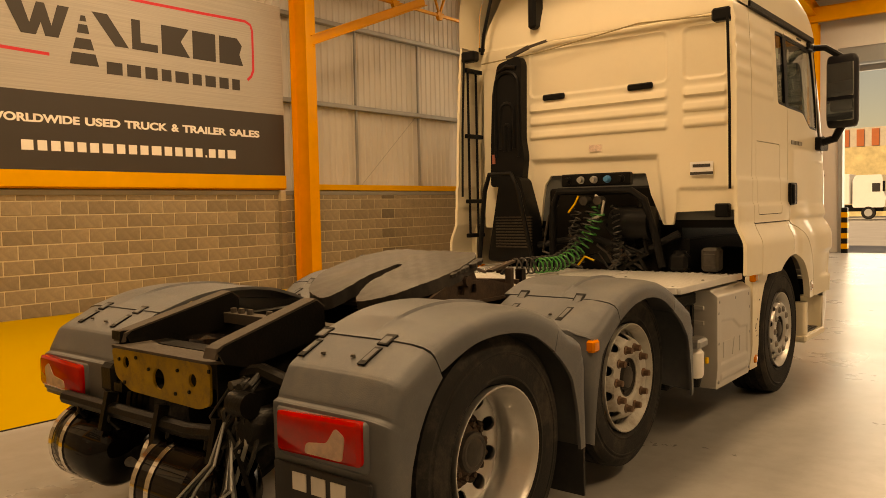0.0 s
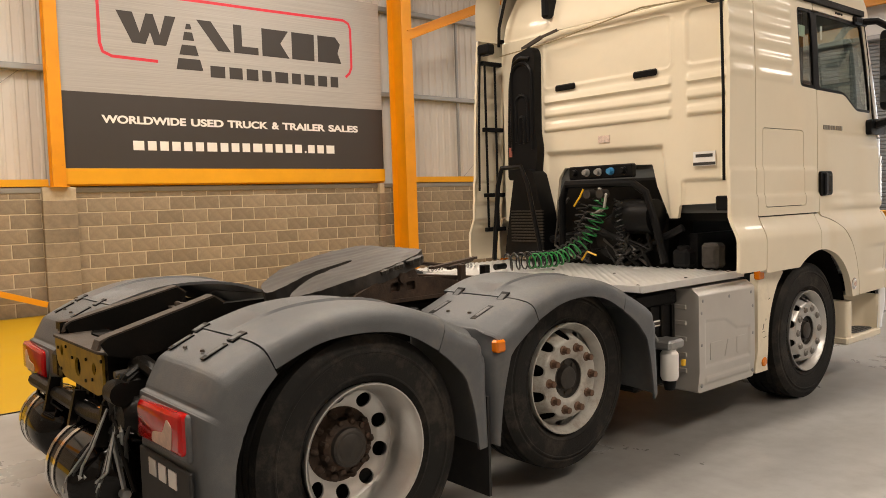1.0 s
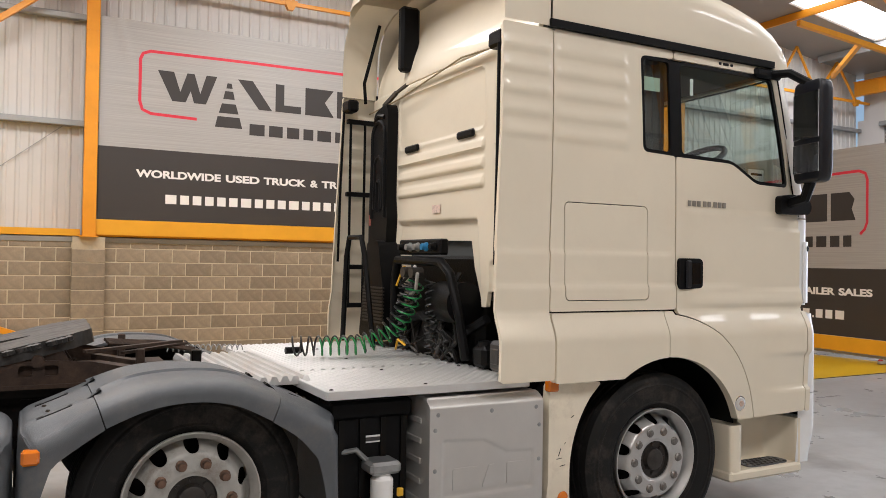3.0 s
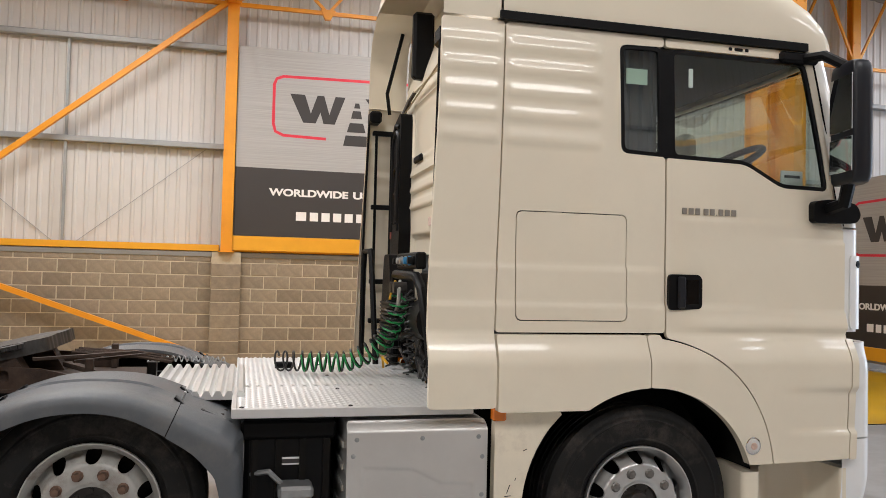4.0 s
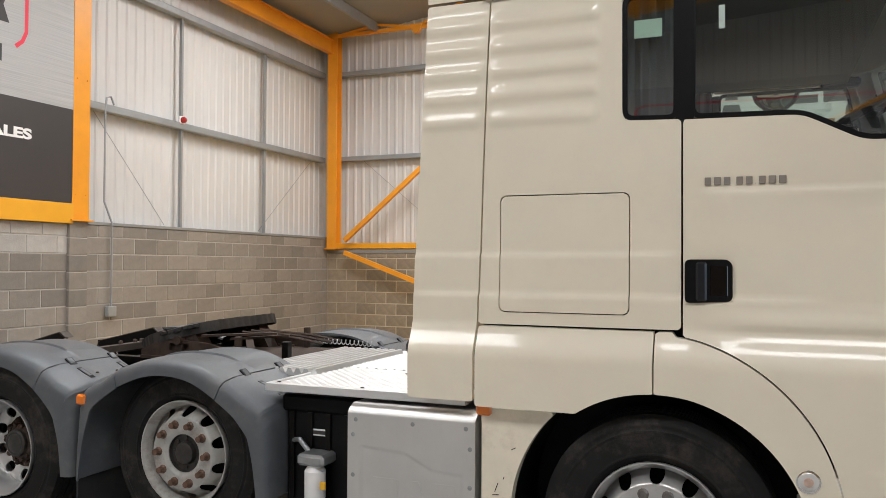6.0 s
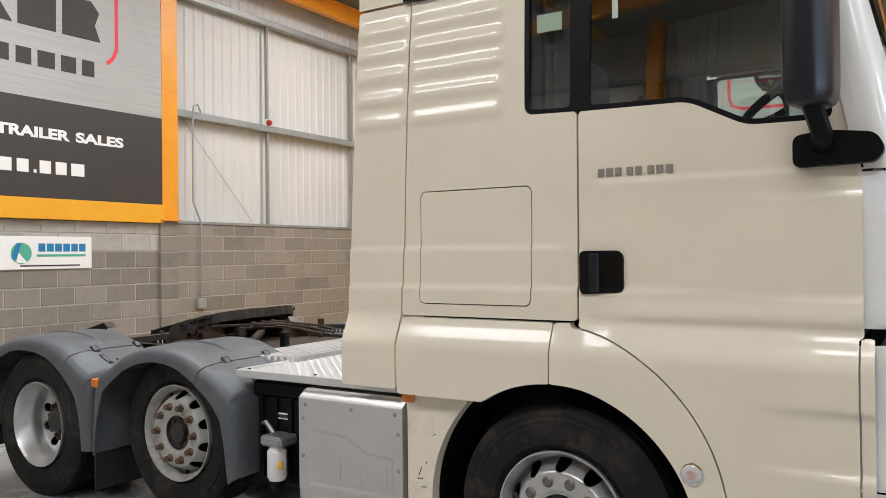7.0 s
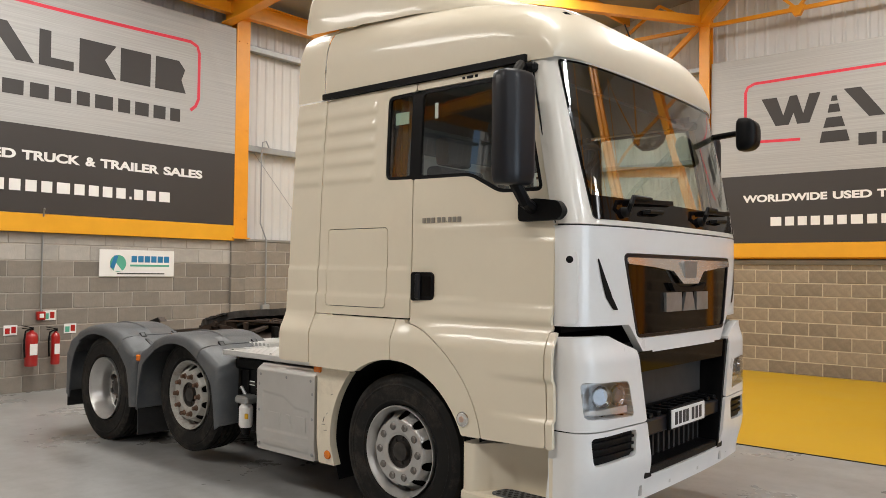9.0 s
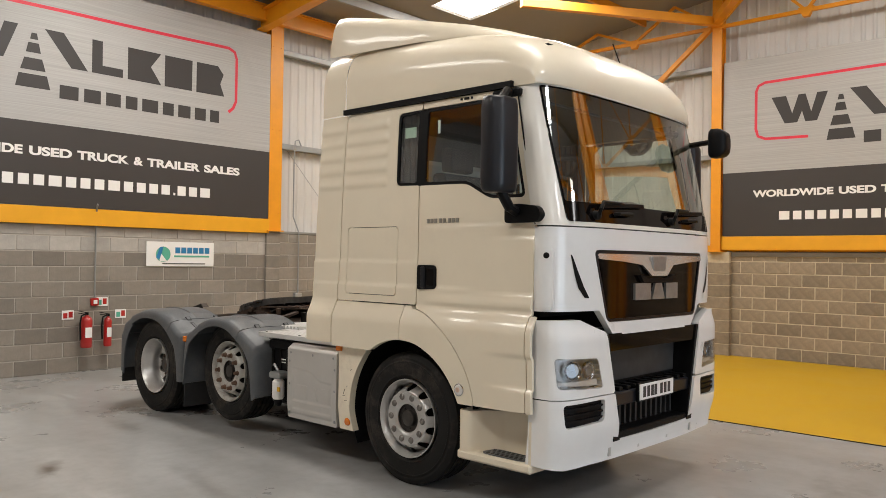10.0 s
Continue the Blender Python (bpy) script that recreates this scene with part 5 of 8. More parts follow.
part("recess", Geo().prism(rounded([(-0.22, 1.57), (0.22, 1.57), (0.28, 1.63), (0.14, 1.60), (-0.14, 1.60), (-0.28, 1.63)], 0.02), "y", 1.455, 1.485), BLACKPLASTIC, grille)
for pts in ([(0.10, 1.445), (0.33, 1.445), (0.33, 1.565), (0.10, 1.565)], [(-0.12, 1.445), (0.08, 1.445), (0.03, 1.565), (-0.07, 1.565)], [(-0.33, 1.445), (-0.14, 1.445), (-0.14, 1.565), (-0.33, 1.565)]):
    part("badge_shape", Geo().prism(pts, "y", 1.457, 1.476), STEEL, grille, "chrome badge shape", smooth=False)
for s in (1, -1):
    slot = relief(front_place, lambda u, v: s_poly(s * u, v, [(1.045, 1.765), (1.055, 1.76), (1.02, 1.63), (0.985, 1.54), (0.925, 1.475), (0.875, 1.47), (0.93, 1.545), (0.985, 1.645)]), -1.2, 1.2, 1.45, 1.8, 0.008, 0.0)
    slot.v = [(x * 1.002, y + 0.003, z) for x, y, z in slot.v]
    part("air_slot", slot, BLACKPLASTIC, nose, "black corner air slot")
    part("blank_cap", Geo().lathe([(0, 0.022), (0.02, 0.02), (0.026, 0.0)], (0, 0, 0), "x", 14).moved(pose(s * 1.19, 1.30, 1.755, 0, 0, 25 if s > 0 else 155)), BLACKPLASTIC, nose, "black round cap")
    part("corner_deflector", relief(front_place, lambda u, v: np.minimum(np.minimum(s * u - U_MAX + 0.10, U_MAX - s * u), np.minimum(v - 1.40, 1.80 - v)), -U_MAX - 0.01, U_MAX + 0.01, 1.38, 1.82, 0.02, 0.02, (-s, 0, 0)).moved(pose(s * 0.012, 0.01, 0)), WHITE, nose, angle=50)

# bumper: corner units and centre, with lamps
LAMP = rounded([(0.755, 0.86), (1.19, 0.885), (1.215, 1.085), (0.815, 1.07)], 0.03)
FOG = rounded([(0.74, 0.635), (1.13, 0.625), (1.15, 0.78), (0.73, 0.785)], 0.03)


def lower_cut(v):
    return 0.54 + (v - 0.50) * 0.24


def bump_region(u, v):
    a = np.abs(u)
    top = 1.33 - 0.35 * np.clip(0.98 - a, 0, 9) - 0.05 * np.clip(a - 1.2, 0, 9)
    r = np.minimum(np.minimum(top - v, v - 0.345 - 0.03 * np.clip((a - 1.1) / 0.2, 0, 1)), U_MAX + 0.004 - a)
    r = np.minimum(r, np.where(v > 0.47, a - lower_cut(v), 9))
    r = np.minimum(r, -s_poly(a, v, LAMP))
    return np.minimum(r, -s_poly(a, v, FOG))


for s in (1, -1):
    up = relief(bumper_place, lambda u, v: np.minimum(np.minimum(bump_region(u, v), s * u), v - 0.815), -U_MAX - 0.03, U_MAX + 0.03, 0.8, 1.36, 0.014, 0.06, (0, -1, 0))
    bmp = part("bumper_corner", up, WHITE, truck, "white bumper corner", angle=50)
    head = relief(bumper_place, lambda u, v: s_poly(s * u, v, LAMP) - 0.004, -1.4, 1.4, 0.85, 1.13, 0.02, 0.0)
    bowl = Geo()
    bowl.v = [(x * 0.965, y - 0.075, z) for x, y, z in head.v]
    bowl.f = list(head.f)
    unit = part("headlamp", head, LAMPGLASS, truck, "clear headlamp")
    unit.visible_shadow = False
    part("housing", bowl, LAMPBOWL, unit, "grey reflector housing")
    rimg = relief(bumper_place, lambda u, v: np.minimum(s_poly(s * u, v, LAMP), 0.007 - s_poly(s * u, v, LAMP)), -1.4, 1.4, 0.85, 1.13, 0.01, 0.085, (0, -1, 0))
    part("bezel", rimg, LAMPBOWL, unit)
    for uu, vv, rr, deep in ((1.07, 0.995, 0.058, 0.045), (0.91, 0.99, 0.056, 0.04)):
        px, py, pz = [float(q) for q in bumper_place(np.array([s * uu]), np.array([vv]))]
        aim = pose(px * 0.975, py - 0.016, pz, 0, 0, -28 * s if uu > 1 else -8 * s)
        bowl_ring = [(-deep * (1 - (k / 8) ** 2) - 0.004, rr * k / 8) for k in range(9)] + [(-0.002, rr * 1.05), (-0.02, rr * 1.06)]
        ref = part("reflector", Geo().lathe(bowl_ring, axis="y", n=14).moved(aim), LAMPSHELL, unit, "bright metal reflector bowl")
        if uu < 1:
            part("projector_lens", Geo().lathe([(-0.03, 0.046), (-0.014, 0.044), (0.0, 0.034), (0.006, 0.016), (0.008, 0.0)], axis="y", n=20).moved(aim), DULLLENS, ref, "clear projector lens")
    strip = relief(bumper_place, lambda u, v: np.minimum(s_poly(s * u, v, LAMP) - 0.02, 0.925 - v), -1.4, 1.4, 0.85, 1.13, 0.014, 0.0)
    strip.v = [(x * 0.99, y - 0.03, z) for x, y, z in strip.v]
    part("indicator_strip", strip, CLEARLENS, unit, "pale indicator strip")
    fog = relief(bumper_place, lambda u, v: s_poly(s * u, v, FOG), -1.3, 1.3, 0.6, 0.8, 0.02, 0.0)
    fog.v = [(x * 0.99, y - 0.03, z) for x, y, z in fog.v]
    grid = part("fog_recess", fog, BLACKPLASTIC, bmp, "black lower lamp recess")
    for fz in (0.665, 0.705, 0.745):
        bar = relief(bumper_place, lambda u, v: np.minimum(s_poly(s * u, v, FOG), 0.007 - np.abs(v - fz)), -1.3, 1.3, 0.6, 0.8, 0.01, 0.02, (0, -1, 0))
        bar.v = [(x * 0.995, y - 0.015, z) for x, y, z in bar.v]
        part("louvre", bar, BLACKPLASTIC, grid, angle=50)
low = relief(bumper_place, lambda u, v: np.minimum(np.minimum(bump_region(u, v), 0.808 - v), 9), -U_MAX - 0.03, U_MAX + 0.03, 0.3, 0.82, 0.014, 0.06, (0, -1, 0))
valance = part("bumper_valance", low, WHITE, truck, "white lower bumper", angle=50)
for mx in (-0.62, -0.22, 0.22, 0.62):
    part("towing_slot", Geo().box(mx - 0.014, mx + 0.014, 1.40, 1.452, 0.37, 0.43, 0.003), RIMSILVER, valance, "grey towing pin slot")
centre = part("centre_grille", Geo().box(-0.78, 0.78, 1.22, 1.30, 0.45, 1.24), BLACKPLASTIC, truck, "black recessed centre bumper grille")
part("top_bar", Geo().prism([(-0.76, 1.10), (0.76, 1.10), (0.80, 1.22), (-0.80, 1.22)], "y", 1.36, 1.46), GLOSSBLACK, centre, smooth=False)
for s in (1, -1):
    part("side_cheek", Geo().prism([(s * 0.52, 0.47), (s * 0.60, 0.47), (s * 0.80, 1.22), (s * 0.68, 1.22)], "y", 1.26, 1.47), BLACKPLASTIC, centre, smooth=False)
part("radiator_mesh", Geo().box(-0.6, 0.6, 1.298, 1.31, 0.85, 1.1), RADIATOR, centre, "grey radiator core behind the grille")
shelf = part("step_shelf", Geo().box(-0.62, 0.62, 1.30, 1.45, 0.70, 0.80, 0.012), SATINBLACK, centre)
for k in range(11):
    part("tooth", Geo().box(-0.58 + k * 0.112, -0.53 + k * 0.112, 1.3, 1.44, 0.80, 0.83, 0.006), BLACKPLASTIC, shelf)
part("lower_step", Geo().box(-0.56, 0.56, 1.30, 1.46, 0.47, 0.52, 0.01), BLACKPLASTIC, centre)
for k in range(14):
    part("louvre", Geo().box(-0.53 + k * 0.08, -0.505 + k * 0.08, 1.3, 1.33, 0.52, 0.70), RADIATOR, centre)
plate = part("number_plate", Geo().box(-0.26, 0.26, 1.475, 1.483, 0.715, 0.83, 0.002), PRINTWHITE, truck, "white number plate with dark bars")
part("plate_rim", Geo().box(-0.27, 0.27, 1.45, 1.476, 0.705, 0.84, 0.004), BLACKPLASTIC, plate)
for k, a in enumerate((-0.22, -0.16, -0.10, -0.05, 0.04, 0.10, 0.16)):
    part("plate_bar", Geo().box(-a - 0.045, -a - 0.005, 1.483, 1.4845, 0.733, 0.812), PRINTDARK, plate)

# windscreen, its surround and wipers
WS = rounded([(-1.08, 1.985), (1.08, 1.985), (1.168, 2.915), (-1.168, 2.915)], 0.025)
PILLAR = mat("off_white_pillar_paint", (0.83, 0.80, 0.73), 0.34, vary=0.02, coat=0.5)
part("windscreen_surround", relief(front_place, lambda u, v: np.minimum(np.minimum(np.minimum(v - 1.955, 2.93 - v), U_MAX - np.abs(u)), -s_poly(u, v, WS)), -U_MAX - 0.01, U_MAX + 0.01, 1.94, 2.94, 0.016, 0.04, (0, -1, 0)), PILLAR, truck, "off-white windscreen pillars", angle=50)
for s in (1, -1):
    part("door_seal", Geo().tube([(s * float(side_x(1.216 - 0.2 * (z - 1.95), z)), 1.216 - 0.2 * (z - 1.95), z) for z in np.linspace(1.96, 2.88, 14)], 0.006, 6), BLACKPLASTIC, truck, "black rubber door seal")
def glass_place(u, v):
    x, y, z = front_place(u, v)
    return x, 1.465 - 0.045 * (np.abs(u) / 1.17) ** 2 - 0.07 * (np.abs(u) / 1.17) ** 10 - 0.20 * np.clip(v - 1.95, 0, 9), z


ws = relief(glass_place, lambda u, v: s_poly(u, v, WS), -1.26, 1.26, 1.97, 2.93, 0.04, 0.0)
ws.v = [(x, y - 0.006, z) for x, y, z in ws.v]
screen = part("windscreen", ws, SCREEN, truck, "curved tinted windscreen", angle=60)
screen.visible_shadow = False
fr = relief(glass_place, lambda u, v: np.minimum(s_poly(u, v, WS), np.maximum(0.014 - s_poly(u, v, WS), 2.12 - v)), -1.26, 1.26, 1.97, 2.93, 0.012, 0.0)
fr.v = [(x, y - 0.003, z) for x, y, z in fr.v]
part("black_border", fr, GLOSSBLACK, screen, "black windscreen border", angle=60)
for wx in (0.80, -0.26):
    px, py, pz = [float(q) for q in glass_place(np.array([wx]), np.array([2.04]))]
    ex, ey, ez = [float(q) for q in glass_place(np.array([wx - 0.62]), np.array([2.13]))]
    w = part("wiper", Geo().tube([(px, py + 0.025, 2.035), (px + 0.01, py + 0.05, 2.08), (px - 0.03, py + 0.045, 2.125), (px - 0.28, (py + ey) / 2 + 0.03, 2.13)], 0.015, 7), BLACKPLASTIC, truck, "black wiper arm")
    part("blade", Geo().beam((px - 0.06, py + 0.022, 2.105), (ex, ey + 0.016, ez), 0.016, 0.028), BLACKPLASTIC, w)
    part("pivot", Geo().lathe([(-0.02, 0.034), (0.03, 0.03), (0.04, 0.0)], (px, py, 2.035), "y", 14), BLACKPLASTIC, w)
    nx, ny, nz = [float(q) for q in glass_place(np.array([wx - 0.33]), np.array([2.05]))]
    part("grab_handle", Geo().tube([(nx + 0.11, ny, 2.05), (nx + 0.09, ny + 0.03, 2.055), (nx - 0.09, ny + 0.03, 2.06), (nx - 0.11, ny, 2.06)], 0.014, 7), BLACKPLASTIC, screen, "black grab handle")

# ---- roof ----
def roof_ring(sy, h, a, shift, z0=2.915, n=48, p=4.6):
    ring = []
    for k in range(n + 1):
        t = math.pi * k / n
        c, s = math.cos(t), math.sin(t)
        x = a * math.copysign(abs(c) ** (2 / p), c)
        z = z0 + h * abs(s) ** (2 / p)
        y = sy + shift * 0.225 * max(0, 1 - (abs(x) / 1.21) ** 3.2) ** (1 / 2.6)
        ring.append((x, y, z))
    return ring


rings = [roof_ring(1.045, 0.012, 1.155, 1.0), roof_ring(1.055, 0.06, 1.155, 1.0), roof_ring(1.045, 0.14, 1.157, 1.0), roof_ring(1.01, 0.24, 1.16, 0.98), roof_ring(0.94, 0.335, 1.165, 0.95), roof_ring(0.82, 0.42, 1.17, 0.9), roof_ring(0.62, 0.49, 1.175, 0.75), roof_ring(0.35, 0.55, 1.18, 0.5), roof_ring(0.0, 0.60, 1.18, 0.2), roof_ring(-0.4, 0.63, 1.18, 0.0), roof_ring(-0.755, 0.645, 1.18, 0.0)]
roof_part = part("high_roof", Geo().loft(rings, closed=False), CREAM, truck, "cream moulded high roof", angle=60)
rear = [roof_ring(-0.768, 0.645, 1.18, 0), roof_ring(-0.9, 0.645, 1.18, 0), roof_ring(-1.06, 0.64, 1.178, 0)]
outer = Geo().loft([[p for p in r if abs(p[0]) > 0.75] [: len([p for p in r if p[0] > 0.75])] for r in rear], closed=False)
for g in (outer, outer.mirrored()):
    part("roof_fairing", g, CREAM, truck, "cream upper rear fairing", angle=60)
for s in (1, -1):
    part("marker_lamp", Geo().box(*sorted((s * 0.80, s * 0.92)), 1.06, 1.10, 3.225, 3.25, 0.006), BLACKPLASTIC, roof_part, "small roof marker lamp")


def spoiler_ring(y, w, zt, zb):
    r = 0.10
    return [(-w, y, zb), (-w, y, zt - r), (-w + r * 0.3, y, zt - r * 0.3), (-w + r, y, zt), (0, y, zt + 0.02), (w - r, y, zt), (w - r * 0.3, y, zt - r * 0.3), (w, y, zt - r), (w, y, zb)]


sp = [spoiler_ring(0.86, 0.70, 3.385, 3.33), spoiler_ring(0.62, 0.90, 3.455, 3.37), spoiler_ring(0.35, 1.0, 3.525, 3.40), spoiler_ring(0.0, 1.06, 3.605, 3.42), spoiler_ring(-0.45, 1.10, 3.705, 3.43), spoiler_ring(-0.85, 1.13, 3.785, 3.435), spoiler_ring(-0.95, 1.135, 3.80, 3.44), spoiler_ring(-1.0, 1.13, 3.77, 3.44), spoiler_ring(-1.035, 1.135, 3.60, 3.45)]
part("roof_spoiler", Geo().loft(sp, closed=False), CREAM, truck, "cream roof air deflector", angle=50)
part("aerial", Geo().tube([(-0.75, 0.75, 3.36), (-0.76, 0.62, 3.68)], 0.006, 5), BLACKPLASTIC, truck, "thin black aerial")

# ---- back wall of the cab ----
CUT = [(-0.56, 1.30), (-0.50, 1.70), (-0.44, 1.78), (0.41, 1.765), (0.45, 1.60), (0.52, 1.44), (0.55, 1.365), (0.64, 1.365), (0.655, 1.46), (1.12, 1.475), (1.13, 1.30)]


def louvre(u, v, u0, u1, z0, z1):
    """A pressed band that leans out towards its lower edge."""
    return (0.006 + 0.018 * np.clip((z1 - v) / (z1 - z0), 0, 1)) * s_soft(s_box(u, v, u0, u1, z0, z1, 0.02), 0.012)


def back_place(u, v):
    d = np.zeros(u.shape)
    for z0, z1 in ((2.315, 2.39), (2.205, 2.28), (2.09, 2.165)):
        d = d + louvre(u, v, -0.62, 0.60, z0, z1) + louvre(u, v, 0.72, 1.05, z0, z1)
    for a, b in ((-0.62, 0.60), (0.72, 1.05)):
        s = s_box(u, v, a, b, 2.44, 2.82, 0.05)
        d = d - 0.010 * s_soft(s, 0.012) + 0.006 * np.exp(-(s / 0.012) ** 2)
    d = d - 0.03 * s_soft(s_poly(u, v, [(-0.72, 1.2), (-0.62, 1.92), (0.52, 1.90), (0.60, 1.2)]), 0.03)
    d = d - 0.02 * s_soft(s_box(u, v, 0.67, 1.12, 1.40, 1.64, 0.03), 0.015)
    lean = 0.14 * smooth_step(2.9, 3.5, v)
    rim = 0.03 * smooth_step(2.91, 2.89, v)
    return u, -0.79 - rim - d + lean, v


def s_soft(s, w=0.02):
    return smooth_step(-w * 0.2, w, s)


def back_region(u, v):
    r = np.minimum(np.minimum(1.10 - np.abs(u) - 0.12 * smooth_step(3.0, 3.5, v), 3.52 - v), v - 1.345)
    return np.minimum(r, -s_poly(u, v, CUT))


back = part("cab_back_wall", relief(back_place, back_region, -1.15, 1.15, 1.3, 3.55, 0.0115, 0.03, (0, 1, 0)), CREAM, truck, "cream pressed cab back wall", angle=50)
for vx in (-0.38, 0.385):
    part("vent_grip", Geo().box(vx - 0.105, vx + 0.105, -0.845, -0.82, 2.405, 2.455, 0.012), BLACKPLASTIC, back, "black vent cover")
part("warning_label", Geo().box(-0.06, 0.05, -0.828, -0.824, 1.955, 2.01), mat("faded_red_label", (0.72, 0.56, 0.48), 0.6, vary=0.3, scale=60), back, "faded red warning label", smooth=False)
lab = part("dealer_label", Geo().box(0.78, 0.95, -0.838, -0.832, 1.73, 1.83), PRINTWHITE, back, "small white printed label", smooth=False)
part("printed_bar", Geo().box(0.80, 0.93, -0.841, -0.838, 1.79, 1.812), PRINTDARK, lab, smooth=False)
part("printed_bar", Geo().box(0.78, 0.95, -0.841, -0.838, 1.735, 1.755), PRINTDARK, lab, smooth=False)
for s in (1, -1):
    part("fairing_stay", Geo().tube([(s * 1.155, -1.085, 1.62), (s * 1.15, -1.075, 2.2), (s * 1.13, -1.06, 2.86)], 0.010, 7), BLACKPLASTIC, truck, "black fairing stay rod")
    part("stay_bracket", Geo().box(*sorted((s * 1.02, s * 1.165)), -1.07, -0.98, 2.78, 2.87, 0.015), BLACKPLASTIC, truck, "black fairing bracket")
# ladder of stays inside the far fairing
for y in (-0.88, -1.0):
    part("ladder_rail", Geo().tube([(-1.14, y, 1.28), (-1.14, y, 2.72)], 0.011, 6), BLACKPLASTIC, truck, "black ladder rail")
for z in (1.28, 1.58, 2.15, 2.72):
    part("ladder_rung", Geo().box(-1.165, -1.125, -1.03, -0.80, z - 0.018, z + 0.018, 0.005), BLACKPLASTIC, truck)
part("rope", Geo().tube([(-1.08, -0.87, 2.78), (-0.5, -0.88, 2.80), (0.4, -0.88, 2.9), (1.08, -0.87, 2.86)], 0.006, 5), mat("twine", (0.35, 0.28, 0.16), 0.9), truck, "thin twine across the cab back")
part("roof_moulding", Geo().beam((1.09, -0.858, 2.90), (-0.42, -0.858, 2.895), 0.02, 0.016), CREAM, truck, "cream edge of the roof moulding", smooth=False)
# no part of its own: a dark strip for the shade below the overhang
part("roof_seal", Geo().beam((-0.42, -0.858, 2.893), (-0.60, -0.860, 2.865), 0.02, 0.018).beam((-0.60, -0.860, 2.865), (-0.82, -0.862, 2.80), 0.022, 0.03), DUSTANDSHADE, truck, "brown-grey strip drawn as the shade under the roof moulding", smooth=False)
part("roof_stay", Geo().tube([(-0.95, -0.85, 3.45), (-1.0, -0.95, 3.0), (-1.04, -0.92, 2.85)], 0.014, 6), BLACKPLASTIC, truck)
part("roof_bracket", Geo().box(-0.62, -0.54, -0.85, -0.7, 3.02, 3.5, 0.02), BLACKPLASTIC, truck)

# air intake and cooler behind the cab, far side
snork = part("air_intake", Geo().prism(rounded([(-0.98, 1.70), (-0.66, 1.70), (-0.63, 1.95), (-0.655, 2.10), (-0.645, 2.74), (-0.68, 2.80), (-0.89, 2.75), (-0.95, 2.5), (-0.97, 2.1)], 0.04), "y", -0.905, -0.80), BLACKPLASTIC, truck, "tall black air intake duct")
for k, (r, z0, z1) in enumerate(((0.115, 1.95, 2.56), (0.07, 2.02, 2.34), (0.028, 2.0, 2.2))):
    arch = [(-0.80 + r * math.cos(a), -0.904 + (0.004 if k else 0), z1 + r * math.sin(a)) for a in np.linspace(0, math.pi, 9)]
    part("intake_rib", Geo().tube([(-0.80 + r, -0.902, z0), *arch, (-0.80 - r, -0.902, z0)], 0.018, 7), BLACKPLASTIC, snork)
part("intake_rib", Geo().tube([(-0.88, -0.902, 2.68), (-0.80, -0.906, 2.72), (-0.70, -0.902, 2.70)], 0.02, 7), BLACKPLASTIC, snork)
part("intake_label", Geo().box(-0.955, -0.925, -0.9115, -0.904, 1.90, 1.98), mat("faded_label", (0.40, 0.12, 0.09), 0.6, vary=0.4, scale=40), snork, "small red and white label")
part("intake_lower", Geo().prism(rounded([(-0.98, 1.06), (-0.52, 1.06), (-0.53, 1.40), (-0.64, 1.78), (-0.84, 1.78)], 0.05), "y", -0.97, -0.80), BLACKPLASTIC, snork)
for k in range(11):
    part("louvre", Geo().box(-0.88, -0.52, -0.985, -0.965, 1.18 + k * 0.025, 1.192 + k * 0.025), HUBGREY, snork)
part("frame_hoop", Geo().tube([(-0.98, -1.10, 1.03), (-0.90, -1.11, 1.66), (-0.85, -1.11, 1.80), (-0.64, -1.10, 1.80), (-0.57, -1.10, 1.66), (-0.44, -1.08, 1.03)], 0.02, 8), BLACKPLASTIC, truck, "black tubular hoop")
# engine hump, hoses panel and pipes in the cut-out
hump = part("engine_block", Geo().box(-0.5, 0.5, -0.78, 0.2, 0.9, 1.70, 0.05), CHASSIS, truck, "black engine and gearbox mass")
part("cooler_duct", Geo().lathe([(-0.2, 0.0), (-0.2, 0.11), (-0.16, 0.13), (0.12, 0.13), (0.14, 0.0)], (0.38, -0.88, 1.38), "x", 24), BLACKPLASTIC, truck, "round black duct")
part("support_bar", Geo().tube([(-0.32, -0.98, 1.04), (-0.31, -0.98, 1.52), (-0.25, -0.99, 1.64), (0.38, -0.99, 1.63), (0.48, -0.98, 1.56), (0.55, -0.95, 1.30), (0.60, -0.93, 1.05)], 0.030, 10), BLACKPLASTIC, truck, "thick black support bar")
panel = part("coupling_panel", Geo().box(-0.23, 0.37, -0.99, -0.93, 1.675, 1.775, 0.01), BLACKPLASTIC, truck, "black coupling panel with hose sockets")
for k, m in enumerate((BLACKPLASTIC, STEEL, STEEL, PRINTBLUE, BLACKPLASTIC)):
    part("socket", Geo().lathe([(-0.04, 0.0), (-0.04, 0.02), (-0.012, 0.024), (-0.01, 0.03), (0.0, 0.03)], (-0.16 + k * 0.115, -0.99, 1.725), "y", 14), m, panel)
for k, x in enumerate((0.02, 0.14)):
    part("air_coupling", Geo().lathe([(-0.05, 0.0), (-0.05, 0.035), (0.03, 0.035), (0.03, 0.0)], (x, -1.03, 1.56), "y", 14), HUBGREY, panel)


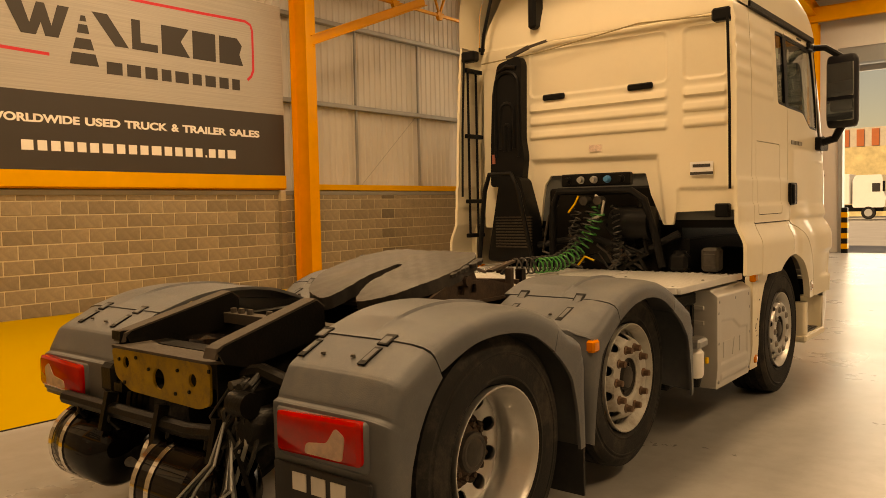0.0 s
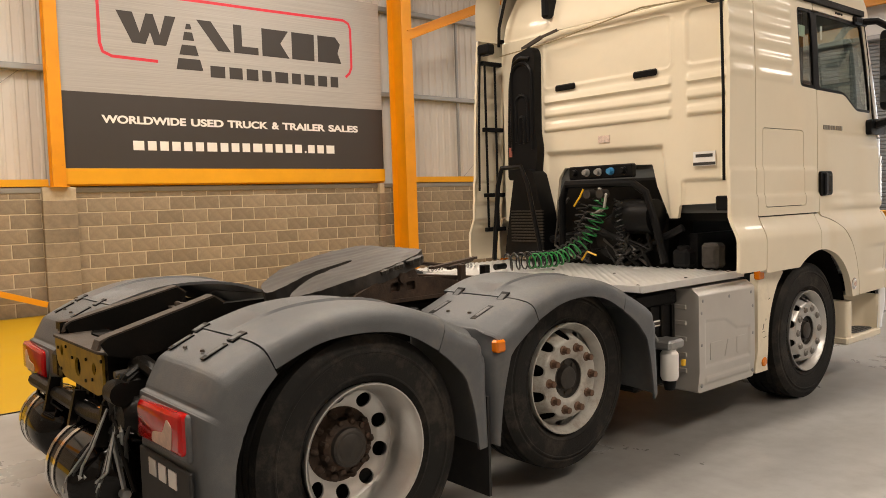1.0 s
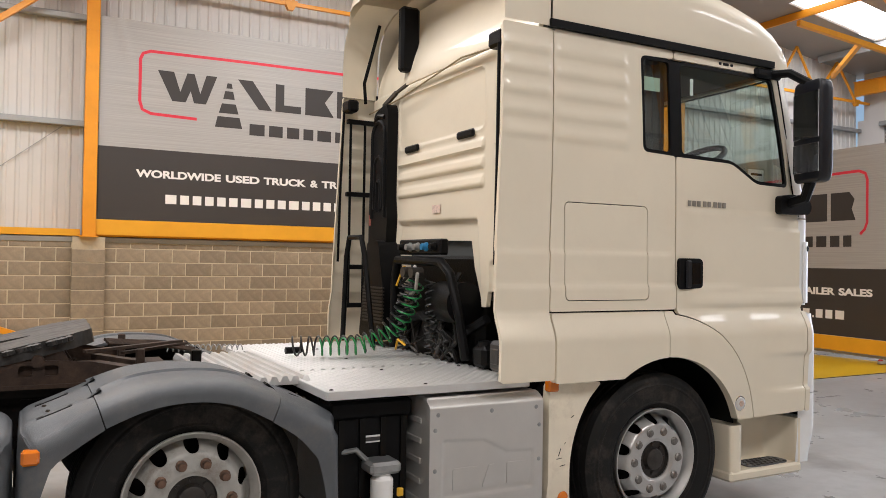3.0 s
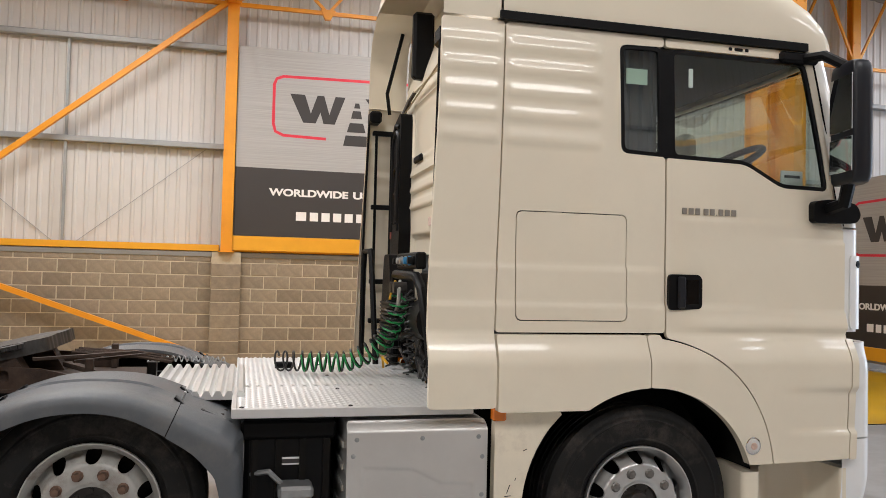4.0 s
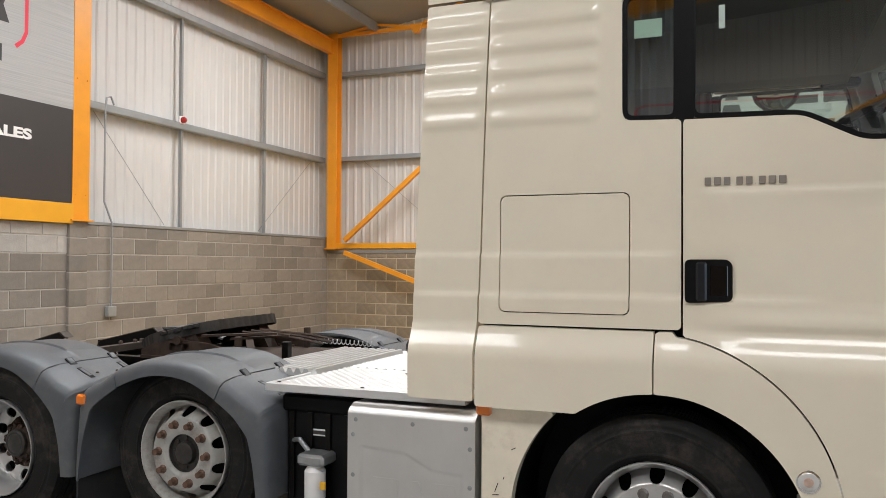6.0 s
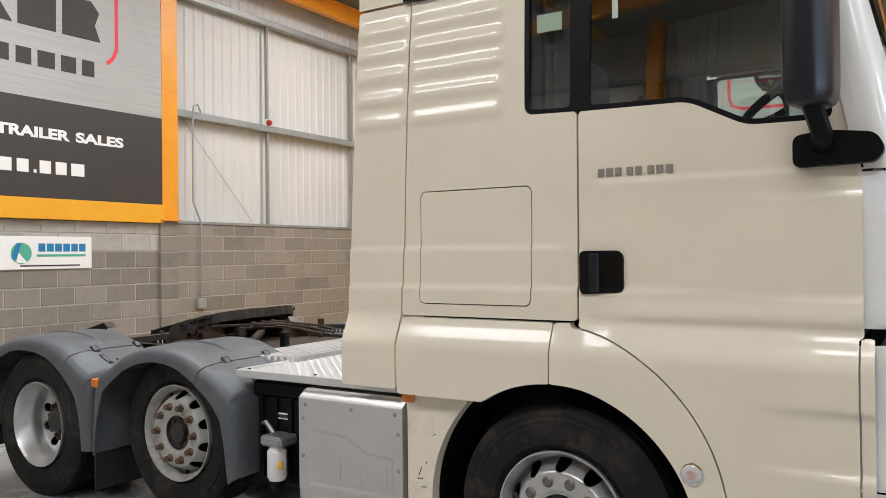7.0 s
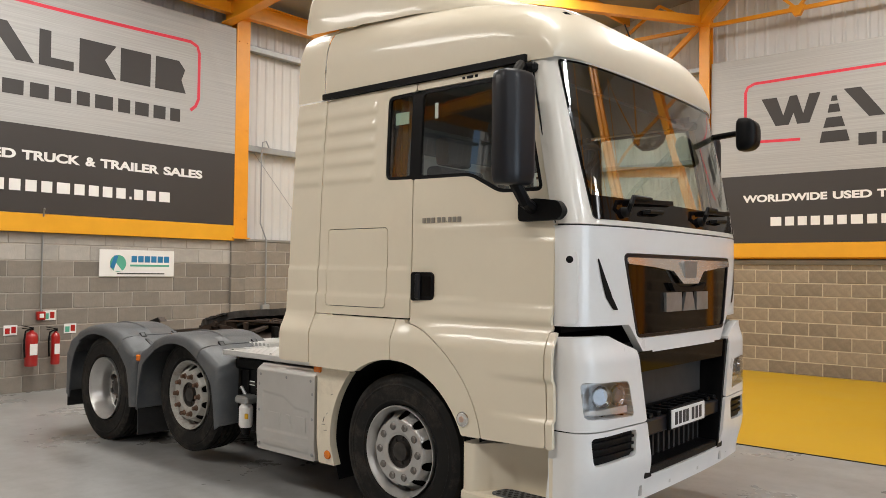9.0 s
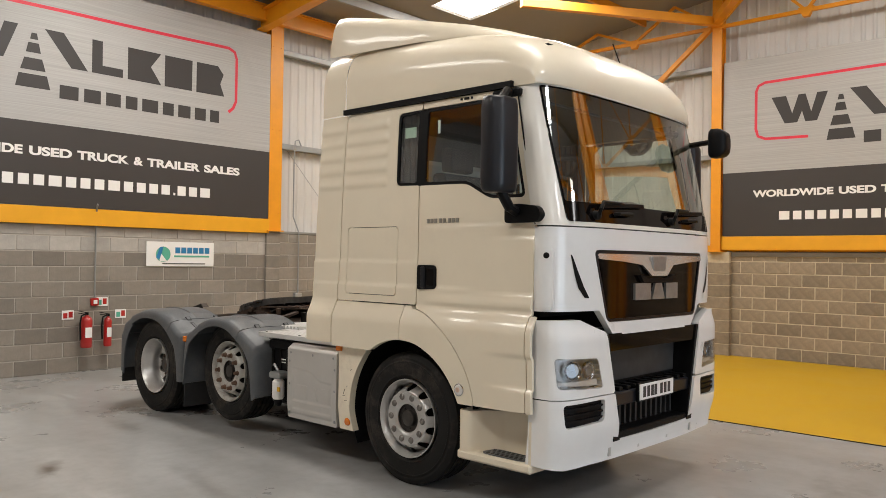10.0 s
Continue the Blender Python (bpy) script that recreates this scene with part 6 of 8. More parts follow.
def coil(points, turns, r, thick, n=14, phase=0.0):
    """A coiled hose along a smooth line through the points."""
    pts = [Vector(p) for p in points]
    ext = [pts[0] * 2 - pts[1], *pts, pts[-1] * 2 - pts[-2]]
    line = []
    for i in range(1, len(ext) - 2):
        p0, p1, p2, p3 = ext[i - 1:i + 3]
        for k in range(24):
            t = k / 24
            line.append(0.5 * (2 * p1 + (p2 - p0) * t + (2 * p0 - 5 * p1 + 4 * p2 - p3) * t * t + (3 * p1 - p0 - 3 * p2 + p3) * t ** 3))
    line.append(pts[-1])
    lens = [0.0]
    for p, q in zip(line, line[1:]):
        lens.append(lens[-1] + (q - p).length)
    out = []
    total = turns * n
    side = None
    for k in range(total + 1):
        want = lens[-1] * k / total
        i = min(max(int(np.searchsorted(lens, want)), 1), len(line) - 1)
        f = (want - lens[i - 1]) / max(lens[i] - lens[i - 1], 1e-6)
        c = line[i - 1].lerp(line[i], f)
        d = (line[i] - line[i - 1]).normalized()
        side = d.cross(Vector((1, 0.1, 0))) if side is None else side - d * side.dot(d)
        side.normalize()
        up = d.cross(side)
        ang = 2 * math.pi * turns * k / total + phase
        out.append(c + side * r * math.cos(ang) + up * r * math.sin(ang))
    return Geo().tube(out, thick, 6)


RUN = [(0.13, -1.03, 1.50), (0.08, -1.06, 1.34), (0.01, -1.13, 1.19), (-0.05, -1.30, 1.095), (-0.07, -1.45, 1.085), (-0.09, -1.60, 1.085)]
suzi = part("coiled_hose", coil(RUN, 16, 0.054, 0.0058), HOSEGREEN, truck, "green coiled air hose")
part("tail", Geo().tube([(0.13, -1.03, 1.50), (0.14, -1.03, 1.56)], 0.01, 6), HOSEGREEN, suzi)
black = part("coiled_hose", coil([(x - 0.03, y - 0.01, z + 0.004) for x, y, z in RUN[:-1]] + [(-0.13, -1.64, 1.09), (-0.18, -1.75, 1.085)], 19, 0.060, 0.0065, phase=1.6), HOSEBLACK, truck, "black coiled air hose")
part("plug", Geo().lathe([(-0.05, 0.022), (0.05, 0.022), (0.06, 0.015)], (-0.30, -1.70, 1.045), "y", 12), BLACKPLASTIC, black)
part("coiled_hose", coil([(0.24, -0.99, 1.52), (0.27, -1.0, 1.3), (0.26, -1.0, 1.06)], 11, 0.030, 0.006), HOSEBLACK, truck, "black coiled electric cable")
part("coiled_hose", coil([(-0.08, -1.0, 1.50), (-0.10, -1.02, 1.3), (-0.04, -1.04, 1.06)], 9, 0.042, 0.006), HOSEBLACK, truck, "black coiled electric cable")
part("hose_fitting", Geo().tube([(-0.02, -1.10, 1.06), (0.05, -1.12, 1.13), (0.12, -1.10, 1.10)], 0.008, 6), YELLOWTIP, truck, "yellow hose fitting")
part("pipe_loop", Geo().tube([(0.1, -1.03, 1.6), (0.18, -1.05, 1.55), (0.16, -1.05, 1.45), (0.05, -1.05, 1.40)], 0.012, 6), RIMWHITE, truck, "pale cable loop")
part("pipe_loop", Geo().tube([(-0.05, -1.03, 1.60), (-0.07, -1.05, 1.54), (-0.13, -1.05, 1.47)], 0.008, 6), YELLOWTIP, truck, "yellow cable end")
part("relay_box", Geo().box(0.90, 1.03, -0.96, -0.84, 1.03, 1.20, 0.02).box(0.92, 1.01, -0.965, -0.95, 1.07, 1.16, 0.006), HUBGREY, truck, "grey relay box behind the cab")
part("valve_housing", Geo().box(0.64, 0.78, -0.92, -0.80, 1.02, 1.15, 0.025).lathe([(1.14, 0.05), (1.17, 0.045), (1.18, 0.0)], (0.71, -0.86, 0), "z", 16), BLACKPLASTIC, truck, "black valve housing behind the cab")
rc = random.Random(3)
for k in range(14):
    x0 = rc.uniform(-0.35, 0.42)
    z0 = rc.uniform(1.2, 1.6)
    pts = [(x0, -0.86, z0), (x0 + rc.uniform(-0.1, 0.1), -0.93, z0 - 0.1), (x0 + rc.uniform(-0.2, 0.2), -0.92, 1.15), (x0 + rc.uniform(-0.25, 0.25), -0.9, 1.02)]
    part("pipe", Geo().tube(pts, rc.choice((0.008, 0.012, 0.018)), 7), rc.choice((HOSEBLACK, CHASSIS, HUBGREY)), truck)
part("gearbox_cover", Geo().lathe([(-0.93, 0.0), (-0.93, 0.06), (-0.90, 0.16), (-0.80, 0.2)], (0.12, 0, 1.22), "y", 24), CHASSIS, truck, "dark round gearbox cover")
part("bracket_plate", Geo().box(0.98, 1.08, -0.9, -0.82, 1.42, 1.52, 0.01), BLACKPLASTIC, truck)
part("cable_loom", Geo().tube([(-0.5, -0.9, 1.2), (0.0, -0.92, 1.28), (0.4, -0.9, 1.15), (0.7, -0.85, 1.3)], 0.03, 7), BLACKPLASTIC, truck)

# ---- cab interior ----
part("inner_back", Geo().box(-1.08, 1.08, -0.76, -0.73, 1.4, 2.88), LINING, truck, "grey cab lining")
part("headliner", Geo().box(-1.10, 1.10, -0.72, 0.98, 2.86, 2.88), LINING, truck, "grey headliner")
part("bunk", Geo().box(-1.05, 1.05, -0.72, -0.15, 1.75, 1.95, 0.05), GREYCAB, truck, "dark bunk mattress")
part("bunk_back", Geo().box(-0.80, 0.55, -0.72, -0.62, 2.12, 2.62, 0.06), BEIGECAB, truck, "cream padded bunk back")
part("dashboard", Geo().prism(rounded([(0.78, 1.4), (1.12, 1.4), (1.20, 1.98), (1.05, 2.08), (0.80, 2.02), (0.72, 1.85)], 0.05), "x", -1.08, 1.08), GREYCAB, truck, "dark dashboard")
for sx in (0.55, -0.55):
    seat = part("seat", Geo().box(sx - 0.26, sx + 0.26, -0.05, 0.45, 1.62, 1.80, 0.06), GREYCAB, truck, "dark cab seat")
    part("seat_back", Geo().prism(rounded([(-0.02, 1.75), (0.14, 1.75), (0.02, 2.42), (-0.12, 2.42)], 0.05), "x", sx - 0.24, sx + 0.24), GREYCAB, seat)
    part("headrest", Geo().prism(rounded([(-0.12, 2.44), (0.0, 2.44), (-0.02, 2.64), (-0.13, 2.64)], 0.04), "x", sx - 0.13, sx + 0.13), GREYCAB, seat)
wheel = part("steering_wheel", Geo().tube([(0.58 + 0.23 * math.cos(a), 0.90 + 0.23 * math.sin(a) * 0.86, 2.36 + 0.23 * math.sin(a) * 0.5) for a in np.linspace(0, 2 * math.pi, 28, endpoint=False)], 0.021, 8, closed=True), BLACKPLASTIC, truck, "dark steering wheel")
part("spoke", Geo().beam((0.37, 0.90, 2.35), (0.79, 0.90, 2.35), 0.07, 0.03).beam((0.58, 0.90, 2.35), (0.58, 0.98, 2.0), 0.08, 0.08), GREYCAB, wheel)
for s in (1, -1):
    part("side_curtain", relief(lambda u, v: (s * (1.105 + 0.012 * np.sin(u * 95)), u, v), lambda u, v: s_box(u, v, -0.30, 0.13, 1.95, 2.86, 0.01), -0.31, 0.16, 1.94, 2.87, 0.012, 0.004, (-s, 0, 0)), GREYCAB, truck, "dark curtain drawn over the rear side window")
ramp_mirror = part("ramp_mirror", Geo().loft([[(-1.35 + dx, 0.545 + k * y, 2.86 + k * z) for y, z in rounded([(-0.165, 0.03), (-0.14, -0.05), (-0.06, -0.12), (0.06, -0.12), (0.14, -0.05), (0.165, 0.03)], 0.03)] for dx, k in ((0.02, 0.93), (0.0, 1.0), (-0.05, 0.9), (-0.09, 0.6))]), SATINBLACK, truck, "black kerb mirror over the far door", angle=50)
part("mirror_glass", Geo().loft([[(-1.335 + dx, 0.545 + k * y, 2.855 + k * z) for y, z in rounded([(-0.165, 0.03), (-0.14, -0.05), (-0.06, -0.12), (0.06, -0.12), (0.14, -0.05), (0.165, 0.03)], 0.03)] for dx, k in ((0.0, 0.86), (0.016, 0.6), (0.022, 0.2))]), MIRROR, ramp_mirror, "convex mirror glass")
part("arm", Geo().tube([(-1.15, 0.55, 2.90), (-1.28, 0.55, 2.92), (-1.37, 0.545, 2.88)], 0.02, 7), BLACKPLASTIC, ramp_mirror)
card = part("dash_card", Geo().box(1.02, 1.03, 0.95, 1.09, 2.195, 2.275), PRINTWHITE, truck, "white card propped in the window", smooth=False)
part("printed_bar", Geo().box(1.03, 1.033, 0.97, 1.07, 2.235, 2.25), PRINTDARK, card, smooth=False)
part("window_sticker", Geo().box(1.150, 1.154, -0.075, 0.045, 2.655, 2.735), mat("pale_green_sticker", (0.5, 0.6, 0.5), 0.6), truck, "pale green window sticker", smooth=False)

part("window_sticker", Geo().box(1.160, 1.163, 0.28, 0.305, 2.66, 2.76), PRINTWHITE, truck, "small white window tag", smooth=False)
for vy, vw in ((0.52, 0.010), (0.57, 0.024), (0.62, 0.010)):
    part("door_vent", Geo().box(1.16, 1.178, vy - vw, vy + vw, 2.876, 2.892, 0.003), BLACKPLASTIC, truck)

# ---- mirrors ----
MX, MY, MZ0, MZ1 = 1.41, 1.07, 2.16, 2.79
for s in (1, -1):
    mo = pose(s * MX, MY, 0, 0, 0, -14 * s)
    shell = Geo().loft([[(x * k, y * k - (1 - k) * 0.02, z) for x, y in rounded([(-0.128, -0.045), (0.128, -0.045), (0.136, -0.005), (0.122, 0.055), (0.04, 0.088), (-0.10, 0.072), (-0.134, 0.01)], 0.03, 6)] for z, k in ((MZ0, 0.74), (MZ0 + 0.008, 0.86), (MZ0 + 0.025, 0.94), (MZ0 + 0.055, 0.985), (MZ0 + 0.09, 1.0), (MZ1 - 0.09, 1.0), (MZ1 - 0.05, 0.985), (MZ1 - 0.022, 0.945), (MZ1 - 0.006, 0.87), (MZ1, 0.76))]).moved(mo)
    mir = part("mirror", shell, SATINBLACK, truck, "tall black door mirror", angle=50)
    part("mirror_glass", Geo().box(-0.115, 0.115, -0.050, -0.044, MZ0 + 0.27, MZ1 - 0.07, 0.002).moved(mo), MIRROR, mir, "mirror glass")
    part("wide_glass", Geo().box(-0.115, 0.115, -0.050, -0.044, MZ0 + 0.06, MZ0 + 0.24, 0.002).moved(mo), MIRROR, mir, "wide-angle mirror glass")
    part("mirror_foot", Geo().prism(rounded([(0.99, 1.97), (1.26, 1.975), (1.29, 2.02), (1.26, 2.08), (1.1, 2.10), (0.99, 2.085)], 0.03), "x", *sorted((s * 1.16, s * 1.25))), BLACKPLASTIC, mir, "black mirror bracket")
    part("lower_arm", Geo().tube([(s * 1.22, 1.08, 2.04), (s * 1.34, 1.10, 2.07), (s * MX, MY, MZ0 + 0.03)], 0.035, 8), BLACKPLASTIC, mir)
    part("upper_arm", Geo().tube([(s * 1.14, 0.95, 2.87), (s * 1.28, 1.02, 2.865), (s * MX, MY, MZ1 - 0.02)], 0.028, 8), BLACKPLASTIC, mir)
    part("upper_foot", Geo().box(*sorted((s * 1.10, s * 1.20)), 0.82, 1.06, 2.84, 2.90, 0.015), BLACKPLASTIC, mir)
fm = part("front_mirror", Geo().loft([[(-0.95 + x * k * 0.8, 1.52 + y, 2.72 + z * k * 1.25) for x, z in rounded([(-0.13, -0.09), (0.13, -0.10), (0.13, 0.10), (-0.13, 0.09)], 0.06, 4)] for y, k in ((-0.05, 0.7), (-0.045, 0.9), (-0.03, 1.0), (0.02, 1.0), (0.05, 0.92), (0.075, 0.75), (0.09, 0.45))]), BLACKPLASTIC, truck, "black kerb view mirror", angle=60)
part("arm", Geo().tube([(-1.155, 1.15, 2.76), (-1.09, 1.40, 2.765), (-0.97, 1.51, 2.74)], 0.024, 7), BLACKPLASTIC, fm)

# ---- chassis ----
for s in (1, -1):
    x0, x1 = sorted((s * 0.36, s * 0.43))
    part("chassis_rail", Geo().box(x0, x1, -4.72, 1.1, 0.72, 0.76).box(x0, x1, -4.72, 1.1, 0.96, 1.0).box(*sorted((s * 0.36, s * 0.368)), -4.72, 1.1, 0.76, 0.96), CHASSIS, truck, "black chassis rail", smooth=False)
for s, y0, y1, z0, z1, lip in ((1, -4.77, -4.22, 1.0, 1.14, -0.075), (-1, -4.70, -4.08, 0.985, 1.12, -0.08)):
    wx0 = 0.445 if s > 0 else -0.345
    web = [(y0, z0 - 0.01), (y0 + 0.03, z0 + 0.012), (y1 - 0.04, z1), (y1, z1 - 0.03), (y1 + 0.01, z1 - 0.16), (y0 + 0.14, z0 - 0.09), (y0 + 0.03, z0 - 0.06)]
    ramp = part("loading_ramp", Geo().prism(web, "x", wx0 - 0.006, wx0 + 0.006), CHASSIS, truck, "black bent-plate loading ramp", smooth=False)
    a, b = sorted((wx0, wx0 + lip))
    part("flange", Geo().prism([(y0 - 0.015, z0 - 0.035), (y0, z0 + 0.005), (y0 + 0.03, z0 + 0.018), (y1 - 0.04, z1 + 0.008), (y1 + 0.015, z1 - 0.03), (y1, z1 - 0.035), (y1 - 0.045, z1 - 0.004), (y0 + 0.035, z0 + 0.005), (y0 + 0.012, z0 - 0.008), (y0, z0 - 0.035)], "x", a, b), DUSTANDSHADE, ramp, "dusty top flange", smooth=False)
part("cross_bar", Geo().beam((-0.44, -4.14, 1.0), (0.43, -4.14, 0.99), 0.07, 0.05), DUSTANDSHADE, truck, "dusty steel cross bar", smooth=False)
for bx5 in (-0.30, -0.24, -0.17, -0.02):
    part("bolt", Geo().lathe([(1.02, 0.018), (1.045, 0.016), (1.05, 0.0)], (bx5, -4.14, 0), "z", 8), DUSTANDSHADE, truck)
for y in (-4.55, -3.95, -3.2, -2.2, -1.4):
    part("cross_member", Geo().beam((-0.37, y, 0.86), (0.37, y, 0.86), 0.1, 0.16), CHASSIS, truck, smooth=False)
YELLOWED = mat("grimy_yellow_plate", (0.31, 0.185, 0.015), 0.5, vary=0.3, scale=9, dirt=0.72, dirt_color=(0.03, 0.02, 0.012), dirt_scale=8)
end = part("end_plate", relief(lambda u, v: (u, u * 0 - 4.735, v), lambda u, v: np.minimum(np.minimum(s_poly(u, v, rounded([(-0.41, 0.925), (0.34, 0.925), (0.335, 0.76), (0.26, 0.735), (-0.26, 0.745), (-0.38, 0.80)], 0.025)), -s_disc(u, v, -0.03, 0.825, 0.045)), np.minimum(-s_disc(u, v, -0.29, 0.87, 0.026), -s_disc(u, v, 0.22, 0.85, 0.028))), -0.42, 0.44, 0.7, 0.95, 0.012, 0.012, (0, 1, 0)), YELLOWED, truck, "grimy yellow end plate with bolt holes", smooth=False)
part("end_plate_lip", Geo().prism(rounded([(-0.40, -4.75), (0.35, -4.75), (0.40, -4.70), (0.42, -4.58), (0.20, -4.62), (-0.20, -4.62), (-0.42, -4.55)], 0.03), "z", 0.93, 0.942), DUSTANDSHADE, end, "dusty plate lip", smooth=False)
for bx2, bz in ((-0.34, 0.88), (-0.2, 0.9), (-0.1, 0.86), (0.12, 0.88), (0.2, 0.8), (-0.3, 0.78), (0.34, 0.9), (0.1, 0.78)):
    part("bolt", Geo().lathe([(0, 0.009), (-0.006, 0.008)], (bx2, -4.737, bz), "y", 6), CHASSIS, end)
part("pintle_bar", Geo().tube([(-0.85, -4.74, 0.64), (0.2, -4.74, 0.64), (0.4, -4.74, 0.66)], 0.035, 9), CHASSIS, truck, "black rear cross tube")
for s in (-0.42, 0.0, 0.4):
    part("hanger", Geo().beam((s, -4.74, 0.72), (s, -4.78, 0.55), 0.03, 0.05), CHASSIS, truck, smooth=False)


def tank(x0, x1, y, z, r):
    t = part("air_tank", Geo().lathe([(x0, 0), (x0 + 0.015, r * 0.5), (x0 + 0.05, r * 0.86), (x0 + 0.09, r), (x1 - 0.09, r), (x1 - 0.05, r * 0.86), (x1 - 0.015, r * 0.5), (x1, 0)], (0, y, z), "x", 32), GLOSSBLACK, truck, "glossy black air tank")
    for bx3 in (x0 + (x1 - x0) * 0.22, x0 + (x1 - x0) * 0.42):
        part("band", Geo().lathe([(bx3 - 0.016, r + 0.002), (bx3 - 0.016, r + 0.006), (bx3 + 0.016, r + 0.006), (bx3 + 0.016, r + 0.002)], (0, y, z), "x", 32, closed=True), CHROME, t, "steel tank band")
    part("drain_valve", Geo().lathe([(x1 - 0.01, 0.025), (x1 + 0.03, 0.02), (x1 + 0.03, 0)], (0, y, z - 0.05), "x", 10), STEEL, t)
    return t


tank(-0.98, -0.46, -4.64, 0.41, 0.18)
tank(-0.24, 0.12, -4.60, 0.43, 0.15)
tank(-0.09, 0.43, -4.70, 0.385, 0.205)
for k in range(4):
    part("air_line", Geo().tube([(0.46, -4.82, 0.36 + k * 0.02), (0.50 + k * 0.015, -4.80, 0.48), (0.47, -4.74, 0.62), (0.40, -4.70, 0.75)], 0.008, 5), STEEL if k % 2 else HOSEBLACK, truck, "thin air line")
for k in range(3):
    fx, fz = 0.27 + k * 0.05, 0.36 + k * 0.035
    part("tank_fitting", Geo().lathe([(-0.03, 0.0), (-0.03, 0.016), (-0.012, 0.018), (-0.01, 0.024), (0.02, 0.024)], (fx, -4.875 + k * 0.018, fz), "y", 8), STEEL, truck, "small steel tank fitting")
    part("air_line", Geo().tube([(fx, -4.895 + k * 0.018, fz), (fx + 0.05, -4.90 + k * 0.02, fz + 0.06), (0.47 + k * 0.015, -4.84, 0.58), (0.46, -4.76, 0.72)], 0.006, 6), STEEL if k != 1 else HOSEBLACK, truck, "thin air line")
part("valve_block", Geo().box(0.42, 0.56, -4.72, -4.55, 0.72, 0.86, 0.02).lathe([(0, 0.0), (0, 0.05), (0.1, 0.05), (0.1, 0)], (0.5, -4.74, 0.80), "x", 12), CHASSIS, truck, "greasy valve block")
part("valve_block", Geo().box(-0.56, -0.44, -4.72, -4.55, 0.70, 0.84, 0.02), CHASSIS, truck, "greasy valve block")
act = part("brake_actuator", Geo().lathe([(-4.74, 0.0), (-4.74, 0.05), (-4.70, 0.075), (-4.55, 0.08), (-4.53, 0.095), (-4.50, 0.095), (-4.48, 0.08), (-4.36, 0.075), (-4.34, 0.0)], (0.56, 0, 0.70), "y", 20), CHASSIS, truck, "black brake actuator")
part("actuator_clamp", Geo().lathe([(-4.525, 0.099), (-4.505, 0.099)], (0.56, 0, 0.70), "y", 20, caps=False), STEEL, act)
part("cross_pipe", Geo().tube([(0.42, -4.62, 0.88), (0.52, -4.62, 0.90), (0.68, -4.60, 0.86)], 0.035, 9), CHASSIS, truck, "black cross pipe")
for k in range(16):
    x0, z0 = rc.uniform(0.40, 0.62), rc.uniform(0.72, 0.92)
    pts = [(x0, -4.60, z0), (x0 + rc.uniform(-0.06, 0.06), -4.70, z0 - 0.05), (x0 + rc.uniform(-0.1, 0.06), -4.74, z0 - 0.16), (x0 + rc.uniform(-0.2, 0.02), -4.70, z0 - rc.uniform(0.25, 0.4))]
    part("air_line", Geo().tube(pts, rc.choice((0.006, 0.009, 0.012)), 6), rc.choice((HOSEBLACK, CHASSIS, HOSEBLACK, STEEL)), truck)
for k in range(8):
    x0, z0 = rc.uniform(0.42, 0.60), rc.uniform(0.68, 0.90)
    part("fitting", Geo().lathe([(-4.72, 0.0), (-4.72, 0.018), (-4.66, 0.02), (-4.66, 0.028), (-4.63, 0.028)], (x0, 0, z0), "y", 8), rc.choice((HUBGREY, CHASSIS, NUT)), truck)
for bx4 in (-0.70, -0.42, 0.05, 0.32):
    part("tank_strap", Geo().tube([(bx4, -4.74, 0.66), (bx4 + 0.03, -4.77, 0.60), (bx4 + 0.02, -4.72, 0.55)], 0.012, 6), CHASSIS, truck)
part("air_bellows", Geo().lathe([(0.74, 0.1), (0.78, 0.13), (0.82, 0.12), (0.86, 0.13), (0.91, 0.115), (0.95, 0.09), (0.965, 0)], (-0.16, -4.40, 0.0), "z", 26), GLOSSBLACK, truck, "black air bellows")
for y in (MID_Y, REAR_Y):
    zc = MID_Z if y == MID_Y else REAR_Z
    part("axle", Geo().tube([(-1.0, y, zc), (1.0, y, zc)], 0.07, 12).lathe([(-0.2, 0.1), (-0.1, 0.2), (0.1, 0.2), (0.2, 0.1)], (0, y, zc), "x", 18), CHASSIS, truck, "black axle")
part("axle", Geo().tube([(-1.0, 0, 0.45), (1.0, 0, 0.45)], 0.06, 10), CHASSIS, truck, "black axle")

# fifth wheel, tilted back
FIFTH = pose(0, -3.23, 1.208, 13, 0, 0)
slot_outline = rounded([(-0.46, -0.10), (-0.42, -0.24), (-0.30, -0.44), (-0.12, -0.50), (-0.05, -0.36), (-0.028, 0.02), (0.028, 0.02), (0.05, -0.36), (0.12, -0.50), (0.30, -0.44), (0.42, -0.24), (0.46, -0.10), (0.43, 0.16), (0.34, 0.30), (-0.34, 0.30), (-0.43, 0.16)], 0.06, 4)
fifth = part("fifth_wheel", relief(lambda u, v: (u, v, 0.004 * np.sin(13 * u + 4 * v) * np.sin(11 * v - 3 * u) + 0.0012 * np.sin(61 * u + 9 * v) * np.sin(47 * v + 2) - 0.05 * np.clip((-v - 0.22) / 0.3, 0, 1) ** 1.6), lambda u, v: s_poly(u, v, slot_outline) + 0.006 * np.sin(17 * u + 13 * v) * np.sin(21 * v - 9 * u) + 0.003 * np.sin(83 * u + 5) * np.sin(71 * v), -0.49, 0.49, -0.6, 0.45, 0.011, 0.07, (0, 0, -1)).moved(FIFTH), GREASE, truck, "greasy black fifth wheel plate", angle=50)
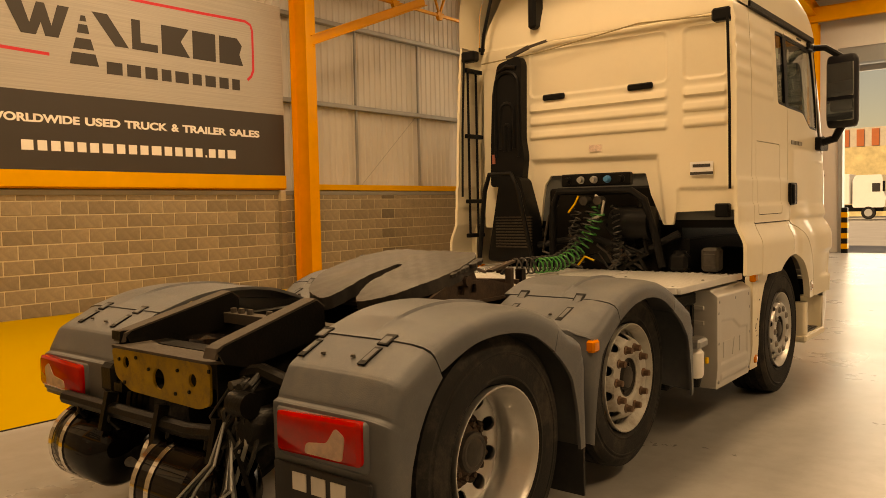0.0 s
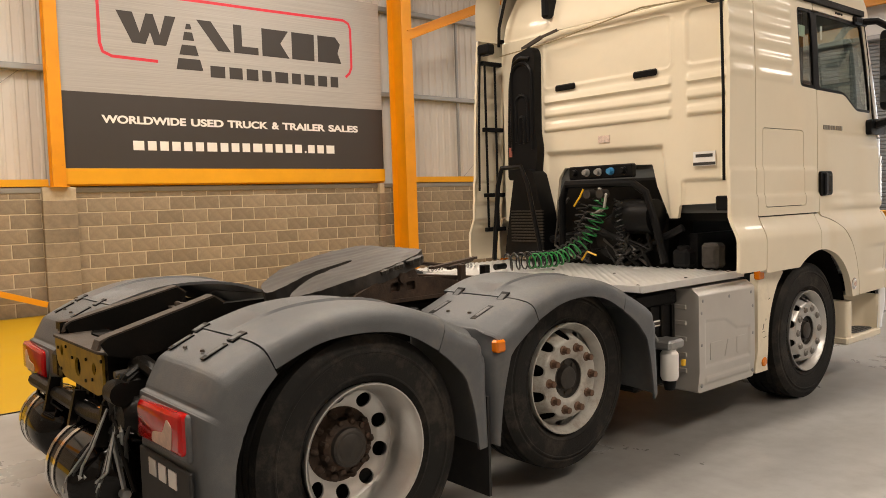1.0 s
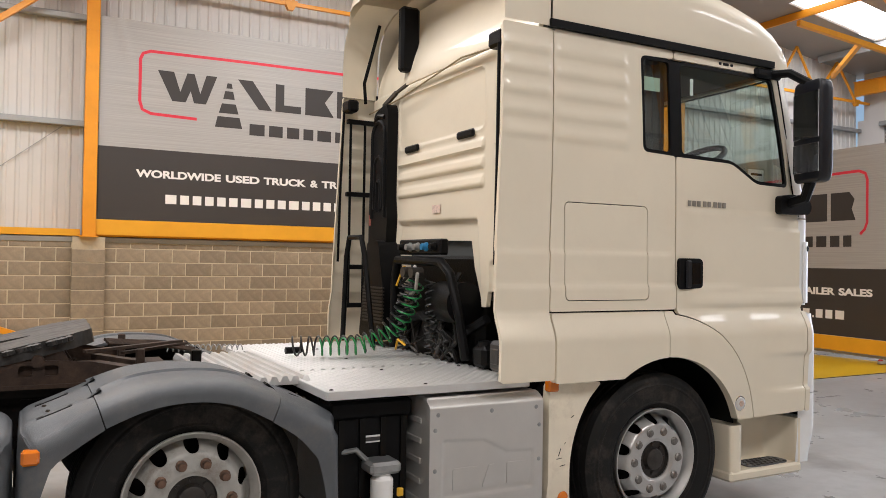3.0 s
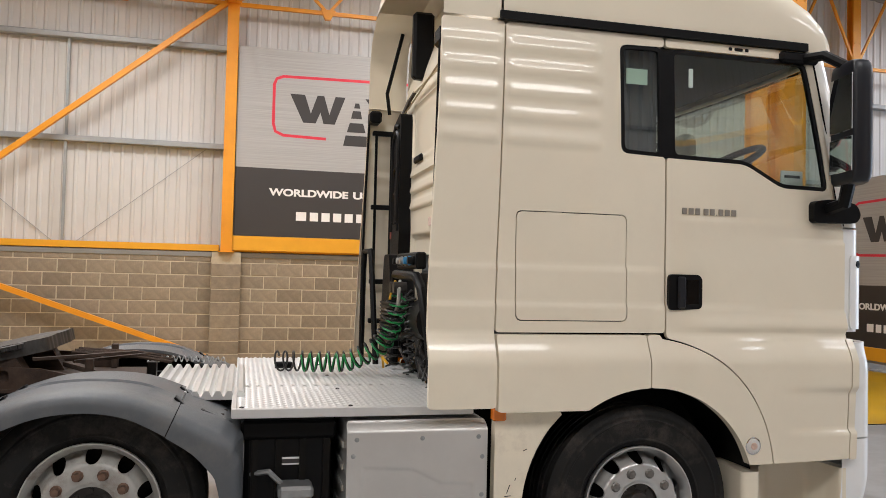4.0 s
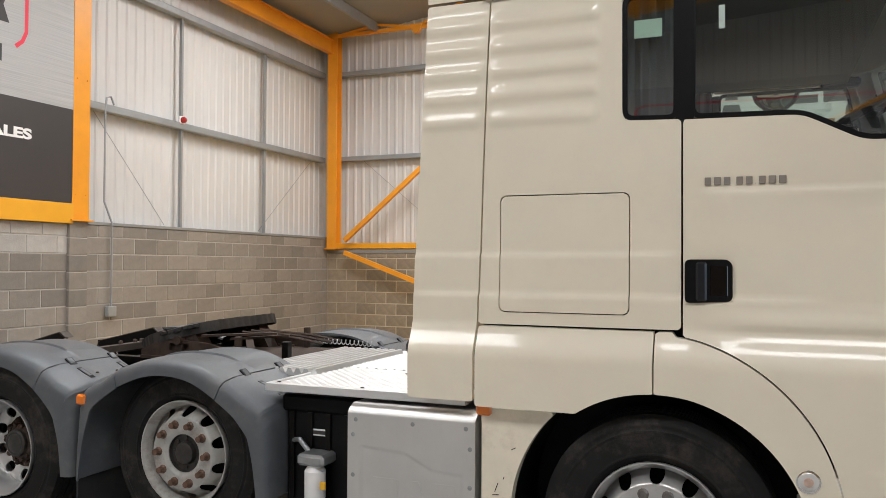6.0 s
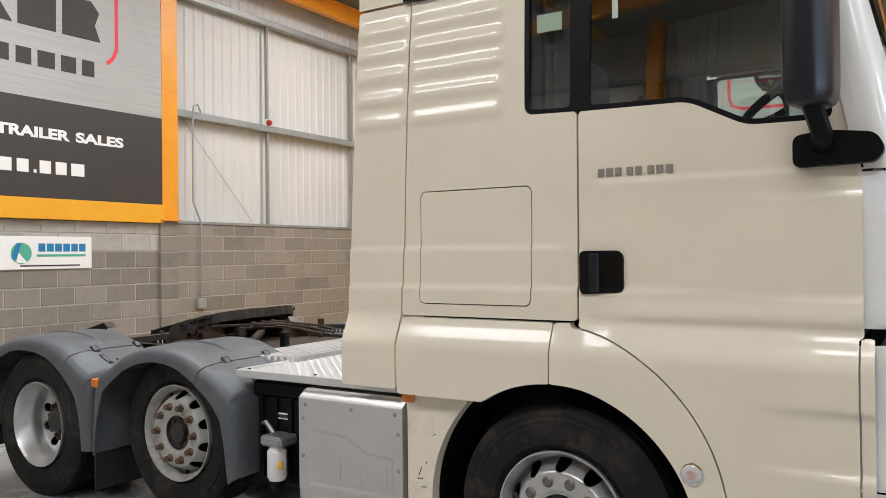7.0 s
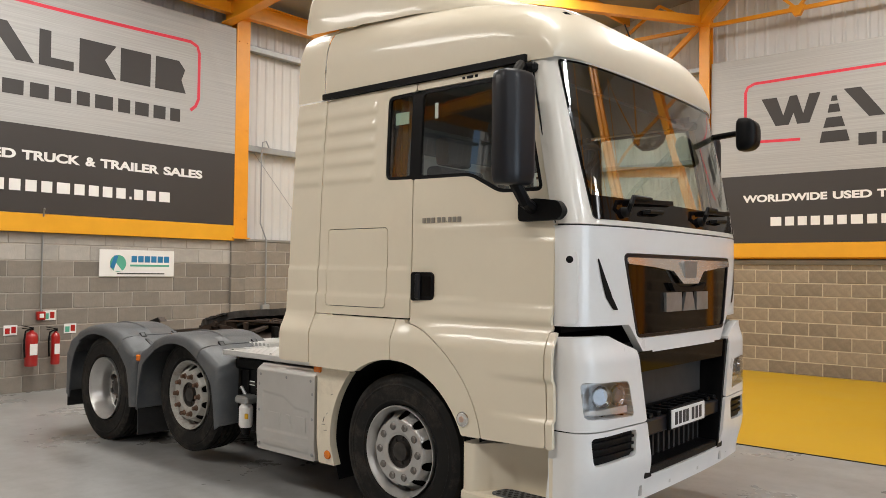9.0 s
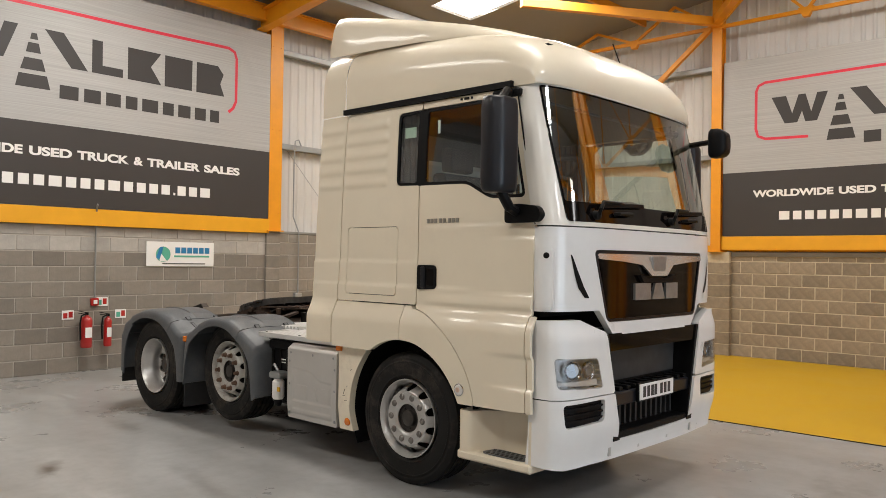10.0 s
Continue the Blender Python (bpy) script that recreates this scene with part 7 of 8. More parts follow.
for s in (1, -1):
    part("pedestal", Geo().prism([(-3.42, 1.02), (-2.98, 1.02), (-3.08, 1.19), (-3.28, 1.17)], "x", *sorted((s * 0.30, s * 0.42))), RUST, fifth, "rusty pedestal", smooth=False)
    part("pivot", Geo().lathe([(0.28, 0.03), (0.47, 0.03), (0.47, 0.0)], (0, -3.18, 1.13), "x", 14).moved(pose(0, 0, 0)) if s > 0 else Geo().lathe([(-0.47, 0.0), (-0.47, 0.03), (-0.28, 0.03)], (0, -3.18, 1.13), "x", 14), RUST, fifth)
for s in (1, -1):
    xo = s * 0.45
    part("bracket", relief(lambda u, v: (0 * u + xo, u, v), lambda u, v: np.minimum(np.minimum(s_poly(u, v, [(-3.5, 1.02), (-2.72, 1.02), (-2.72, 1.07), (-2.95, 1.12), (-3.3, 1.14), (-3.5, 1.06)]), -s_box(u, v, -3.26, -3.20, 1.06, 1.11)), -s_box(u, v, -3.15, -3.09, 1.06, 1.11)), -3.52, -2.70, 1.0, 1.16, 0.012, 0.02, (-s, 0, 0)), RUST, fifth, "rusty slotted bracket")
    part("post", Geo().box(*sorted((s * 0.40, s * 0.44)), -2.74, -2.70, 1.02, 1.17, 0.005), RUST, fifth)
    for k in range(7):
        part("bolt", Geo().lathe([(0, 0.014), (0.016, 0.013)], (s * 0.43, -3.45 + k * 0.12, 1.02), "z", 6), RUST, fifth)
part("handle", Geo().beam((0.46, -2.98, 1.17), (0.30, -2.50, 1.19), 0.035, 0.014).beam((0.40, -2.80, 1.15), (0.22, -2.46, 1.17), 0.03, 0.014), RUST, fifth, "rusty release handle")
for k in range(26):
    a = rc.uniform(0, 1)
    px = rc.choice((-1, 1)) * (0.455 - 0.02 * rc.random())
    b = Geo().lathe([(-0.02, 0.0), (-0.015, 0.022), (0.005, 0.024), (0.012, 0.0)], (px, -0.1 + 0.36 * a, -0.012), "z", 7)
    part("grease_lump", b.moved(FIFTH), GREASE, fifth)
part("lock_bar", Geo().beam((0.05, -2.9, 1.1), (0.42, -2.62, 1.08), 0.05, 0.025), RUST, fifth, "rusty release handle")
part("sub_plate", Geo().box(-0.46, 0.46, -3.5, -2.5, 1.0, 1.02), RUST, truck, "rusty mounting plate")
for k in range(3):
    part("release_rod", Geo().tube([(0.2 - k * 0.1, -2.85, 1.18), (0.05 - k * 0.12, -2.55, 1.14), (-0.02 - k * 0.12, -2.35, 1.10)], 0.010, 6), RUST, truck, "rusty release rod")
part("upright_bracket", Geo().box(0.28, 0.33, -2.45, -2.40, 1.0, 1.14, 0.004), CHASSIS, truck)
part("spring_line", coil([(-0.15, -2.5, 1.10), (-0.18, -2.3, 1.10), (-0.2, -2.05, 1.09)], 14, 0.016, 0.004), STEEL, truck, "thin coil spring")

# aluminium catwalk
def tread(u, v):
    return u, v, 1.008 + 0.007 * np.clip(np.cos(2 * np.pi * u / 0.062) * np.cos(2 * np.pi * v / 0.062) * 1.7 - 0.5, 0, 1)


part("catwalk_plate", relief(tread, lambda u, v: np.minimum(np.maximum(s_box(u, v, -1.05, 0.376, -1.985, -0.86), s_box(u, v, 0.384, 1.16, -1.985, -0.86)), 9), -1.06, 1.18, -2.0, -0.85, 0.0078, 0.03, (0, 0, -1)), ALU, truck, "bright patterned aluminium catwalk", angle=60)
for y in (-1.95, -1.45, -0.95):
    for x in (1.10, 0.55, 0.0, -0.55):
        part("rivet", Geo().lathe([(1.015, 0.012), (1.019, 0.009), (1.021, 0)], (x, y, 0), "z", 8), CHASSIS, truck)
part("edge_strip", Geo().box(1.145, 1.168, -1.992, -0.862, 0.976, 1.019, 0.003), ALU, truck, "bright folded edge of the catwalk")
part("edge_strip", Geo().box(0.384, 1.145, -1.996, -1.972, 0.976, 1.019, 0.003), ALU, truck, "bright folded edge of the catwalk")
rg = Geo()
prof = []
for k in range(9):
    y = -2.42 + k * 0.055
    prof += [(y, 1.012), (y + 0.013, 1.038), (y + 0.035, 1.038), (y + 0.048, 1.012)]
rg.prism(prof + [(prof[-1][0], 0.995), (prof[0][0], 0.995)], "x", -0.44, 0.74)
part("catwalk_grid", rg, ALU, truck, "ridged aluminium grid plate", smooth=False)
for x in (-0.8, 0.9):
    part("catwalk_bearer", Geo().beam((x, -1.95, 0.96), (x, -0.9, 0.96), 0.05, 0.06), CHASSIS, truck, smooth=False)

# tool box, battery box and filter between the axles
def box_place(u, v):
    d = -0.008 * s_soft(s_poly(u, v, [(-1.405, 0.455), (-0.86, 0.455), (-0.86, 0.655), (-1.02, 0.665), (-1.16, 0.735), (-1.405, 0.75)]), 0.012)
    d = d + 0.008 * s_soft(s_box(u, v, -1.405, -0.86, 0.345, 0.395, 0.012), 0.012)
    d = d - 0.05 * smooth_step(0.905, 0.955, v)
    return 1.205 + d - 0.012 * smooth_step(0.45, 0.3, v), u, v


for s in (1, -1):
    g = relief(box_place, lambda u, v: s_box(u, v, -1.475, -0.80, 0.30, 0.955, 0.02), -1.5, -0.79, 0.29, 0.97, 0.0085, 0.5, (-1, 0, 0))
    tb = part("tool_box", g if s > 0 else g.mirrored(), ALUBOX, truck, "silver pressed tool locker", angle=50)
    for y in (-1.43, -1.12, -0.845):
        part("rivet", Geo().lathe([(0, 0.014), (0.006, 0.011), (0.009, 0)], (s * 1.20, y, 0.875), "x", 10), STEEL, tb)
    for y, z in ((-1.445, 0.345), (-0.825, 0.345), (-1.445, 0.60), (-0.825, 0.60), (-1.445, 0.80), (-0.825, 0.78)):
        part("rivet", Geo().lathe([(0, 0.014), (0.006, 0.011), (0.009, 0)], (0, 0, 0), "x", 10).moved(pose(s * 1.20, y, z, 0, 0, 0 if s > 0 else 180)), STEEL, tb)
    for pts in ([(-1.34, 0.49), (-1.20, 0.49), (-1.20, 0.60), (-1.34, 0.60)], [(-1.17, 0.49), (-1.05, 0.49), (-1.09, 0.60), (-1.13, 0.60)], [(-1.02, 0.49), (-0.90, 0.49), (-0.90, 0.60), (-1.02, 0.60)]):
        part("embossed_shape", Geo().prism(rounded(pts, 0.01), "x", *sorted((s * 1.19, s * 1.2005))), ALUBOX, tb)
    for k in range(5):
        part("side_rib", Geo().box(*sorted((s * 0.78, s * 1.12)), -1.487, -1.476, 0.42 + k * 0.1, 0.45 + k * 0.1, 0.004), ALUBOX, tb)
bb = part("battery_box", Geo().box(0.55, 1.06, -1.93, -1.53, 0.36, 0.93, 0.02), BLACKPLASTIC, truck, "black battery carrier")
part("lid", Geo().box(0.53, 1.08, -1.95, -1.51, 0.86, 0.95, 0.015), BLACKPLASTIC, bb)
part("data_plate", Geo().box(1.06, 1.066, -1.77, -1.67, 0.74, 0.775), PRINTWHITE, bb, "small white data plate", smooth=False)
part("data_print", Geo().box(1.066, 1.068, -1.76, -1.68, 0.748, 0.767), PRINTDARK, bb, smooth=False)
for k in range(4):
    part("strap", Geo().box(1.06, 1.075, -1.9 + k * 0.11, -1.87 + k * 0.11, 0.4, 0.86), CHASSIS, bb)
flt = part("fuel_filter", Geo().lathe([(0.42, 0.0), (0.42, 0.045), (0.44, 0.055), (0.58, 0.055), (0.60, 0.04), (0.62, 0.04)], (1.14, -1.70, 0), "z", 22), PRINTWHITE, truck, "white fuel filter")
part("filter_head", Geo().box(1.05, 1.20, -1.78, -1.62, 0.61, 0.67, 0.015).tube([(1.1, -1.76, 0.66), (1.1, -1.82, 0.72), (1.05, -1.9, 0.7)], 0.014, 7), STEEL, flt, "grey filter head")
part("filter_bowl", Geo().lathe([(0.36, 0.0), (0.36, 0.03), (0.42, 0.045)], (1.14, -1.70, 0), "z", 18), BLACKPLASTIC, flt)
part("filter_tap", Geo().box(1.18, 1.2, -1.64, -1.61, 0.50, 0.54, 0.004), YELLOWTIP, flt)
part("underbody", Geo().box(-0.7, 0.7, -1.9, -0.5, 0.32, 0.72, 0.05), CHASSIS, truck, "dark tanks and gearbox under the chassis")
for s in (1, -1):
    part("arch_liner", Geo().loft([[(s * x, 0.03 + 0.66 * math.cos(a), 0.5 + 0.66 * math.sin(a)) for a in np.linspace(-0.25, math.pi + 0.45, 30)] for x in (0.72, 1.17)], closed=False), BLACKPLASTIC, truck, "black wheel arch liner")
    part("arch_inner", Geo().box(*sorted((s * 0.66, s * 0.72)), -0.7, 0.75, 0.35, 1.25), BLACKPLASTIC, truck)

# ---- wheels ----
def tyre_geo(w, R, rb):
    h = w / 2
    p = [(-h * 0.72, rb), (-h * 0.9, rb + 0.02), (-h * 0.955, rb + 0.035), (-h * 0.985, rb + 0.037), (-h * 0.985, rb + 0.045), (-h * 0.975, rb + 0.047), (-h, rb + (R - rb) * 0.45), (-h * 0.993, rb + (R - rb) * 0.62), (-h * 1.012, rb + (R - rb) * 0.635), (-h * 1.01, rb + (R - rb) * 0.67), (-h * 0.985, rb + (R - rb) * 0.685), (-h * 0.97, R - 0.055), (-h * 0.985, R - 0.05), (-h * 0.98, R - 0.042), (-h * 0.90, R - 0.02), (-h * 0.84, R - 0.004)]
    for k in (-0.5, -0.17, 0.17, 0.5):
        g = h * k
        p += [(g - 0.008, R), (g - 0.005, R - 0.012), (g + 0.005, R - 0.012), (g + 0.008, R)]
    p += [(h * 0.84, R - 0.004), (h * 0.90, R - 0.02), (h * 0.98, R - 0.042), (h * 0.985, R - 0.05), (h * 0.97, R - 0.055), (h * 0.985, rb + (R - rb) * 0.685), (h * 1.01, rb + (R - rb) * 0.67), (h * 1.012, rb + (R - rb) * 0.635), (h * 0.993, rb + (R - rb) * 0.62), (h, rb + (R - rb) * 0.45), (h * 0.975, rb + 0.047), (h * 0.985, rb + 0.045), (h * 0.985, rb + 0.037), (h * 0.955, rb + 0.035), (h * 0.9, rb + 0.02), (h * 0.72, rb)]
    g = Geo().lathe(p, n=72, caps=False)
    return g


def disc_geo(X, r_in, r_out, holes, hr, rc, step=0.0085):
    def region(u, v):
        r = np.hypot(u, v)
        d = np.minimum(r_out - r, r - r_in)
        for k in range(holes):
            a = 2 * math.pi * (k + 0.5) / holes
            d = np.minimum(d, np.hypot((u - rc * math.cos(a)), (v - rc * math.sin(a))) - hr)
        return d
    return relief(lambda u, v: (X(np.hypot(u, v)), u, v), region, -r_out, r_out, -r_out, r_out, step, 0.012, (-1, 0, 0))


def wheel_at(name, x, y, z, s, convex, rim_mat, label, R=0.505):
    """One road wheel: its rim face, tyre, hub and nuts."""
    m = pose(x, y, z, 0, 0, 0 if s > 0 else 180)
    if convex:
        X = lambda r: 0.158 - 0.012 * smooth_step(0.13, 0.112, r) - 0.088 * smooth_step(0.203, 0.258, r)
        g = disc_geo(X, 0.108, 0.278, 10, 0.033, 0.238)
    else:
        X = lambda r: -0.057 + 0.02 * smooth_step(0.19, 0.25, r)
        g = disc_geo(X, 0.125, 0.262, 10, 0.034, 0.214)
    rim = Geo()
    rim.lathe([(0.10, 0.262), (0.135, 0.275), (0.150, 0.288), (0.158, 0.292), (0.158, 0.298), (0.145, 0.300), (0.13, 0.292), (-0.12, 0.29)], n=48, caps=False)
    if not convex:
        rim = Geo().lathe([(-0.045, 0.260), (0.0, 0.252), (0.06, 0.252), (0.075, 0.264), (0.135, 0.272), (0.150, 0.288), (0.158, 0.292), (0.158, 0.298), (0.145, 0.300), (0.13, 0.292), (-0.12, 0.29)], n=48, caps=False)
    g.add(rim.v, rim.f)
    w = part("wheel", g.moved(m), rim_mat, truck, label, angle=40)
    part("tyre", tyre_geo(0.315, R, 0.292).moved(m), RUBBER, w, "black worn tyre", angle=40)
    part("drum", Geo().lathe([(-0.19, 0.0), (-0.19, 0.25), (-0.18, 0.25), (-0.175, 0.0)] if not convex else [(-0.1, 0.0), (-0.1, 0.27), (0.0, 0.27), (0.02, 0.0)], n=28).moved(m), CHASSIS, w)
    if convex:
        part("hub", Geo().lathe([(0.09, 0.118), (0.140, 0.108), (0.122, 0.102), (0.118, 0.066), (0.146, 0.060), (0.152, 0.048), (0.152, 0.0)], n=28).moved(m), HUBGREY, w, "dark hub cap")
        for k in range(8):
            a = 2 * math.pi * k / 8
            part("hub_bolt", Geo().lathe([(0.11, 0.012), (0.128, 0.011), (0.128, 0)], (0, 0.085 * math.cos(a), 0.085 * math.sin(a)), "x", 6).moved(m), HUBGREY, w)
        for k in range(10):
            a = 2 * math.pi * (k + 0.0) / 10
            part("wheel_nut", Geo().lathe([(0.145, 0.026), (0.163, 0.025), (0.168, 0.019), (0.196 if rim_mat is RIMWHITE else 0.172, 0.017), (0.199 if rim_mat is RIMWHITE else 0.174, 0)], (0, 0.1675 * math.cos(a), 0.1675 * math.sin(a)), "x", 10).moved(m), NUT if rim_mat is RIMWHITE else DULLNUT, w, "rusty wheel nut" if rim_mat is RIMWHITE else "dull steel wheel nut")
    else:
        deep = m @ pose(-0.025, 0, 0)
        part("hub", Geo().lathe([(-0.045, 0.166), (-0.026, 0.164), (-0.022, 0.118), (0.014, 0.112), (0.026, 0.098), (0.032, 0.08), (0.036, 0.0)], n=32).moved(deep), RUST, w, "rusty hub")
        for k in range(10):
            a = 2 * math.pi * k / 10
            part("wheel_nut", Geo().lathe([(-0.032, 0.020), (-0.004, 0.019), (0.008, 0.012), (0.016, 0)], (0, 0.142 * math.cos(a), 0.142 * math.sin(a)), "x", 8).moved(deep), RUST, w, "rusty wheel nut")
        part("hub_cap", Geo().lathe([(0.02, 0.088), (0.05, 0.084), (0.056, 0.072), (0.054, 0.06), (0.06, 0.05), (0.062, 0.0)], n=24).moved(deep), HUBGREY, w, "greasy dark hub cap")
        for k in range(12):
            a = 2 * math.pi * (k + 0.5) / 12
            part("hub_bolt", Geo().lathe([(0.0, 0.014), (0.034, 0.013), (0.038, 0)], (0, 0.110 * math.cos(a), 0.110 * math.sin(a)), "x", 6).moved(deep), RUST, w)
    return w


for s in (1, -1):
    wheel_at("front", s * 1.03, FW_Y, FW_Z, s, True, RIMSILVER, "silver convex steel wheel")
    wheel_at("mid", s * 0.955, MID_Y, MID_Z, s, True, RIMWHITE, "worn white steel wheel of the lifted axle", 0.49)
    wheel_at("rear", s * 1.03, REAR_Y, REAR_Z, s, False, RIMSILVER, "silver dished steel drive wheel")
    part("inner_tyre", tyre_geo(0.315, 0.505, 0.292).moved(pose(s * 0.69, REAR_Y, REAR_Z)), RUBBER, truck, "inner twin tyre", angle=40)

# ---- mudguards ----
SECTION = ((0.90, 0, 0), (0.907, 0, -0.011), (0.926, 0, -0.011), (0.933, 0, 0), (1.06, 0.01, 0), (1.14, 0.05, 0), (1.19, 0.13, 0), (1.218, 0.25, 0), (1.231, 0.42, 0), (1.235, 0.7, 0), (1.237, 1.0, 0), (1.222, 1.0, 0), (1.215, 0.5, 0.0), (1.17, 0.16, 0.02))


def guard_section(T, L, s, n=6, box=0.0, inner=0.56, seam_first=True, groove=False):
    """Sheet over a wheel: T is the line of its crown, L that of its outer lip, both as (y, z)."""
    def dense(P):
        out = []
        ext = [P[0], *P, P[-1]]
        for i in range(1, len(ext) - 2):
            p0, p1, p2, p3 = [np.array(q, float) for q in ext[i - 1:i + 3]]
            for k in range(n):
                t = k / n
                out.append(0.5 * (2 * p1 + (p2 - p0) * t + (2 * p0 - 5 * p1 + 4 * p2 - p3) * t * t + (3 * p1 - p0 - 3 * p2 + p3) * t ** 3))
        out.append(np.array(P[-1], float))
        return out
    T, L = dense(T), dense(L)
    rings = []
    for k in range(len(T)):
        a, b = T[max(k - 1, 0)], T[min(k + 1, len(T) - 1)]
        tang = (b - a) / np.linalg.norm(b - a)
        inn = np.array((tang[1], -tang[0]))
        if np.dot(inn, L[k] - T[k]) < 0:
            inn = -inn
        ring = []
        gap = np.linalg.norm(L[k] - T[k])
        # the box housing stands proud of the outer band
        kk = k if seam_first else len(T) - 1 - k
        sunk = box * min(1.0, kk / 7) * float(smooth_step(0.83, 0.86, T[k][1])) if box else 0.0
        for x, f, d in ((inner, 0, 0), *SECTION, (inner, 0, 0.016)):
            if 0.89 < x < 0.94 and not groove:
                d = 0.0
            elif 0.89 < x < 0.94:
                d = d * float(smooth_step(0, 6, k) * smooth_step(len(T) - 1, len(T) - 7, k))
            if box and 1.05 < x < 1.1:
                x, f = 1.105, 0
            if x > 1.11 and 0 < f < 0.5:
                d = d + sunk
            g = f * min(gap, 0.15) / gap if f < 1 else 1.0
            q = T[k] * (1 - g) + L[k] * g + inn * d
            ring.append((s * x, float(q[0]), float(q[1])))
        rings.append(ring)
    return Geo().loft(rings)


R_T = [(-3.272, 0.40), (-3.272, 0.64), (-3.275, 0.83), (-3.36, 0.935), (-3.52, 1.035), (-3.72, 1.10), (-3.95, 1.125), (-4.19, 1.11), (-4.43, 1.045), (-4.55, 0.985), (-4.67, 0.935), (-4.745, 0.87), (-4.765, 0.70), (-4.765, 0.42)]
R_L = [(-3.405, 0.40), (-3.43, 0.52), (-3.48, 0.63), (-3.54, 0.735), (-3.62, 0.83), (-3.78, 0.935), (-3.96, 0.975), (-4.17, 0.967), (-4.36, 0.893), (-4.42, 0.76), (-4.49, 0.66), (-4.53, 0.57), (-4.555, 0.47), (-4.565, 0.34)]
R_END = [(-4.43, 1.045), (-4.55, 1.0), (-4.63, 0.968), (-4.655, 0.955), (-4.672, 0.938), (-4.725, 0.862), (-4.733, 0.846), (-4.738, 0.838), (-4.758, 0.831), (-4.766, 0.815), (-4.766, 0.70), (-4.766, 0.42)]
R_ENDL = [(-4.33, 0.86), (-4.38, 0.81), (-4.42, 0.76), (-4.435, 0.74), (-4.45, 0.72), (-4.465, 0.70), (-4.47, 0.69), (-4.475, 0.68), (-4.485, 0.665), (-4.49, 0.65), (-4.535, 0.56), (-4.565, 0.34)]
M_T = [(-1.955, 0.42), (-1.98, 0.62), (-2.03, 0.80), (-2.11, 0.94), (-2.22, 1.035), (-2.40, 1.10), (-2.60, 1.12), (-2.80, 1.105), (-2.98, 1.05), (-3.10, 0.965), (-3.215, 0.895), (-3.258, 0.66), (-3.258, 0.40)]
M_L = [(-2.02, 0.36), (-2.06, 0.55), (-2.12, 0.68), (-2.19, 0.78), (-2.29, 0.87), (-2.44, 0.955), (-2.60, 0.985), (-2.77, 0.965), (-2.93, 0.90), (-3.03, 0.82), (-3.11, 0.72), (-3.17, 0.58), (-3.215, 0.38)]
R_END = [(-4.43 + (y + 4.43) * 0.79, z) for y, z in R_END]
R_ENDL = [(-4.36 + (y + 4.33) * 0.8, z + 0.035 * smooth_step(0.4, 0.8, z)) for y, z in R_ENDL]
R_FT = [(-3.275, 0.40), (-3.275, 0.66), (-3.278, 0.87), (-3.29, 0.915), (-3.325, 0.945), (-3.42, 0.985), (-3.52, 1.035)]
R_FL = [(-3.405, 0.40), (-3.435, 0.54), (-3.49, 0.65), (-3.505, 0.675), (-3.53, 0.715), (-3.575, 0.78), (-3.62, 0.83)]
M_FT = [(-1.935, 0.42), (-1.935, 0.66), (-1.938, 0.86), (-1.948, 0.905), (-1.975, 0.93), (-2.06, 0.975), (-2.22, 1.035)]
M_FL = [(-2.02, 0.36), (-2.06, 0.55), (-2.10, 0.645), (-2.115, 0.675), (-2.14, 0.71), (-2.20, 0.79), (-2.29, 0.87)]
M_RT = [(-2.98, 1.05), (-3.10, 1.0), (-3.20, 0.962), (-3.238, 0.938), (-3.252, 0.90), (-3.258, 0.66), (-3.258, 0.40)]
M_RL = [(-2.93, 0.90), (-3.0, 0.845), (-3.06, 0.79), (-3.08, 0.765), (-3.10, 0.735), (-3.17, 0.58), (-3.215, 0.38)]


def closer(L, T, k=0.3):
    """The lip drawn towards the crown."""
    return [(a + (c - a) * k, b + (d - b) * k) for (a, b), (c, d) in zip(L, T)]


R_L, M_L = closer(R_L, R_T), closer(M_L, M_T)
R_ENDL, R_FL, M_FL, M_RL = closer(R_ENDL, R_END, 0.18), closer(R_FL, R_FT), closer(M_FL, M_FT), closer(M_RL, M_RT)


def lowered(P, dy, dz=0.005):
    return [(y + dy, z - dz) for y, z in P]


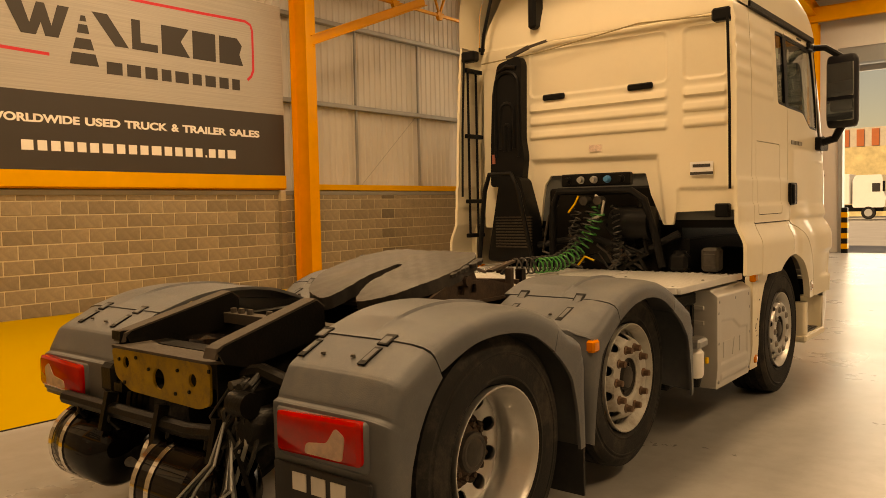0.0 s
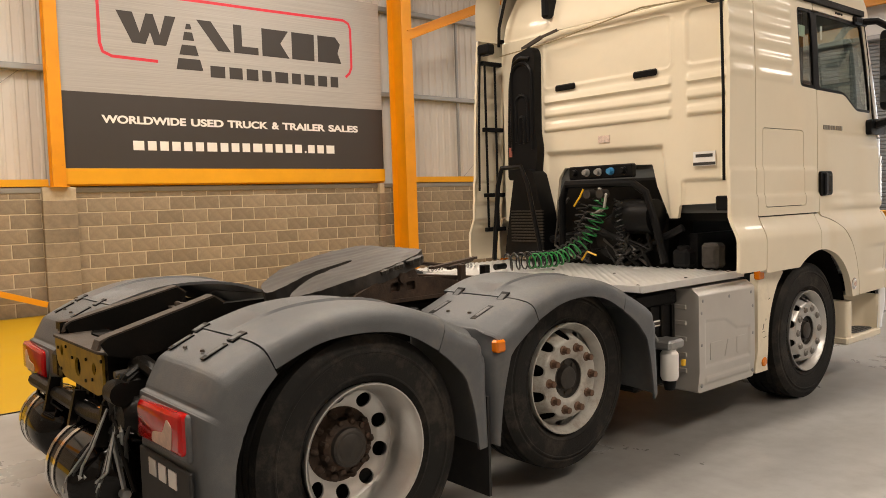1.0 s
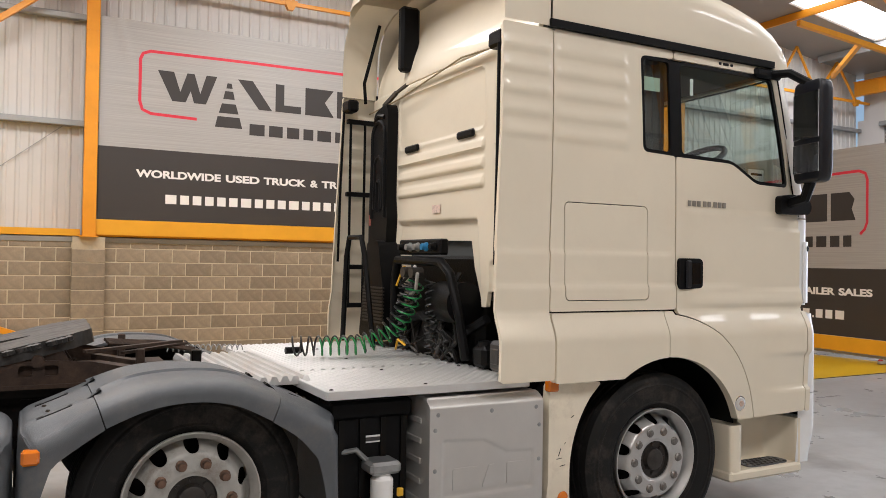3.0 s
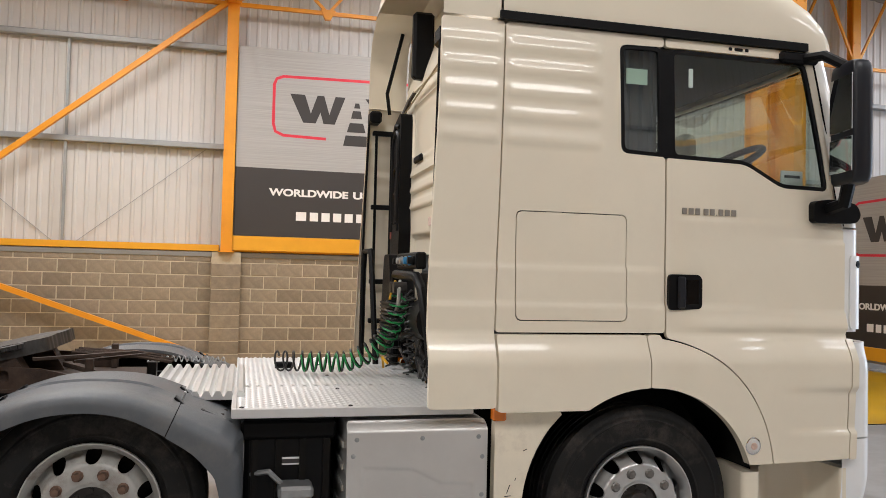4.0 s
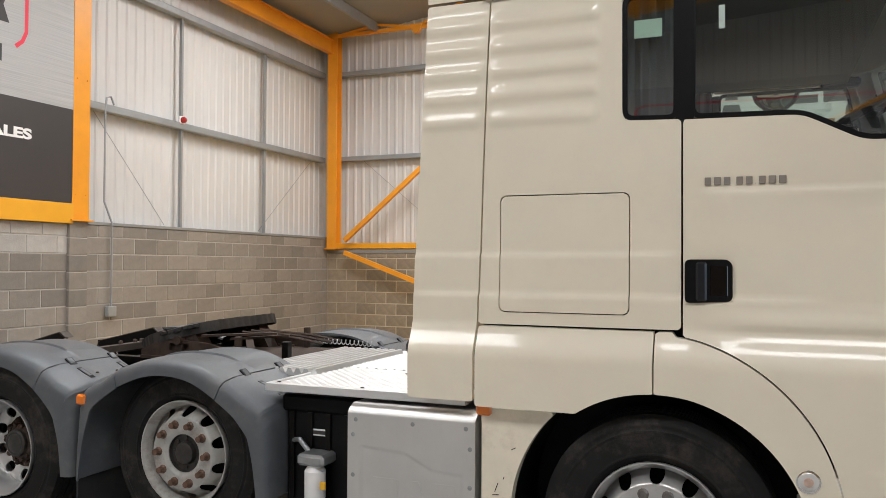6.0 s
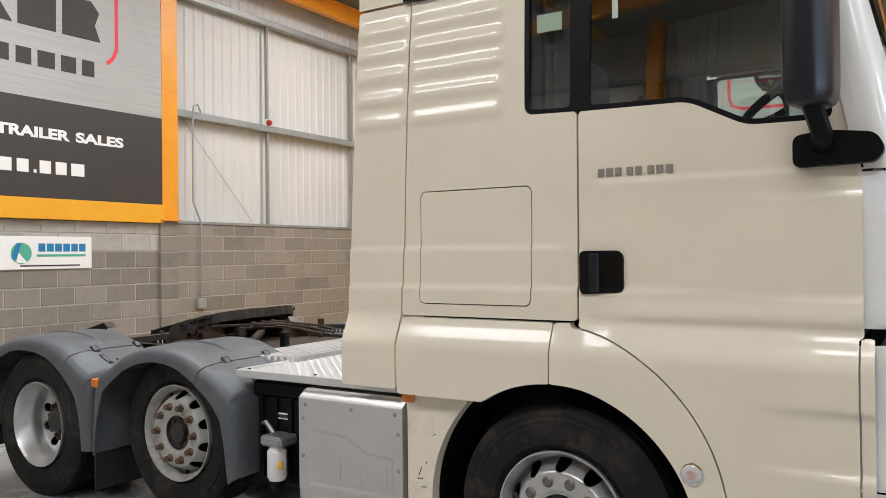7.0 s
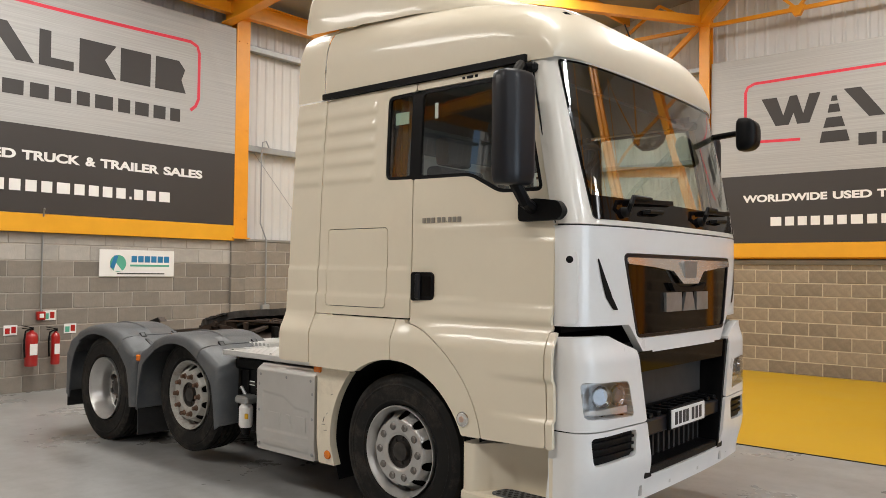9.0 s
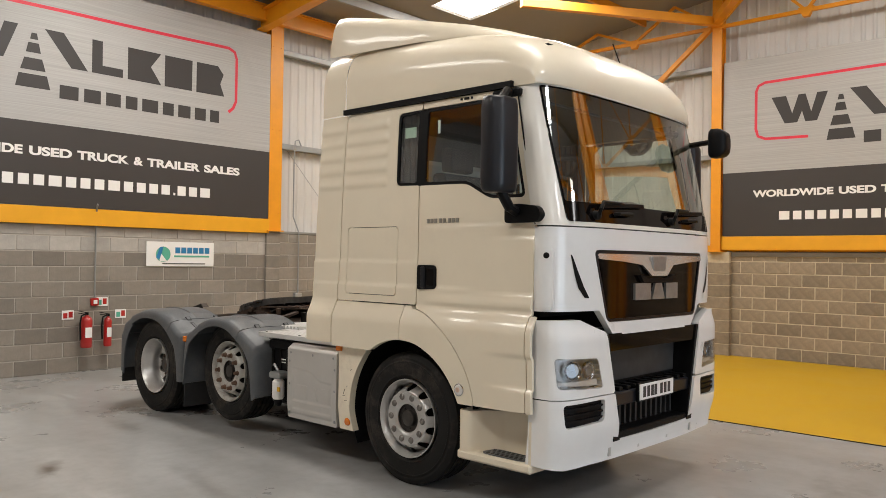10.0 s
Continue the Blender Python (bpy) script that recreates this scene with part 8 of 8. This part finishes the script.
for s in (1, -1):
    inr = 0.66 if s > 0 else 0.50
    top = part("mudguard", guard_section(R_T[4:9], R_L[4:9], s, inner=inr, groove=True), GREYPLASTIC, truck, "grey plastic mudguard", angle=50)
    part("front_section", guard_section(lowered(R_FT, 0.002), lowered(R_FL, 0.003), s, 6, 0.018, inr, False), GREYPLASTIC, top, angle=45)
    part("rear_section", guard_section([(y - 0.002, max(z, 0.42 if s > 0 else 0.625) - 0.006) for y, z in R_END], [(y - 0.004, max(z, 0.34 if s > 0 else 0.56) - 0.005) for y, z in R_ENDL], s, 6, 0.0, 0.68 if s > 0 else 0.52), GREYPLASTIC, top, angle=50)
    mid = part("mudguard", guard_section(M_T[4:9], M_L[4:9], s, groove=True), GREYPLASTIC, truck, "grey plastic mudguard", angle=50)
    part("front_section", guard_section(lowered(M_FT, 0.002), lowered(M_FL, 0.003), s, 6, 0.018, 0.60, False), GREYPLASTIC, mid, angle=45)
    part("rear_section", guard_section(lowered(M_RT, -0.002), lowered(M_RL, -0.004), s, 6, 0.018, 0.60), GREYPLASTIC, mid, angle=45)
    part("side_marker", Geo().box(*sorted((s * 1.20, s * 1.246)), -3.245, -3.18, 0.825, 0.885, 0.01), AMBER, truck, "amber side marker lamp")
    part("mudflap", Geo().box(*sorted((s * 0.72, s * 1.2)), -3.275, -3.26, 0.14, 0.62), FLAPRUBBER, truck, "black rubber mudflap")
    for (cy, cz), tilt, owner in ((R_T[4], -38, top), (R_T[8], 25, top), (M_T[4], -42, mid), (M_T[8], 38, mid)):
        for x in (0.68, 1.02):
            g = Geo().box(-0.027, 0.027, -0.034, 0.034, -0.008, 0.0015, 0.001)
            cl = part("clip", g.moved(pose(s * x, cy, cz + 0.001, tilt, 0, 0)), BLACKPLASTIC, owner, "dark guard clip")
            part("tongue", Geo().box(-0.018, 0.018, -0.028, 0.016, -0.004, 0.0035, 0.001).moved(pose(s * x, cy, cz + 0.001, tilt, 0, 0)), GREYPLASTIC, cl)
    for (ya, za), (yb, zb), owner in (((-3.46, 1.0), (-3.34, 0.947), top), ((-3.06, 1.012), (-3.19, 0.962), mid), ((-4.475, 1.0225), (-4.575, 0.977), top), ((-2.13, 0.999), (-1.99, 0.935), mid)):
        for x in (0.70, 1.02):
            g = Geo().beam((s * x, ya, za - 0.001), (s * x, yb, zb - 0.001), 0.036, 0.006)
            sr = part("strap_recess", g, BLACKPLASTIC, owner, smooth=False)
            ey, ez = yb - ya, zb - za
            part("tongue", Geo().beam((s * x, ya + 0.12 * ey, za + 0.12 * ez), (s * x, ya + 0.8 * ey, za + 0.8 * ez), 0.022, 0.007), GREYPLASTIC, sr, smooth=False)
        part("bolt", Geo().lathe([(0, 0.010), (0.008, 0.008), (0.009, 0)], (s * 0.80, (ya + 3 * yb) / 4, (za + 3 * zb) / 4), "z", 8), DUSTANDSHADE, owner)
        part("bolt", Geo().lathe([(0, 0.010), (0.008, 0.008), (0.009, 0)], (s * 0.95, (ya + 2 * yb) / 3, (za + 2 * zb) / 3), "z", 8), DUSTANDSHADE, owner)
    # tail lamp carrier
    tail = part("lamp_carrier", Geo().box(*sorted((s * 0.70, s * 1.165)), -4.708, -4.67, 0.632, 0.812, 0.012), GREYPLASTIC, truck, "grey tail lamp carrier", angle=50)
    lamp = part("tail_lamp", Geo().loft([[(s * x, y, z) for x, z in rounded([(0.725 + k, 0.652 + k), (1.155 - k, 0.662 + k), (1.155 - k, 0.815 - k), (0.725 + k, 0.802 - k)], 0.02)] for y, k in ((-4.67, 0.0), (-4.718, 0.0), (-4.729, 0.012))]), REDLENS, truck, "red tail lamp cluster")
    part("reversing_lens", Geo().prism(rounded([(s * 0.885, 0.672), (s * 1.075, 0.672), (s * 1.09, 0.76), (s * 1.045, 0.785), (s * 1.0, 0.725), (s * 0.895, 0.71)], 0.015), "y", -4.732, -4.727), PINKLENS, lamp, "worn pale reversing lens")
    if s < 0:
        continue
    flapr = part("rear_flap", Geo().box(0.69, 1.19, -4.714, -4.697, 0.24, 0.61, 0.006), FLAPRUBBER, truck, "black rubber spray flap")
    for k in range(3):
        part("flap_shape", Geo().box(*sorted((s * (0.80 + k * 0.10), s * (0.872 + k * 0.10))), -4.718, -4.713, 0.52, 0.585), CLEARLENS, flapr, "pale printed shape")


# ---- wall blocks, last ----
def block_mesh(name, w, d, h, material, along):
    g = Geo().box(-w / 2, w / 2, -d, 0, -h / 2, h / 2, 0.004) if along == "x" else Geo().box(-d, 0, -w / 2, w / 2, -h / 2, h / 2, 0.006)
    return g.mesh(name, material, False)


def lay_blocks(wall, along, a, b, plane, top, rows, mats, near, limit=300):
    rnd = random.Random(11)
    cw, ch, foot = 0.46, 0.232, -0.09
    shared = {}
    rest = Geo()
    laid = 0
    cells = []
    for r in range(rows):
        s = a - (cw / 2 if r % 2 else 0)
        while s < b:
            lo, hi = max(s, a), min(s + cw, b)
            if hi - lo > 0.05:
                cells.append((r, lo, hi))
            s += cw
    cells.sort(key=lambda c: abs((c[1] + c[2]) / 2 - near))
    for r, lo, hi in cells:
        z0, z1 = foot + r * ch + 0.0085, min(foot + (r + 1) * ch - 0.0085, top)
        w, tall, z = round(hi - lo - 0.016, 3), round(z1 - z0, 4), (z0 + z1) / 2
        m = mats(r, (lo + hi) / 2)
        c = (lo + hi) / 2
        off = rnd.uniform(0, 0.004)
        if laid < limit:
            key = (w, tall, m.name)
            if key not in shared:
                shared[key] = block_mesh("block", w, 0.05, tall, m, along)
            ob = new("block", shared[key])
            ob.parent = wall
            if along == "x":
                ob.location = (c, plane + off, z)
            else:
                ob.location = (plane + off, c, z)
            laid += 1
        else:
            if along == "x":
                rest.box(c - w / 2, c + w / 2, plane - 0.05, plane + off, z0, z1)
            else:
                rest.box(plane - 0.05, plane + off, c - w / 2, c + w / 2, z0, z1)
    if rest.v:
        tagged(part("blocks_beyond", rest, mats(0, near), wall, "buff blocks further along", smooth=False), kind="stuff")


lay_blocks(wall_west, "y", HALL_S, HALL_N, HALL_W, 1.855, 9, lambda r, c: BLOCKDARK if int(c * 97 + r * 31) % 31 == 0 else BLOCK, 0.4)
lay_blocks(wall_south, "x", HALL_W, 12.0, HALL_S, 2.16, 10, lambda r, c: BLOCKPALE if r >= 8 and c > -3.3 else BLOCKGREY, -2.6)
